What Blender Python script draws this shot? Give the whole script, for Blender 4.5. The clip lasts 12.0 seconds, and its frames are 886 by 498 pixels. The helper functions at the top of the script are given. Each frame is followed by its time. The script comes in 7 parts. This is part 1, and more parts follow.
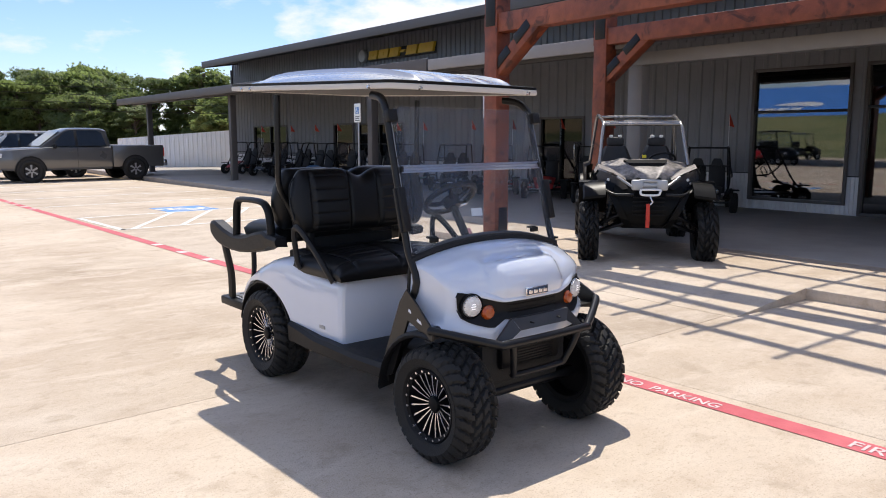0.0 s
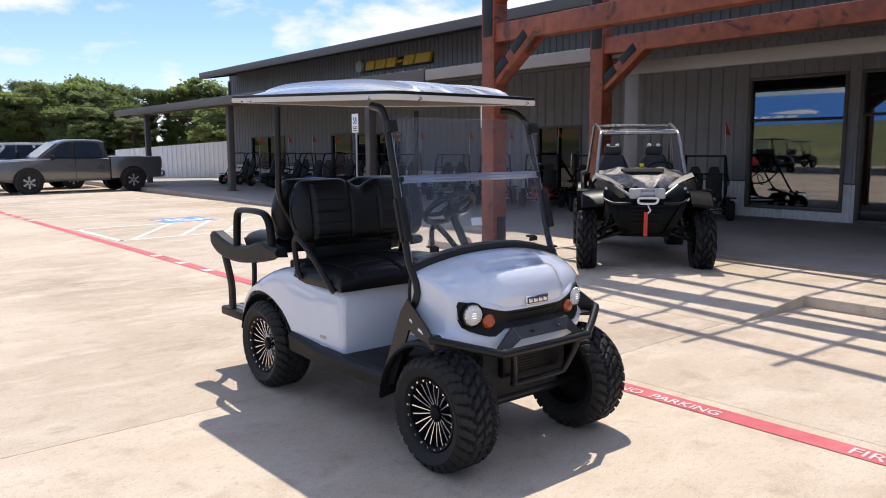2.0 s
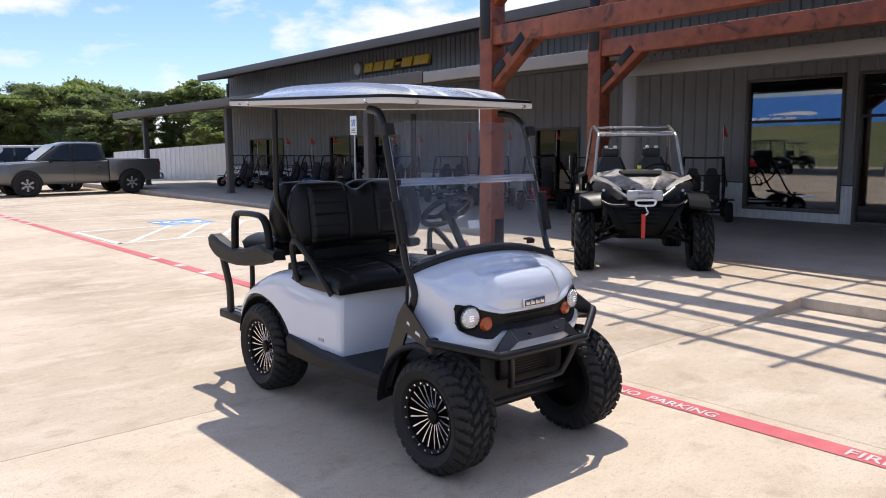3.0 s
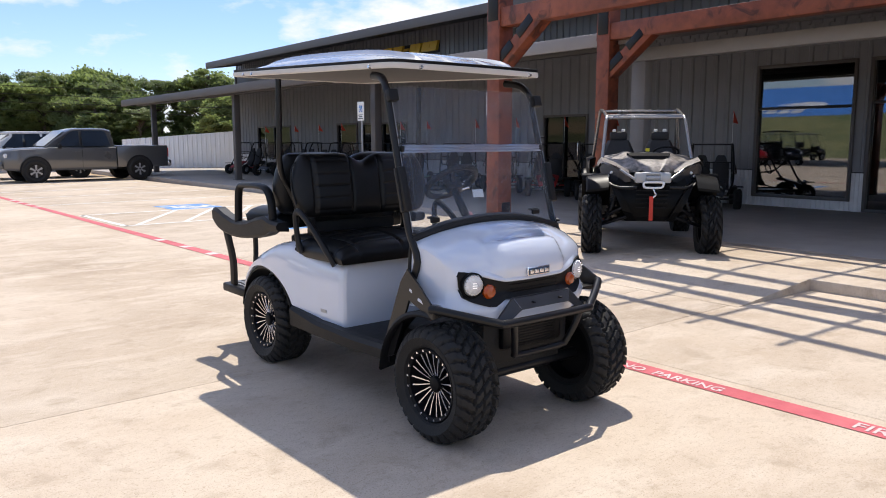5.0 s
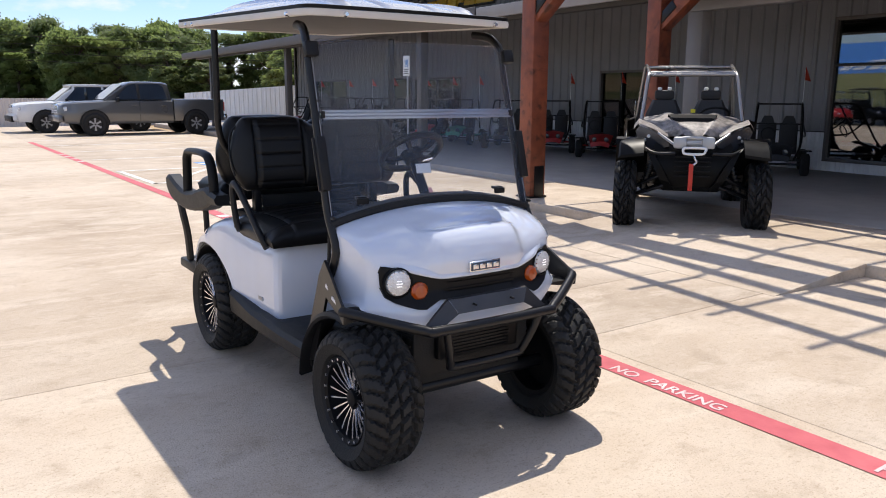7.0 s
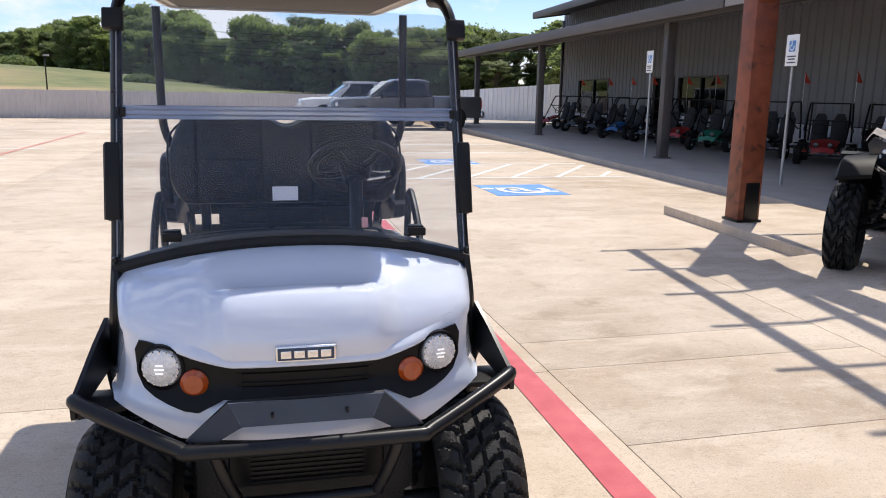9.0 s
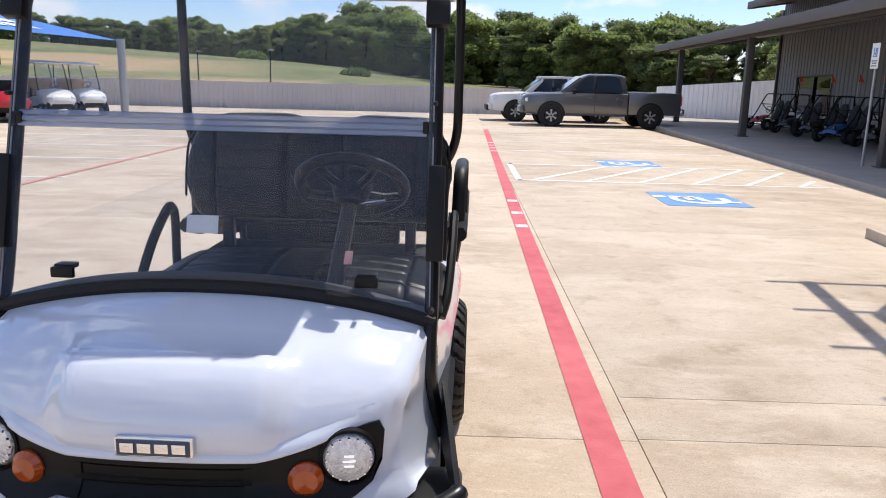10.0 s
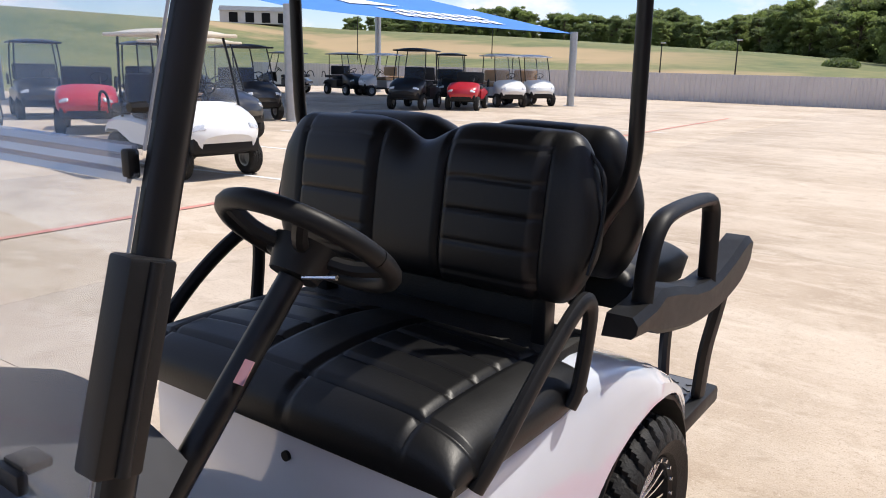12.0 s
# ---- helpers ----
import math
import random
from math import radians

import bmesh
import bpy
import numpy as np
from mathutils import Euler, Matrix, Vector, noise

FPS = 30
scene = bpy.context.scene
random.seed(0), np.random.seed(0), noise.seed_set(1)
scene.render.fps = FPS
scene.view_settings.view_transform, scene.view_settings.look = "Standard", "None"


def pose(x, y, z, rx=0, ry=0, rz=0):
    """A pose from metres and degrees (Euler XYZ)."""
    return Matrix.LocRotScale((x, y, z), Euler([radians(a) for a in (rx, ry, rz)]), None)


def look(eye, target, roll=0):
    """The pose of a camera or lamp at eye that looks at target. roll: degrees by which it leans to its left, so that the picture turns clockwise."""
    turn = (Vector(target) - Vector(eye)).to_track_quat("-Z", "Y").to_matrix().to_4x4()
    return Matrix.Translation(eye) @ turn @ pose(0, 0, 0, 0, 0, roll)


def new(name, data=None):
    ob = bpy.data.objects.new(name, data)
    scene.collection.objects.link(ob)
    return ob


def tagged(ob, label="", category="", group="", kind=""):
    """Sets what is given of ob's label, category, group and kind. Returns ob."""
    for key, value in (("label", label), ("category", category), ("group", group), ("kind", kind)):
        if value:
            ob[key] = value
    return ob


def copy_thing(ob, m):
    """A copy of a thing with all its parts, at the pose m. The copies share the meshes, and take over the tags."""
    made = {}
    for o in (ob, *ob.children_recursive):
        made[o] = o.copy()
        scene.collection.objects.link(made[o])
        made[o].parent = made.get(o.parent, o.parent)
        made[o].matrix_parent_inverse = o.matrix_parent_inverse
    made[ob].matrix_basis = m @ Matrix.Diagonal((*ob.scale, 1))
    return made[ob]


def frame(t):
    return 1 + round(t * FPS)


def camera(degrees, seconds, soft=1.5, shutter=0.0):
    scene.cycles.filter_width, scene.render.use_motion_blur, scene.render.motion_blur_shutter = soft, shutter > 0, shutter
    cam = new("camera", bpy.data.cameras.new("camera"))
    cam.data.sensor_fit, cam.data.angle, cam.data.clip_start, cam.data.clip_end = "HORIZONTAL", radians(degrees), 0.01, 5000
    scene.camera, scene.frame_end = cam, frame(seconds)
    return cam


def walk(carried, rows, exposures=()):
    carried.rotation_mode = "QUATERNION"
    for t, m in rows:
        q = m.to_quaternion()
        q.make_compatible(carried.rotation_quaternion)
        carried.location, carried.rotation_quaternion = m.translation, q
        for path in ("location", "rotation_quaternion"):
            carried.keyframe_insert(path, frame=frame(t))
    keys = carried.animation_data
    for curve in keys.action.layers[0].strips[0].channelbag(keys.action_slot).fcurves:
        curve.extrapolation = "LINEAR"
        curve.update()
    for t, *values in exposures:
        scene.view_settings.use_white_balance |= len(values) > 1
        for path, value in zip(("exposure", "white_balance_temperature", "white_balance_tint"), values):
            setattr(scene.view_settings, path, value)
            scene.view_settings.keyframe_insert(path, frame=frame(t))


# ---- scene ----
cam = camera(59.9, 12.0, soft=1.0)
PATH = [
    (0, (0.229, -0.134, 1.548), (1.454, 1.421, 1.261), -0.0),
    (0.5, (0.211, -0.147, 1.55), (1.436, 1.409, 1.27), 0.0),
    (1, (0.197, -0.157, 1.549), (1.422, 1.399, 1.277), 0.0),
    (1.5, (0.196, -0.152, 1.549), (1.424, 1.403, 1.282), -0.1),
    (2, (0.205, -0.143, 1.552), (1.437, 1.411, 1.289), -0.3),
    (2.5, (0.203, -0.152, 1.56), (1.438, 1.4, 1.302), -0.4),
    (4.5, (0.227, -0.157, 1.507), (1.455, 1.398, 1.237), -0.1),
    (5, (0.237, -0.148, 1.435), (1.454, 1.414, 1.155), -0.1),
    (5.5, (0.264, -0.124, 1.421), (1.459, 1.452, 1.125), -0.2),
    (6, (0.41, -0.104, 1.437), (1.573, 1.491, 1.113), -0.2),
    (6.5, (0.752, -0.123, 1.485), (1.875, 1.493, 1.126), -0.2),
    (7, (1.127, 0.043, 1.475), (2.185, 1.694, 1.082), 0.3),
    (9, (2.896, 0.601, 1.466), (3.282, 2.521, 1.064), 0.9),
    (9.5, (3.276, 0.796, 1.505), (3.417, 2.747, 1.09), 0.9),
    (10, (3.563, 1.198, 1.501), (3.439, 3.148, 1.075), 1.4),
    (10.5, (3.835, 1.565, 1.496), (3.444, 3.479, 1.067), 1.8),
    (11, (3.959, 1.91, 1.488), (3.298, 3.748, 1.059), 1.9),
    (11.5, (3.971, 2.29, 1.492), (3.031, 3.999, 1.05), 1.9),
    (12, (4.12, 2.586, 1.498), (2.946, 4.134, 1.028), 1.2),
]
walk(cam, [(t, look(eye, target, roll)) for t, eye, target, roll in PATH])

# ---- light ----
SUN = Vector((0.325, 0.415, 1.0)).normalized()
world = bpy.data.worlds.new("sky")
scene.world = world
world.use_nodes = True
wn, wl = world.node_tree.nodes, world.node_tree.links
wn.clear()
w_out = wn.new("ShaderNodeOutputWorld")
w_bg = wn.new("ShaderNodeBackground")
w_sky = wn.new("ShaderNodeTexSky")
w_sky.sky_type = "NISHITA"
w_sky.sun_disc = False
w_sky.sun_elevation = math.asin(SUN.z)
w_sky.sun_rotation = math.atan2(SUN.x, SUN.y)
w_sky.dust_density = 0.15
w_sky.ozone_density = 1.6
w_sky.air_density = 1.0
w_bg.inputs["Strength"].default_value = 0.125
# thin summer clouds drifting over the blue
w_tc = wn.new("ShaderNodeTexCoord")
w_map = wn.new("ShaderNodeMapping")
w_map.inputs["Scale"].default_value = (2.6, 2.6, 6.0)
w_map.inputs["Location"].default_value = (0.35, 0.2, 0.1)
w_noise = wn.new("ShaderNodeTexNoise")
w_noise.inputs["Scale"].default_value = 1.7
w_noise.inputs["Detail"].default_value = 7.0
w_noise.inputs["Roughness"].default_value = 0.55
w_ramp = wn.new("ShaderNodeValToRGB")
w_ramp.color_ramp.elements[0].color = (0.04, 0.04, 0.04, 1)
w_ramp.color_ramp.elements[0].position = 0.495
w_ramp.color_ramp.elements[1].position = 0.58
w_mix = wn.new("ShaderNodeMixRGB")
w_mix.inputs["Color2"].default_value = (7.0, 7.2, 7.8, 1)
wl.new(w_tc.outputs["Generated"], w_map.inputs["Vector"])
wl.new(w_map.outputs["Vector"], w_noise.inputs["Vector"])
wl.new(w_noise.outputs["Fac"], w_ramp.inputs["Fac"])
wl.new(w_ramp.outputs["Color"], w_mix.inputs["Fac"])
w_hue = wn.new("ShaderNodeHueSaturation")
w_hue.inputs["Saturation"].default_value, w_hue.inputs["Value"].default_value = 1.1, 1.07
wl.new(w_sky.outputs["Color"], w_hue.inputs["Color"])
w_tint = wn.new("ShaderNodeMixRGB")
w_tint.blend_type = "MULTIPLY"
w_tint.inputs["Fac"].default_value = 1.0
w_tint.inputs["Color2"].default_value = (0.80, 0.85, 1.08, 1)
wl.new(w_hue.outputs["Color"], w_tint.inputs["Color1"])
wl.new(w_tint.outputs["Color"], w_mix.inputs["Color1"])
wl.new(w_mix.outputs["Color"], w_bg.inputs["Color"])
wl.new(w_bg.outputs["Background"], w_out.inputs["Surface"])

sun_data = bpy.data.lights.new("sun", "SUN")
sun_data.energy = 4.1
sun_data.angle = radians(0.5)
sun_data.color = (1.0, 0.93, 0.83)
sun_lamp = new("sun", sun_data)
sun_lamp.matrix_world = look(SUN * 40, (0, 0, 0))
scene.view_settings.exposure = 0.2


# ---- materials ----
def mat(name, color, rough=0.6, metal=0.0, var=0.12, scale=8.0, bump=0.0, bump_scale=60.0, color2=None, coat=0.0, spec=0.5, rand=0.0):
    """Principled surface with two scales of colour variation, fine bump and roughness wear."""
    m = bpy.data.materials.new(name)
    m.use_nodes = True
    n, l = m.node_tree.nodes, m.node_tree.links
    b = n["Principled BSDF"]
    b.inputs["Roughness"].default_value = rough
    b.inputs["Metallic"].default_value = metal
    b.inputs["Specular IOR Level"].default_value = spec
    b.inputs["Coat Weight"].default_value = coat
    b.inputs["Coat Roughness"].default_value = 0.04
    tc = n.new("ShaderNodeTexCoord")
    n1, n2 = n.new("ShaderNodeTexNoise"), n.new("ShaderNodeTexNoise")
    n1.inputs["Scale"].default_value, n2.inputs["Scale"].default_value = scale * 0.15, scale
    n1.inputs["Detail"].default_value, n2.inputs["Detail"].default_value = 5, 8
    l.new(tc.outputs["Object"], n1.inputs["Vector"])
    l.new(tc.outputs["Object"], n2.inputs["Vector"])
    add = n.new("ShaderNodeMath")
    add.operation = "ADD"
    l.new(n1.outputs["Fac"], add.inputs[0])
    l.new(n2.outputs["Fac"], add.inputs[1])
    val = add.outputs[0]
    if rand:
        oi = n.new("ShaderNodeObjectInfo")
        ra = n.new("ShaderNodeMath")
        ra.operation = "MULTIPLY_ADD"
        ra.inputs[1].default_value = rand
        l.new(oi.outputs["Random"], ra.inputs[0])
        l.new(val, ra.inputs[2])
        val = ra.outputs[0]
    mr = n.new("ShaderNodeMapRange")
    mr.inputs["From Min"].default_value, mr.inputs["From Max"].default_value = 0.65, 1.35 + rand
    l.new(val, mr.inputs["Value"])
    mix = n.new("ShaderNodeMixRGB")
    c = Vector(color)
    c2 = Vector(color2) if color2 else c * (1 + var)
    c1 = c if color2 else c * (1 - var)
    mix.inputs["Color1"].default_value = (*c1, 1)
    mix.inputs["Color2"].default_value = (*c2, 1)
    l.new(mr.outputs["Result"], mix.inputs["Fac"])
    l.new(mix.outputs["Color"], b.inputs["Base Color"])
    rr = n.new("ShaderNodeMapRange")
    rr.inputs["To Min"].default_value, rr.inputs["To Max"].default_value = max(rough - (0.02 if coat else 0.08), 0.02), min(rough + (0.02 if coat else 0.08), 1)
    l.new(n2.outputs["Fac"], rr.inputs["Value"])
    l.new(rr.outputs["Result"], b.inputs["Roughness"])
    if bump:
        n3 = n.new("ShaderNodeTexNoise")
        n3.inputs["Scale"].default_value = bump_scale
        n3.inputs["Detail"].default_value = 4
        l.new(tc.outputs["Object"], n3.inputs["Vector"])
        bp = n.new("ShaderNodeBump")
        bp.inputs["Strength"].default_value = bump
        bp.inputs["Distance"].default_value = 0.01
        l.new(n3.outputs["Fac"], bp.inputs["Height"])
        l.new(bp.outputs["Normal"], b.inputs["Normal"])
    return m


def glass(name, tint, gloss=0.1, veil=0.0):
    """Thin clear or tinted sheet: tinted see-through, a mirror coat, a dusty film coloured like reflected sky."""
    m = bpy.data.materials.new(name)
    m.use_nodes = True
    n, l = m.node_tree.nodes, m.node_tree.links
    n.clear()
    out = n.new("ShaderNodeOutputMaterial")
    tr, gl, df = n.new("ShaderNodeBsdfTransparent"), n.new("ShaderNodeBsdfGlossy"), n.new("ShaderNodeBsdfDiffuse")
    tr.inputs["Color"].default_value = (*tint, 1)
    gl.inputs["Roughness"].default_value = 0.02
    gl.inputs["Color"].default_value = (1, 1, 1, 1)
    # blue-grey diffuse colour stands in for sky mirrored in the sheet
    df.inputs["Color"].default_value = (0.38, 0.48, 0.68, 1)
    lw = n.new("ShaderNodeLayerWeight")
    pw = n.new("ShaderNodeMath")
    pw.operation = "POWER"
    pw.inputs[1].default_value = 5.0
    l.new(lw.outputs["Facing"], pw.inputs[0])
    mul = n.new("ShaderNodeMath")
    mul.operation = "MULTIPLY_ADD"
    mul.inputs[1].default_value, mul.inputs[2].default_value = 0.85, gloss
    l.new(pw.outputs[0], mul.inputs[0])
    m1, m2 = n.new("ShaderNodeMixShader"), n.new("ShaderNodeMixShader")
    m1.inputs["Fac"].default_value = veil
    l.new(tr.outputs[0], m1.inputs[1])
    tl, sky_dust_mix = n.new("ShaderNodeBsdfTranslucent"), n.new("ShaderNodeMixShader")
    tl.inputs["Color"].default_value = (0.62, 0.66, 0.74, 1)
    sky_dust_mix.inputs["Fac"].default_value = 0.6
    l.new(df.outputs[0], sky_dust_mix.inputs[1])
    l.new(tl.outputs[0], sky_dust_mix.inputs[2])
    l.new(sky_dust_mix.outputs[0], m1.inputs[2])
    l.new(mul.outputs[0], m2.inputs["Fac"])
    l.new(m1.outputs[0], m2.inputs[1])
    l.new(gl.outputs[0], m2.inputs[2])
    l.new(m2.outputs[0], out.inputs["Surface"])
    return m


def concrete(name, dark, mid, light):
    """Weathered broom-finished concrete: broad stains, blotches, brushed streaks and grain."""
    m = mat(name, mid, 0.85, var=0.1, scale=2.2, bump=0.3, bump_scale=110, color2=light)
    n, l = m.node_tree.nodes, m.node_tree.links
    b = n["Principled BSDF"]
    src = b.inputs["Base Color"].links[0].from_socket
    tc = n.new("ShaderNodeTexCoord")
    for scl, sx, lo, hi, col, amt in ((0.35, 1, 0.47, 0.68, dark, 0.75), (1.1, 2.5, 0.50, 0.66, light, 0.85), (4.0, 1, 0.54, 0.70, dark, 0.5), (9.0, 1.6, 0.54, 0.70, light, 0.45), (16, 1.5, 0.55, 0.72, dark, 0.38), (34, 1.3, 0.56, 0.72, dark, 0.6), (75, 1, 0.58, 0.67, light, 0.7), (120, 1, 0.55, 0.65, dark, 0.7)):
        mp, ns, rp, mx = n.new("ShaderNodeMapping"), n.new("ShaderNodeTexNoise"), n.new("ShaderNodeMapRange"), n.new("ShaderNodeMixRGB")
        mp.inputs["Scale"].default_value = (1, sx, 1)
        mp.inputs["Location"].default_value = (scl * 3.7, scl, 0)
        ns.inputs["Scale"].default_value, ns.inputs["Detail"].default_value, ns.inputs["Roughness"].default_value = scl, 7, 0.62
        ns.inputs["Distortion"].default_value = 0.4
        rp.inputs["From Min"].default_value, rp.inputs["From Max"].default_value, rp.inputs["To Max"].default_value = lo, hi, amt
        mx.inputs["Color2"].default_value = (*col, 1)
        l.new(tc.outputs["Object"], mp.inputs["Vector"])
        l.new(mp.outputs["Vector"], ns.inputs["Vector"])
        l.new(ns.outputs["Fac"], rp.inputs["Value"])
        l.new(rp.outputs["Result"], mx.inputs["Fac"])
        l.new(src, mx.inputs["Color1"])
        src = mx.outputs["Color"]
    # hairline cracks, broken up
    vo, nz, r1, r2, mu, mx = n.new("ShaderNodeTexVoronoi"), n.new("ShaderNodeTexNoise"), n.new("ShaderNodeMapRange"), n.new("ShaderNodeMapRange"), n.new("ShaderNodeMath"), n.new("ShaderNodeMixRGB")
    wob, ad = n.new("ShaderNodeTexNoise"), n.new("ShaderNodeMixRGB")
    wob.inputs["Scale"].default_value, wob.inputs["Detail"].default_value = 1.6, 8
    ad.blend_type, ad.inputs["Fac"].default_value = "ADD", 0.35
    l.new(tc.outputs["Object"], wob.inputs["Vector"])
    l.new(tc.outputs["Object"], ad.inputs["Color1"])
    l.new(wob.outputs["Color"], ad.inputs["Color2"])
    vo.feature, vo.inputs["Scale"].default_value = "DISTANCE_TO_EDGE", 0.30
    nz.inputs["Scale"].default_value = 0.33
    r1.inputs["From Min"].default_value, r1.inputs["From Max"].default_value, r1.inputs["To Max"].default_value = 0.0016, 0.0004, 0.35
    r2.inputs["From Min"].default_value, r2.inputs["From Max"].default_value = 0.58, 0.66
    mu.operation = "MULTIPLY"
    mx.inputs["Color2"].default_value = (*(Vector(dark) * 0.45), 1)
    l.new(ad.outputs["Color"], vo.inputs["Vector"])
    l.new(tc.outputs["Object"], nz.inputs["Vector"])
    l.new(vo.outputs["Distance"], r1.inputs["Value"])
    l.new(nz.outputs["Fac"], r2.inputs["Value"])
    l.new(r1.outputs["Result"], mu.inputs[0])
    l.new(r2.outputs["Result"], mu.inputs[1])
    l.new(mu.outputs[0], mx.inputs["Fac"])
    l.new(src, mx.inputs["Color1"])
    l.new(mx.outputs["Color"], b.inputs["Base Color"])
    return m


CONCRETE = concrete("concrete", (0.328, 0.247, 0.17), (0.495, 0.392, 0.290), (0.632, 0.536, 0.43))
WALKWAY = mat("walkway_concrete", (0.33, 0.295, 0.26), 0.85, scale=3, bump=0.3, bump_scale=120, color2=(0.44, 0.395, 0.35))
RED_PAINT = mat("red_paint", (0.45, 0.065, 0.085), 0.75, var=0.15, scale=7, bump=0.2, color2=(0.62, 0.15, 0.165))
FADED_RED = mat("faded_red_paint", (0.56, 0.20, 0.17), 0.8, var=0.2, scale=5, bump=0.2, color2=(0.60, 0.34, 0.26))
WHITE_PAINT = mat("white_paint", (0.62, 0.60, 0.56), 0.75, scale=9, color2=(0.82, 0.81, 0.78))
BLUE_PAINT = mat("blue_paint", (0.09, 0.24, 0.55), 0.75, scale=6, color2=(0.16, 0.34, 0.66))
BODY_WHITE = mat("pearl_white", (0.66, 0.705, 0.80), 0.12, var=0.015, scale=3, coat=1.0)
PLASTIC = mat("black_plastic", (0.009, 0.009, 0.0098), 0.48, spec=0.26, var=0.25, scale=30, bump=0.04, bump_scale=500)
STEEL_BLACK = mat("black_steel", (0.008, 0.008, 0.009), 0.33, spec=0.34, var=0.2, scale=12)
VINYL = mat("black_vinyl", (0.0055, 0.0057, 0.0065), 0.42, spec=0.33, var=0.25, scale=10, bump=0.04, bump_scale=140)
RUBBER = mat("rubber", (0.016, 0.0155, 0.015), 0.62, spec=0.32, var=0.3, scale=14, bump=0.3, bump_scale=150)
RIM_BLACK = mat("gloss_black", (0.005, 0.005, 0.006), 0.45, var=0.2, spec=0.16)
CHROME = mat("machined_alloy", (0.78, 0.78, 0.80), 0.2, metal=1.0, var=0.08, scale=30)
TRIM_ALU = mat("roof_trim", (0.60, 0.57, 0.53), 0.4, var=0.06, scale=6)
ROOF_PLASTIC = mat("roof_silver", (0.36, 0.37, 0.39), 0.22, metal=0.3, var=0.04, scale=3, coat=0.5)
AMBER = mat("amber_lens", (0.42, 0.07, 0.008), 0.15, var=0.15, scale=40, coat=0.5)
LED = mat("led_lamp", (0.8, 0.8, 0.8), 0.3)
LED.node_tree.nodes["Principled BSDF"].inputs["Emission Color"].default_value = (1, 0.97, 0.92, 1)
LED.node_tree.nodes["Principled BSDF"].inputs["Emission Strength"].default_value = 0.5
LENS = mat("lamp_lens", (0.80, 0.81, 0.82), 0.12, metal=0.45, var=0.3, scale=90, bump=0.6, bump_scale=160)
WINDSHIELD = glass("tinted_acrylic", (0.92, 0.935, 0.955), 0.008, 0.056)
ACRYLIC_RAIL = glass("acrylic_rail", (0.80, 0.80, 0.82), 0.14, 0.50)
ACRYLIC_DIM = mat("acrylic_dim_edge", (0.26, 0.27, 0.30), 0.25, var=0.12, scale=25)
WINDOW = glass("window_glass", (0.55, 0.56, 0.58), 0.16, 0.0)
DARK_WINDOW = glass("dark_window_glass", (0.14, 0.15, 0.16), 0.04, 0.0)
TIMBER = mat("red_stained_timber", (0.115, 0.026, 0.012), 0.5, var=0.3, scale=7, bump=0.3, bump_scale=60, color2=(0.30, 0.080, 0.035))
# long grain and dark checks in the timber
_n, _l = TIMBER.node_tree.nodes, TIMBER.node_tree.links
_w, _c, _r, _m = _n.new("ShaderNodeTexNoise"), _n.new("ShaderNodeTexCoord"), _n.new("ShaderNodeMapRange"), _n.new("ShaderNodeMixRGB")
_w.inputs["Scale"].default_value, _w.inputs["Detail"].default_value, _w.inputs["Distortion"].default_value = 3.2, 8, 1.6
_r.inputs["From Min"].default_value, _r.inputs["From Max"].default_value, _r.inputs["To Max"].default_value = 0.56, 0.68, 0.85
_m.inputs["Color2"].default_value = (0.05, 0.012, 0.007, 1)
_src = _n["Principled BSDF"].inputs["Base Color"].links[0].from_socket
_l.new(_c.outputs["Object"], _w.inputs["Vector"])
_l.new(_w.outputs["Fac"], _r.inputs["Value"])
_l.new(_r.outputs["Result"], _m.inputs["Fac"])
_l.new(_src, _m.inputs["Color1"])
_l.new(_m.outputs["Color"], _n["Principled BSDF"].inputs["Base Color"])
SIDING = mat("charcoal_siding", (0.165, 0.168, 0.185), 0.42, var=0.12, scale=2, color2=(0.215, 0.217, 0.235))
WAINSCOT = mat("pale_wainscot", (0.70, 0.70, 0.71), 0.45, metal=0.0, var=0.15, scale=5)
FASCIA = mat("charcoal_trim", (0.10, 0.09, 0.086), 0.5, var=0.12, scale=3)
GUTTER = mat("grey_gutter", (0.26, 0.245, 0.235), 0.5, var=0.1, scale=3)
ROOF_METAL = mat("roof_metal", (0.10, 0.097, 0.095), 0.5, metal=0.4, var=0.1, scale=2)
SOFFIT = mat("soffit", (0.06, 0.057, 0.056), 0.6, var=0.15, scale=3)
FENCE = mat("fence_metal", (0.56, 0.52, 0.50), 0.5, var=0.06, scale=1.5)
FENCE_WHITE = mat("white_fence_metal", (0.93, 0.95, 0.98), 0.5, var=0.05, scale=1.5)
GALV = mat("galvanised_pole", (0.42, 0.43, 0.44), 0.45, metal=0.5, var=0.12, scale=9)
SAIL = mat("blue_sail", (0.045, 0.20, 0.60), 0.7, var=0.1, scale=2)
YELLOW = mat("yellow_sign", (0.70, 0.42, 0.03), 0.4, var=0.06, scale=6)
SIGN_WHITE = mat("sign_white", (0.86, 0.87, 0.86), 0.4, var=0.04)
ORANGE_FLAG = mat("orange_flag", (0.62, 0.06, 0.03), 0.6, var=0.1)
# near-black colour in place of shade inside the shop and wheel hollows
UNLIT_INSIDE = mat("unlit_inside", (0.02, 0.019, 0.018), 0.8)
LEAF = mat("foliage", (0.075, 0.115, 0.048), 0.6, var=0.3, scale=0.9, color2=(0.24, 0.275, 0.105), rand=0.9)
_n, _l = LEAF.node_tree.nodes, LEAF.node_tree.links
_tr, _mx = _n.new("ShaderNodeBsdfTranslucent"), _n.new("ShaderNodeMixShader")
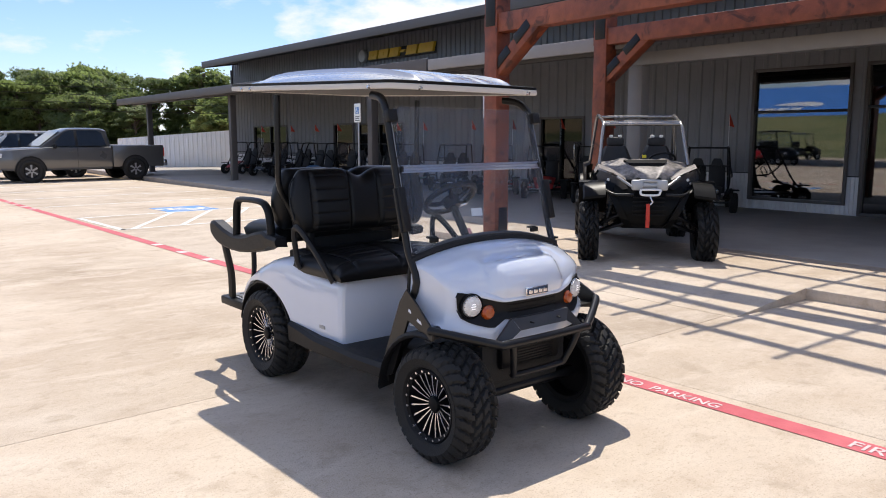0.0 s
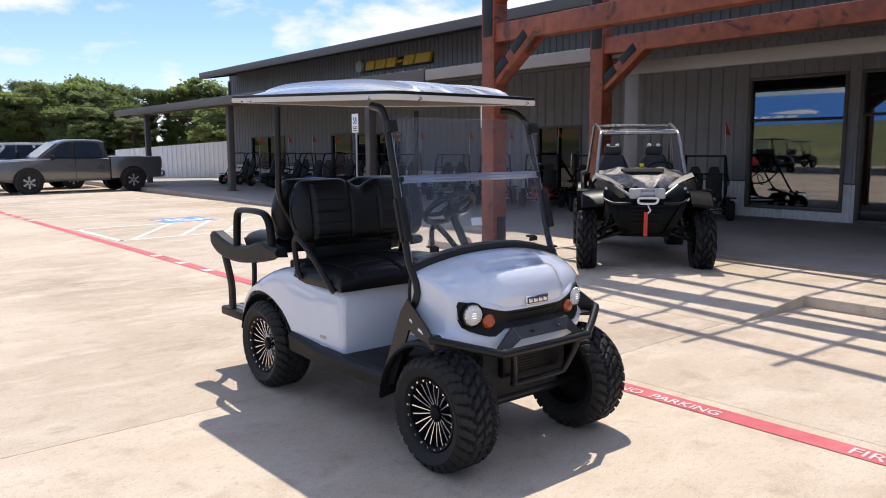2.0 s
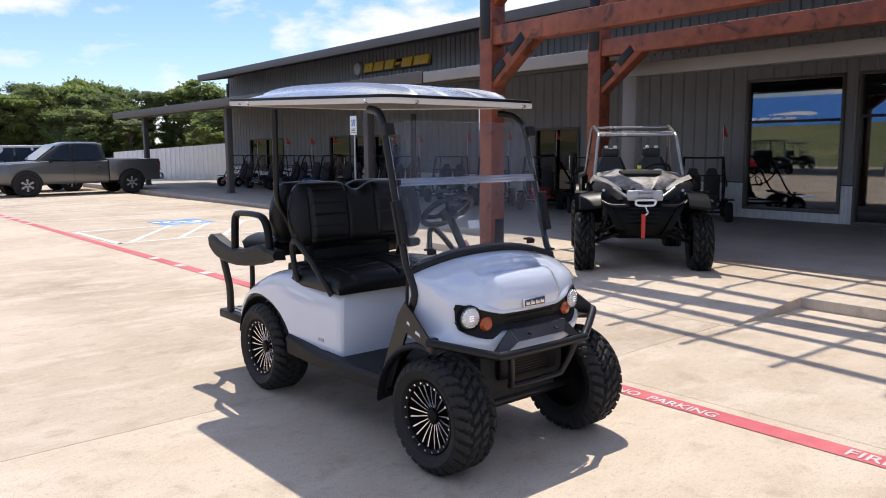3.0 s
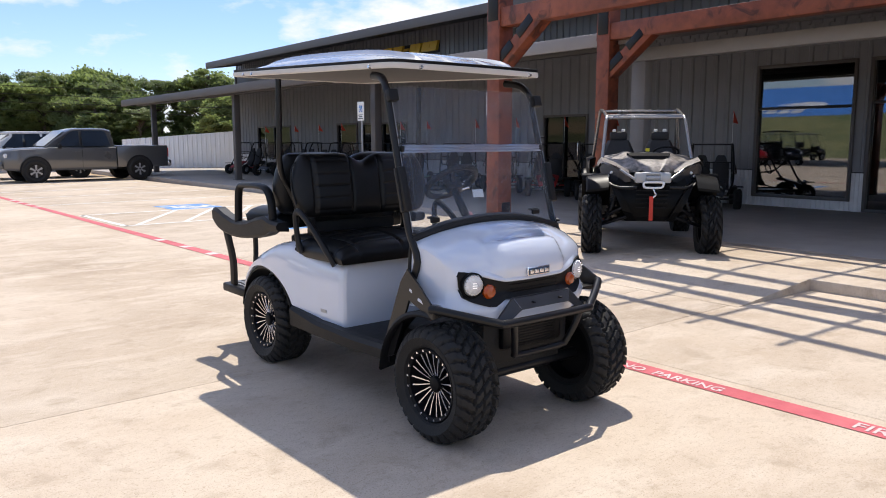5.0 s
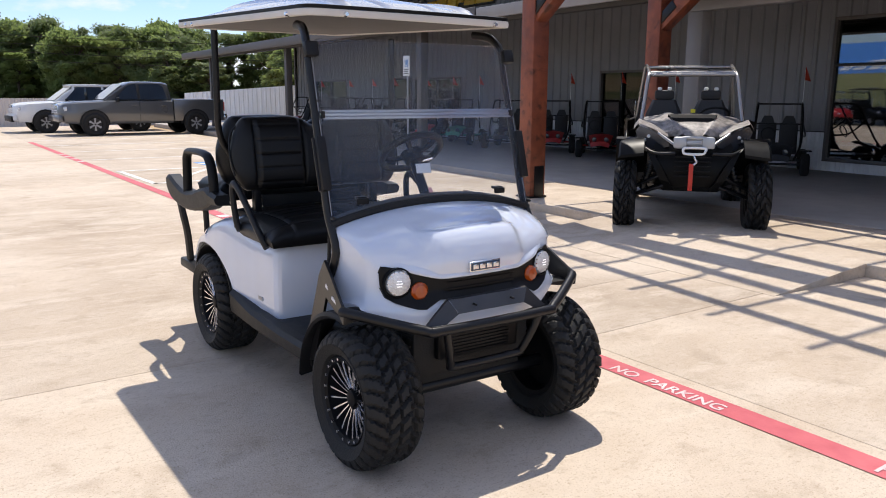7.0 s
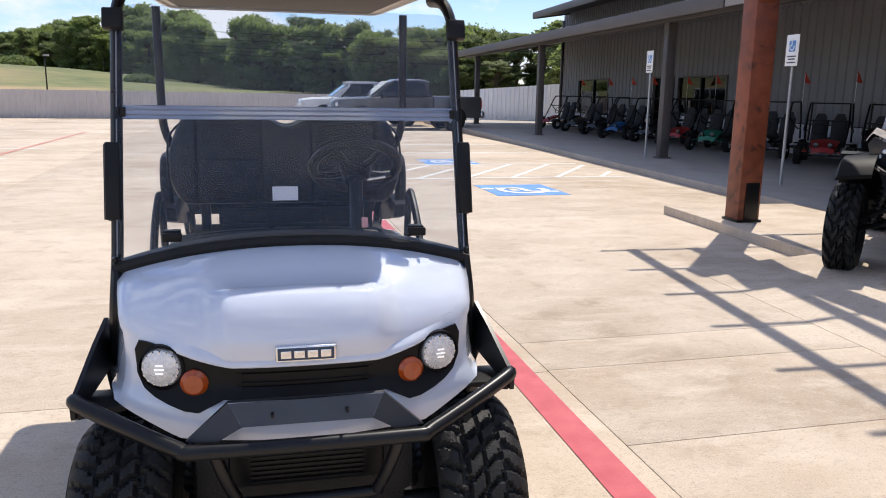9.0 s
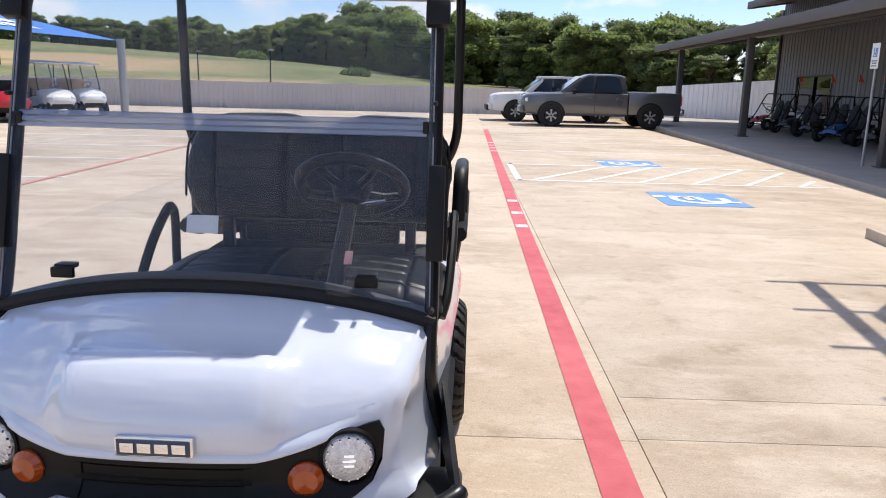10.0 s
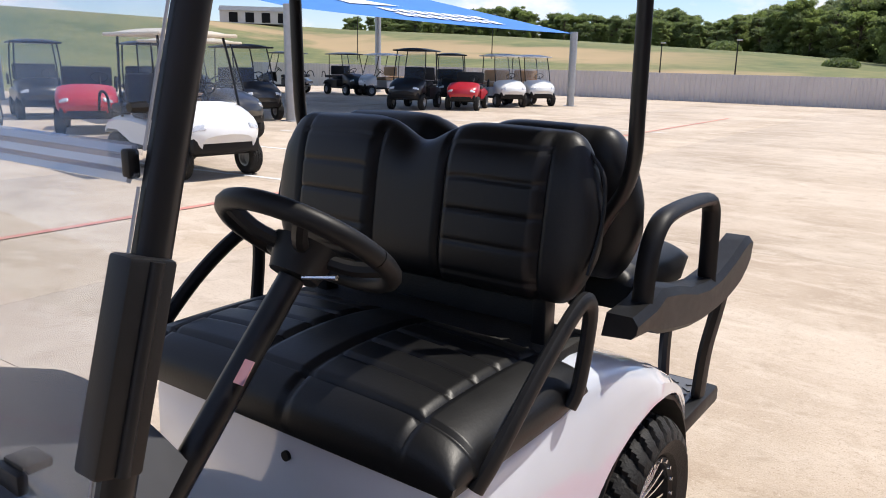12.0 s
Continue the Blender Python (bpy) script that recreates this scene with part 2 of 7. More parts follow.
_tr.inputs["Color"].default_value = (0.30, 0.38, 0.12, 1)
_mx.inputs["Fac"].default_value = 0.5
_l.new(_n["Principled BSDF"].outputs[0], _mx.inputs[1])
_l.new(_tr.outputs[0], _mx.inputs[2])
_l.new(_mx.outputs[0], _n["Material Output"].inputs["Surface"])
BARK = mat("bark", (0.10, 0.075, 0.055), 0.9, var=0.3, scale=6, bump=0.4)


# ---- building blocks ----
def box(bm, c, s, rz=0.0, bevel=0.0, m=None):
    """A box with centre c and size s."""
    r = bmesh.ops.create_cube(bm, size=1.0, matrix=(m or Matrix()) @ pose(*c, 0, 0, rz) @ Matrix.Diagonal((*s, 1)))
    if bevel:
        es = list({e for v in r["verts"] for e in v.link_edges})
        bmesh.ops.bevel(bm, geom=es, offset=bevel, segments=2, affect="EDGES", profile=0.5)


def rod(bm, a, b, r, r2=None, n=10):
    a, b = Vector(a), Vector(b)
    d = b - a
    m = Matrix.Translation((a + b) / 2) @ d.to_track_quat("Z", "Y").to_matrix().to_4x4()
    bmesh.ops.create_cone(bm, cap_ends=True, segments=n, radius1=r, radius2=r if r2 is None else r2, depth=d.length, matrix=m)


def smooth_line(pts, k=5):
    """Catmull-Rom through the points."""
    p = [Vector(q) for q in pts]
    out = []
    for i in range(len(p) - 1):
        a, b, c, d = p[max(i - 1, 0)], p[i], p[i + 1], p[min(i + 2, len(p) - 1)]
        for j in range(k):
            t = j / k
            out.append(0.5 * ((2 * b) + (c - a) * t + (2 * a - 5 * b + 4 * c - d) * t * t + (3 * b - a - 3 * c + d) * t ** 3))
    return out + [p[-1]]


def tube(bm, pts, r, n=10, k=5, flat=1.0, smooth=True):
    """A bent tube along the points; flat squeezes it sideways."""
    p = smooth_line(pts, k) if smooth and len(pts) > 2 else [Vector(q) for q in pts]
    rings, side = [], None
    for i, q in enumerate(p):
        t = (p[min(i + 1, len(p) - 1)] - p[max(i - 1, 0)]).normalized()
        if side is None:
            side = t.orthogonal().normalized() if abs(t.x) > 0.9 else (Vector((1, 0, 0)) - t * t.x).normalized()
        side = (side - t * side.dot(t)).normalized()
        up = t.cross(side)
        rings.append([bm.verts.new(q + side * (math.cos(a) * r * flat) + up * (math.sin(a) * r)) for a in (2 * math.pi * j / n for j in range(n))])
    for a, b in zip(rings, rings[1:]):
        for j in range(n):
            bm.faces.new((a[j], a[(j + 1) % n], b[(j + 1) % n], b[j]))
    bm.faces.new(rings[0][::-1])
    bm.faces.new(rings[-1])


def loft(bm, rows, close=False, caps=True):
    """A skin over rows of points."""
    vs = [[bm.verts.new(p) for p in row] for row in rows]
    n = len(vs[0])
    for a, b in zip(vs, vs[1:]):
        for j in range(n if close else n - 1):
            k = (j + 1) % n
            bm.faces.new((a[j], a[k], b[k], b[j]))
    if close and caps:
        bm.faces.new(vs[0][::-1])
        bm.faces.new(vs[-1])
    return vs


def lathe(bm, prof, n=32, m=None):
    """Turns (radius, along) pairs round the local x axis."""
    m = m or Matrix()
    rows = [[m @ Vector((x, r * math.cos(a), r * math.sin(a))) for r, x in prof] for a in (2 * math.pi * i / n for i in range(n))]
    vs = [[bm.verts.new(p) for p in row] for row in rows]
    for i in range(n):
        a, b = vs[i], vs[(i + 1) % n]
        for j in range(len(prof) - 1):
            bm.faces.new((a[j], b[j], b[j + 1], a[j + 1]))


def plate(bm, outline, depth, m=None):
    """An outline in local xy, given depth along local z."""
    m = m or Matrix()
    a = [bm.verts.new(m @ Vector((x, y, 0))) for x, y in outline]
    b = [bm.verts.new(m @ Vector((x, y, depth))) for x, y in outline]
    bm.faces.new(a[::-1])
    bm.faces.new(b)
    for i in range(len(a)):
        j = (i + 1) % len(a)
        bm.faces.new((a[i], a[j], b[j], b[i]))


def mesh_of(name, bm, material, angle=38):
    bmesh.ops.recalc_face_normals(bm, faces=bm.faces)
    me = bpy.data.meshes.new(name)
    bm.to_mesh(me)
    bm.free()
    me.materials.append(material)
    me.shade_smooth()
    me.set_sharp_from_angle(angle=radians(angle))
    return me


def part(name, bm, material, parent=None, label="", angle=38):
    ob = new(name, mesh_of(name, bm, material, angle))
    ob.parent = parent
    return tagged(ob, label) if label else ob


def share(name, me, parent, m):
    """One more object on a shared mesh."""
    ob = new(name, me)
    ob.parent = parent
    ob.matrix_basis = m
    return ob


def thing(name, m, label, category, group="", kind=""):
    e = new(name)
    e.empty_display_size = 0.2
    e.matrix_basis = m
    return tagged(e, label, category, group, kind)


def structure(name, bm, material, label, category, angle=38, parent=None):
    return tagged(part(name, bm, material, parent, angle=angle), label, category, "", "structure")


def B():
    return bmesh.new()


# ---- ground, lot and walkway ----
HILL = ((-400, 11.0), (-200, 10.0), (-129, 8.8), (-63, 5.8), (-28, 3.9), (-15, 2.7), (-6, 1.8), (2, 1.35), (12, 1.0), (400, 1.0))


def rise(x, y):
    """Height of the open country behind the fences."""
    d = max(y - 41, 0, -x - 40)
    k = min(d / 85, 1)
    k = k * k * (3 - 2 * k)
    for (x0, z0), (x1, z1) in zip(HILL, HILL[1:]):
        if x <= x1:
            z = z0 + (z1 - z0) * max(0, x - x0) / (x1 - x0)
            break
    else:
        z = 1.0
    return -0.06 + k * (z + 0.06) + 0.4 * k * noise.noise(Vector((x * 0.02, y * 0.02, 0)))


def ground_sheet():
    bm = B()
    xs = [-3000, -900, -400, -250] + [-180 + 8 * i for i in range(46)] + [250, 400, 900, 3000]
    ys = [-3000, -900, -300, -100, -40, -20, 0, 15, 28, 36, 41] + [44 + 7 * i for i in range(28)] + [260, 330, 450, 900, 3000]
    loft(bm, [[(x, y, rise(x, y)) for x in xs] for y in ys])
    m = mat("field_grass", (0.075, 0.11, 0.034), 0.9, var=0.3, scale=0.5, bump=0.6, bump_scale=6, color2=(0.24, 0.225, 0.09))
    n, l = m.node_tree.nodes, m.node_tree.links
    b = n["Principled BSDF"]
    old = b.inputs["Base Color"].links[0].from_socket
    tc, sep = n.new("ShaderNodeTexCoord"), n.new("ShaderNodeSeparateXYZ")
    ns = n.new("ShaderNodeTexNoise")
    ns.inputs["Scale"].default_value = 0.08
    ns.inputs["Detail"].default_value = 6
    l.new(tc.outputs["Object"], sep.inputs[0])
    l.new(tc.outputs["Object"], ns.inputs["Vector"])
    wob = n.new("ShaderNodeMath")
    wob.operation = "MULTIPLY_ADD"
    wob.inputs[1].default_value = 34
    l.new(ns.outputs["Fac"], wob.inputs[0])
    l.new(sep.outputs["Y"], wob.inputs[2])
    ramp = n.new("ShaderNodeValToRGB")
    e = ramp.color_ramp.elements
    e[0].position, e[0].color = 0.345, (1, 1, 1, 1)
    e[1].position, e[1].color = 0.38, (0, 0, 0, 1)
    far, west, both = n.new("ShaderNodeValToRGB"), n.new("ShaderNodeMapRange"), n.new("ShaderNodeMixRGB")
    f = far.color_ramp.elements
    f[0].position, f[0].color = 0.375, (0, 0, 0, 1)
    f[1].position, f[1].color = 0.465, (0, 0, 0, 1)
    for p, v in ((0.395, 0.85), (0.435, 0.75)):
        k = far.color_ramp.elements.new(p)
        k.color = (v, v, v, 1)
    west.inputs["From Min"].default_value, west.inputs["From Max"].default_value = -20, -36
    l.new(sep.outputs["X"], west.inputs["Value"])
    l.new(west.outputs["Result"], both.inputs["Fac"])
    l.new(ramp.outputs["Color"], both.inputs["Color1"])
    l.new(far.outputs["Color"], both.inputs["Color2"])
    mr = n.new("ShaderNodeMapRange")
    mr.inputs["From Max"].default_value = 260
    l.new(wob.outputs[0], mr.inputs["Value"])
    l.new(mr.outputs["Result"], ramp.inputs["Fac"])
    l.new(mr.outputs["Result"], far.inputs["Fac"])
    mix = n.new("ShaderNodeMixRGB")
    mix.inputs["Color2"].default_value = (0.43, 0.30, 0.165, 1)
    l.new(both.outputs["Color"], mix.inputs["Fac"])
    l.new(old, mix.inputs["Color1"])
    l.new(mix.outputs["Color"], b.inputs["Base Color"])
    structure("ground", bm, m, "mown green field with bare sandy strips behind the fence", "ground", 180)


ground_sheet()

KERB = 0.11
WALK_X, PAD_X, PAD_Y = 9.35, 7.49, 9.44
WALL_X, WALL_END = 15.0, 34.3
# slabs and painted lines run a little askew to the building
LOT = Matrix.Translation((4.212, 4.805, 0)) @ pose(0, 0, 0, 0, 0, 2.65) @ Matrix.Translation((-4.225, -4.84, 0))

# slabs of the lot, joints between
bm = B()
box(bm, (-9.7, 11.6, -0.035), (39.4, 55.0, 0.05))
lot = structure("pavement", bm, mat("joint_filler", (0.25, 0.205, 0.155), 0.95), "sunlit tan broom-finished concrete lot with saw joints", "pavement")
slab_x = [-29.4, -25.3, -20.4, -15.5, -10.6, -5.7, -0.75, 4.225]
slab_y = [-15.8, -10.8, -5.3, -0.35, 4.36, 9.3, 14.2, 19.1, 24.0, 28.9, 33.8, 39.0]
slabs = [(a, b, c, d) for a, b in zip(slab_x, slab_x[1:]) for c, d in zip(slab_y, slab_y[1:])]
right_y = [-15.8, -10.2, -5.2, -1.2, 3.46, 4.38, 4.84, 9.3, 14.2, 19.1, 24.0, 28.9, 33.8, 39.0]
slabs += [(4.225, 10.0, c, d) for c, d in zip(right_y, right_y[1:])]
for a, b, c, d in slabs:
    bm = B()
    g = 0.0017
    box(bm, ((a + b) / 2, (c + d) / 2, -0.05), (b - a - 2 * g, d - c - 2 * g, 0.1), bevel=0.004)
    part("slab", bm, CONCRETE, lot)
lot.matrix_basis = LOT


def painted(name, bm, material, label):
    """Paint on the slabs."""
    ob = structure(name, bm, material, label, "marking")
    ob.matrix_basis = LOT
    return ob


def stripe(a, b, w, material=WHITE_PAINT, label="white painted parking stripe on concrete", z=0.004):
    a, b = Vector((*a, 0)), Vector((*b, 0))
    d = (b - a).normalized()
    s = Vector((-d.y, d.x, 0)) * w / 2
    bm = B()
    bm.faces.new([bm.verts.new(p + Vector((0, 0, z))) for p in (a - s, b - s, b + s, a + s)])
    return painted("parking_stripe", bm, material, label)


bm = B()
loft(bm, [[(3.945 + 0.0092 * y, y, 0.004), (4.10 + 0.0092 * y, y, 0.004)] for y in (-14 + 0.58 * i for i in range(71))])
painted("fire_lane_line", bm, RED_PAINT, "worn red painted fire lane line on concrete")
stripe((-2.55, -6.0), (-2.45, 27.5), 0.10, FADED_RED, "thin faded red line painted on concrete", 0.008)
# stalls along the walkway
for y in (13.45, 15.9):
    stripe((4.36, y), (9.4, y), 0.10)
stripe((4.38, 13.40), (4.38, 15.95), 0.10)
for i in range(6):
    x = 4.6 + i * 0.85
    f = min(1, (9.4 - x) / 1.6)
    stripe((x, 13.5), (x + 1.6 * f, 13.5 + 2.35 * f), 0.09, label="white hatching stripe of an access aisle")
for y in (18.9, 21.7, 24.5, 27.3):
    stripe((4.5, y), (9.4, y), 0.10)
for i in range(5):
    stripe((-8.5, 9.0 + i * 2.75), (-2.4 + i * 0.1, 9.6 + i * 2.75), 0.10)


def wheelchair_mark(x0, y0, x1, y1):
    bm = B()
    box(bm, ((x0 + x1) / 2, (y0 + y1) / 2, 0.003), (x1 - x0, y1 - y0, 0.004))
    base = painted("accessible_stall_mark", bm, BLUE_PAINT, "blue painted square with a white wheelchair symbol")
    cx, cy = (x0 + x1) / 2, (y0 + y1) / 2
    bm = B()
    pts = [(cx + 0.02 + 0.30 * math.cos(a), cy - 0.03 + 0.30 * math.sin(a)) for a in (radians(150 + 12 * i) for i in range(21))]
    loft(bm, [[(cx + (x - cx) * k, cy + (y - cy) * k, 0.009) for k in (0.72, 1.0)] for x, y in pts])
    bmesh.ops.create_circle(bm, cap_ends=True, segments=14, radius=0.075, matrix=pose(cx - 0.36, cy + 0.12, 0.009))
    for a, b, w in (((cx - 0.26, cy + 0.12), (cx + 0.02, cy + 0.14), 0.10), ((cx + 0.0, cy + 0.14), (cx + 0.06, cy - 0.16), 0.09), ((cx + 0.05, cy - 0.16), (cx + 0.38, cy - 0.20), 0.09), ((cx - 0.1, cy + 0.14), (cx - 0.08, cy - 0.1), 0.08)):
        a, b = Vector((*a, 0.010)), Vector((*b, 0.010))
        d = (b - a).normalized()
        s = Vector((-d.y, d.x, 0)) * w / 2
        bm.faces.new([bm.verts.new(p) for p in (a - s, b - s, b + s, a + s)])
    bmesh.ops.scale(bm, vec=(1.35, 1.35, 1), space=Matrix.Translation((-cx, -cy, 0)), verts=bm.verts)
    part("symbol", bm, WHITE_PAINT, base, "white wheelchair symbol")


wheelchair_mark(6.14, 11.17, 7.26, 12.43)
wheelchair_mark(6.18, 15.95, 7.3, 17.1)


def words(text, x, y, size, material, label, m=None):
    cu = bpy.data.curves.new("lettering", "FONT")
    cu.body = text
    cu.size = size
    cu.extrude = 0.0005
    cu.offset = 0.0015
    cu.materials.append(material)
    ob = new("lettering", cu)
    ob.matrix_basis = m or LOT @ pose(x, y, 0.0065, 0, 0, -90)
    return tagged(ob, label, "lettering", "", "structure")


STENCIL = mat("worn_stencil", (0.60, 0.38, 0.37), 0.8, var=0.2, scale=30, color2=(0.80, 0.72, 0.70))
words("NO  PARKING", 3.99, 2.98, 0.112, STENCIL, "white stencilled words on the red line")
words("FIRE LANE", 3.985, 1.56, 0.135, STENCIL, "white stencilled words on the red line")
# worn stencils farther along the line, past reading
for y in (9.4, 10.25, 11.2, 18.6, 19.4, 20.2, 21.0):
    bm = B()
    box(bm, (4.023 + 0.0092 * y, y, 0.0055), (0.13, 0.17, 0.002))
    painted("stencil_bar", bm, STENCIL, "worn white stencil bar on the red line")

# raised walkway under the canopy, and the apron in front of the entrance with its ramp
bm = B()
box(bm, ((WALK_X + WALL_X) / 2 + 0.15, 10.0, KERB / 2 - 0.05), (WALL_X - WALK_X + 0.3, 56.0, KERB + 0.1), bevel=0.015)
structure("walkway", bm, WALKWAY, "raised grey concrete walkway along the shop front", "pavement")
bm = B()
box(bm, ((PAD_X + WALK_X) / 2 - 0.002, (PAD_Y - 15.8) / 2, KERB / 2 - 0.052), (WALK_X - PAD_X - 0.004, PAD_Y + 15.8, KERB + 0.1), bevel=0.015)
structure("apron", bm, CONCRETE, "raised concrete apron with kerb below timber posts", "pavement")
bm = B()
loft(bm, [[(6.25, y, 0.002), (PAD_X - 0.002, y, KERB), (PAD_X - 0.002, y, -0.02), (6.28, y, -0.02)] for y in (3.42, 6.5)], close=True)
structure("ramp", bm, CONCRETE, "short concrete ramp up to the apron", "ramp")

# ---- building ----
def ribbed(bm, a, b, z0, z1, pitch, depth, normal, slope=0.25):
    """A ribbed metal sheet from a to b (plan points), ribs standing out along normal."""
    a, b, nrm = Vector((*a, 0)), Vector((*b, 0)), Vector((*normal, 0))
    n = max(1, round((b - a).length / pitch))
    d = (b - a) / n
    row = []
    for i in range(n):
        for f, o in ((0.0, 0), (0.62, 0), (0.70, depth), (0.92, depth)):
            row.append(a + d * (i + f) + nrm * o)
    row.append(b)
    loft(bm, [[(p.x, p.y, z0) for p in row], [(p.x, p.y, z1) for p in row]])


OPENINGS = [(3.75, 6.25, KERB, 2.9), (6.48, 8.44, 0.29, 2.90), (12.9, 14.45, KERB, 2.08), (20.65, 23.5, 0.85, 2.04), (23.75, 25.2, KERB, 2.06), (28.95, 32.15, 0.66, 2.05)]
bm = B()
y = -12.0
TOP = 4.75
for y0, y1, z0, z1 in OPENINGS + [(WALL_END, WALL_END, 0, 0)]:
    box(bm, (WALL_X + 0.12, (y + y0) / 2, TOP / 2), (0.2, y0 - y, TOP))
    if y1 > y0:
        if z0 > KERB:
            box(bm, (WALL_X + 0.12, (y0 + y1) / 2, z0 / 2), (0.2, y1 - y0, z0))
        box(bm, (WALL_X + 0.12, (y0 + y1) / 2, (z1 + TOP) / 2), (0.2, y1 - y0, TOP - z1))
    y = y1
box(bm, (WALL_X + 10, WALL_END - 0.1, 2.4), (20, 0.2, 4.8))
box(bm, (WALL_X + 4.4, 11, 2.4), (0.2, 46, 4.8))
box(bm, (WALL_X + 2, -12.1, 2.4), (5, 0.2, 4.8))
# core and inner walls coloured near-black, as the rooms would look unlit
wall = structure("wall_west", bm, UNLIT_INSIDE, "long shop front clad in dark charcoal ribbed metal", "wall")


def cladding(y0, y1, z0, z1, name="siding_panel", material=SIDING, pitch=0.3, depth=0.025):
    bm = B()
    ribbed(bm, (WALL_X, y1), (WALL_X, y0), z0, z1, pitch, depth, (-1, 0))
    return part(name, bm, material, wall, angle=20)


y = -12.0
for y0, y1, z0, z1 in OPENINGS + [(WALL_END, WALL_END, 0, 0)]:
    if y0 - y > 0.05:
        cladding(y, y0, 0.84, 3.6)
        cladding(y, y0, KERB, 0.82, "wainscot_panel", WAINSCOT, 0.09, 0.014)
    if y1 > y0:
        cladding(y0, y1, z1, 3.6)
        if z0 > KERB + 0.05:
            cladding(y0, y1, KERB, z0, "wainscot_panel", WAINSCOT, 0.09, 0.014)
    y = y1
cladding(-12, WALL_END, 3.6, TOP + 0.3, "upper_siding_panel", SIDING, 0.22, 0.03)
bm = B()
ribbed(bm, (WALL_X + 19.9, WALL_END + 0.02), (WALL_X, WALL_END + 0.02), 0, 5.2, 0.3, 0.025, (0, 1))
part("siding_panel", bm, SIDING, wall, angle=20)
bm = B()
box(bm, (WALL_X - 0.02, WALL_END, 2.3), (0.12, 0.12, 4.6), bevel=0.01)
part("corner_trim", bm, FASCIA, wall)


def window_unit(name, y0, y1, z0, z1, bars_y=(), bars_z=(), label="", category="window", handle=False, pane_glass=DARK_WINDOW):
    """Frame, panes and bars set in an opening of the shop front."""
    bm = B()
    f, x = 0.06, WALL_X + 0.02
    for c, s in (((x, y0 + f / 2, (z0 + z1) / 2), (0.13, f, z1 - z0)), ((x, y1 - f / 2, (z0 + z1) / 2), (0.13, f, z1 - z0)),
                 ((x, (y0 + y1) / 2, z0 + f / 2), (0.128, y1 - y0 - 2 * f, f)), ((x, (y0 + y1) / 2, z1 - f / 2), (0.128, y1 - y0 - 2 * f, f))):
        box(bm, c, s, bevel=0.006)
    win = structure(name, bm, FASCIA, label, category)
    for yy in bars_y:
        bm = B()
        box(bm, (x, yy, (z0 + z1) / 2), (0.10, 0.06, z1 - z0 - 2 * f), bevel=0.005)
        part("mullion", bm, STEEL_BLACK, win)
    for zz in bars_z:
        bm = B()
        box(bm, (x - 0.003, (y0 + y1) / 2, zz), (0.10, y1 - y0 - 2 * f, 0.05), bevel=0.005)
        part("glazing_bar", bm, STEEL_BLACK, win)
    ys = [y0 + f] + sorted(bars_y) + [y1 - f]
    zs = [z0 + f] + sorted(bars_z) + [z1 - f]
    for a, b in zip(ys, ys[1:]):
        for c, d in zip(zs, zs[1:]):
            bm = B()
            box(bm, (x + 0.02, (a + b) / 2, (c + d) / 2), (0.012, b - a, d - c))
            part("pane", bm, pane_glass, win)
    if handle:
        bm = B()
        tube(bm, [(x - 0.07, y0 + 0.25, 0.95), (x - 0.12, y0 + 0.25, 1.0), (x - 0.12, y0 + 0.25, 1.35), (x - 0.07, y0 + 0.25, 1.4)], 0.014)
        part("door_handle", bm, CHROME, win)
    return win


window_unit("door_1", 3.75, 6.25, KERB, 2.9, (5.0,), (2.1,), "glazed double entrance door in black frame", "door", True, WINDOW)
window_unit("window_1", 6.48, 8.44, 0.29, 2.90, (), (2.05,), "large shop window in black frame reflecting the lot", pane_glass=WINDOW)
window_unit("door_2", 12.9, 14.45, KERB, 2.08, (13.7,), (), "dark glazed door in black frame", "door", True)
window_unit("window_2", 20.65, 23.5, 0.85, 2.04, (22.1,), (), "dark window in black frame")
window_unit("door_3", 23.75, 25.2, KERB, 2.06, (), (), "dark glazed side door in black frame", "door", True)
window_unit("window_3", 28.95, 32.15, 0.66, 2.05, (30.5,), (), "dark window in black frame")

# main roof
bm = B()
loft(bm, [[(13.35, yy, 4.82), (13.35, yy, 4.62), (35, yy, 7.9), (35, yy, 8.1)] for yy in (-14, 33.6)], close=True)
main_roof = structure("roof", bm, ROOF_METAL, "low metal roof with charcoal eaves", "roof")
bm = B()
box(bm, (13.32, 9.8, 4.70), (0.05, 47.6, 0.26), bevel=0.01)
part("fascia", bm, FASCIA, main_roof)
bm = B()
loft(bm, [[(13.35, yy, 4.56), (13.35, yy, 4.83), (35, yy, 8.12), (35, yy, 7.85)] for yy in (33.6, 33.65)], close=True)
part("fascia", bm, FASCIA, main_roof)

# canopy over the walkway
CAN_X, CAN_Z, CAN_S = 10.3, 3.08, 0.14


def can_z(x):
    return CAN_Z + (x - CAN_X) * CAN_S


canopy = thing("canopy", pose(0, 0, 0), "long lean-to metal canopy on square steel posts", "canopy", kind="structure")
bm = B()
n = 200
row = []
for i in range(n):
    yy = -12 + 47.8 * i / n
    for f, o in ((0, 0), (0.6, 0), (0.7, 0.022), (0.9, 0.022)):
        row.append((yy + f * 47.8 / n, o))
loft(bm, [[(x, yy, can_z(x) + 0.07 + o) for yy, o in row] for x in (CAN_X - 0.04, WALL_X)])
part("roof_sheet", bm, ROOF_METAL, canopy, angle=20)
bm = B()
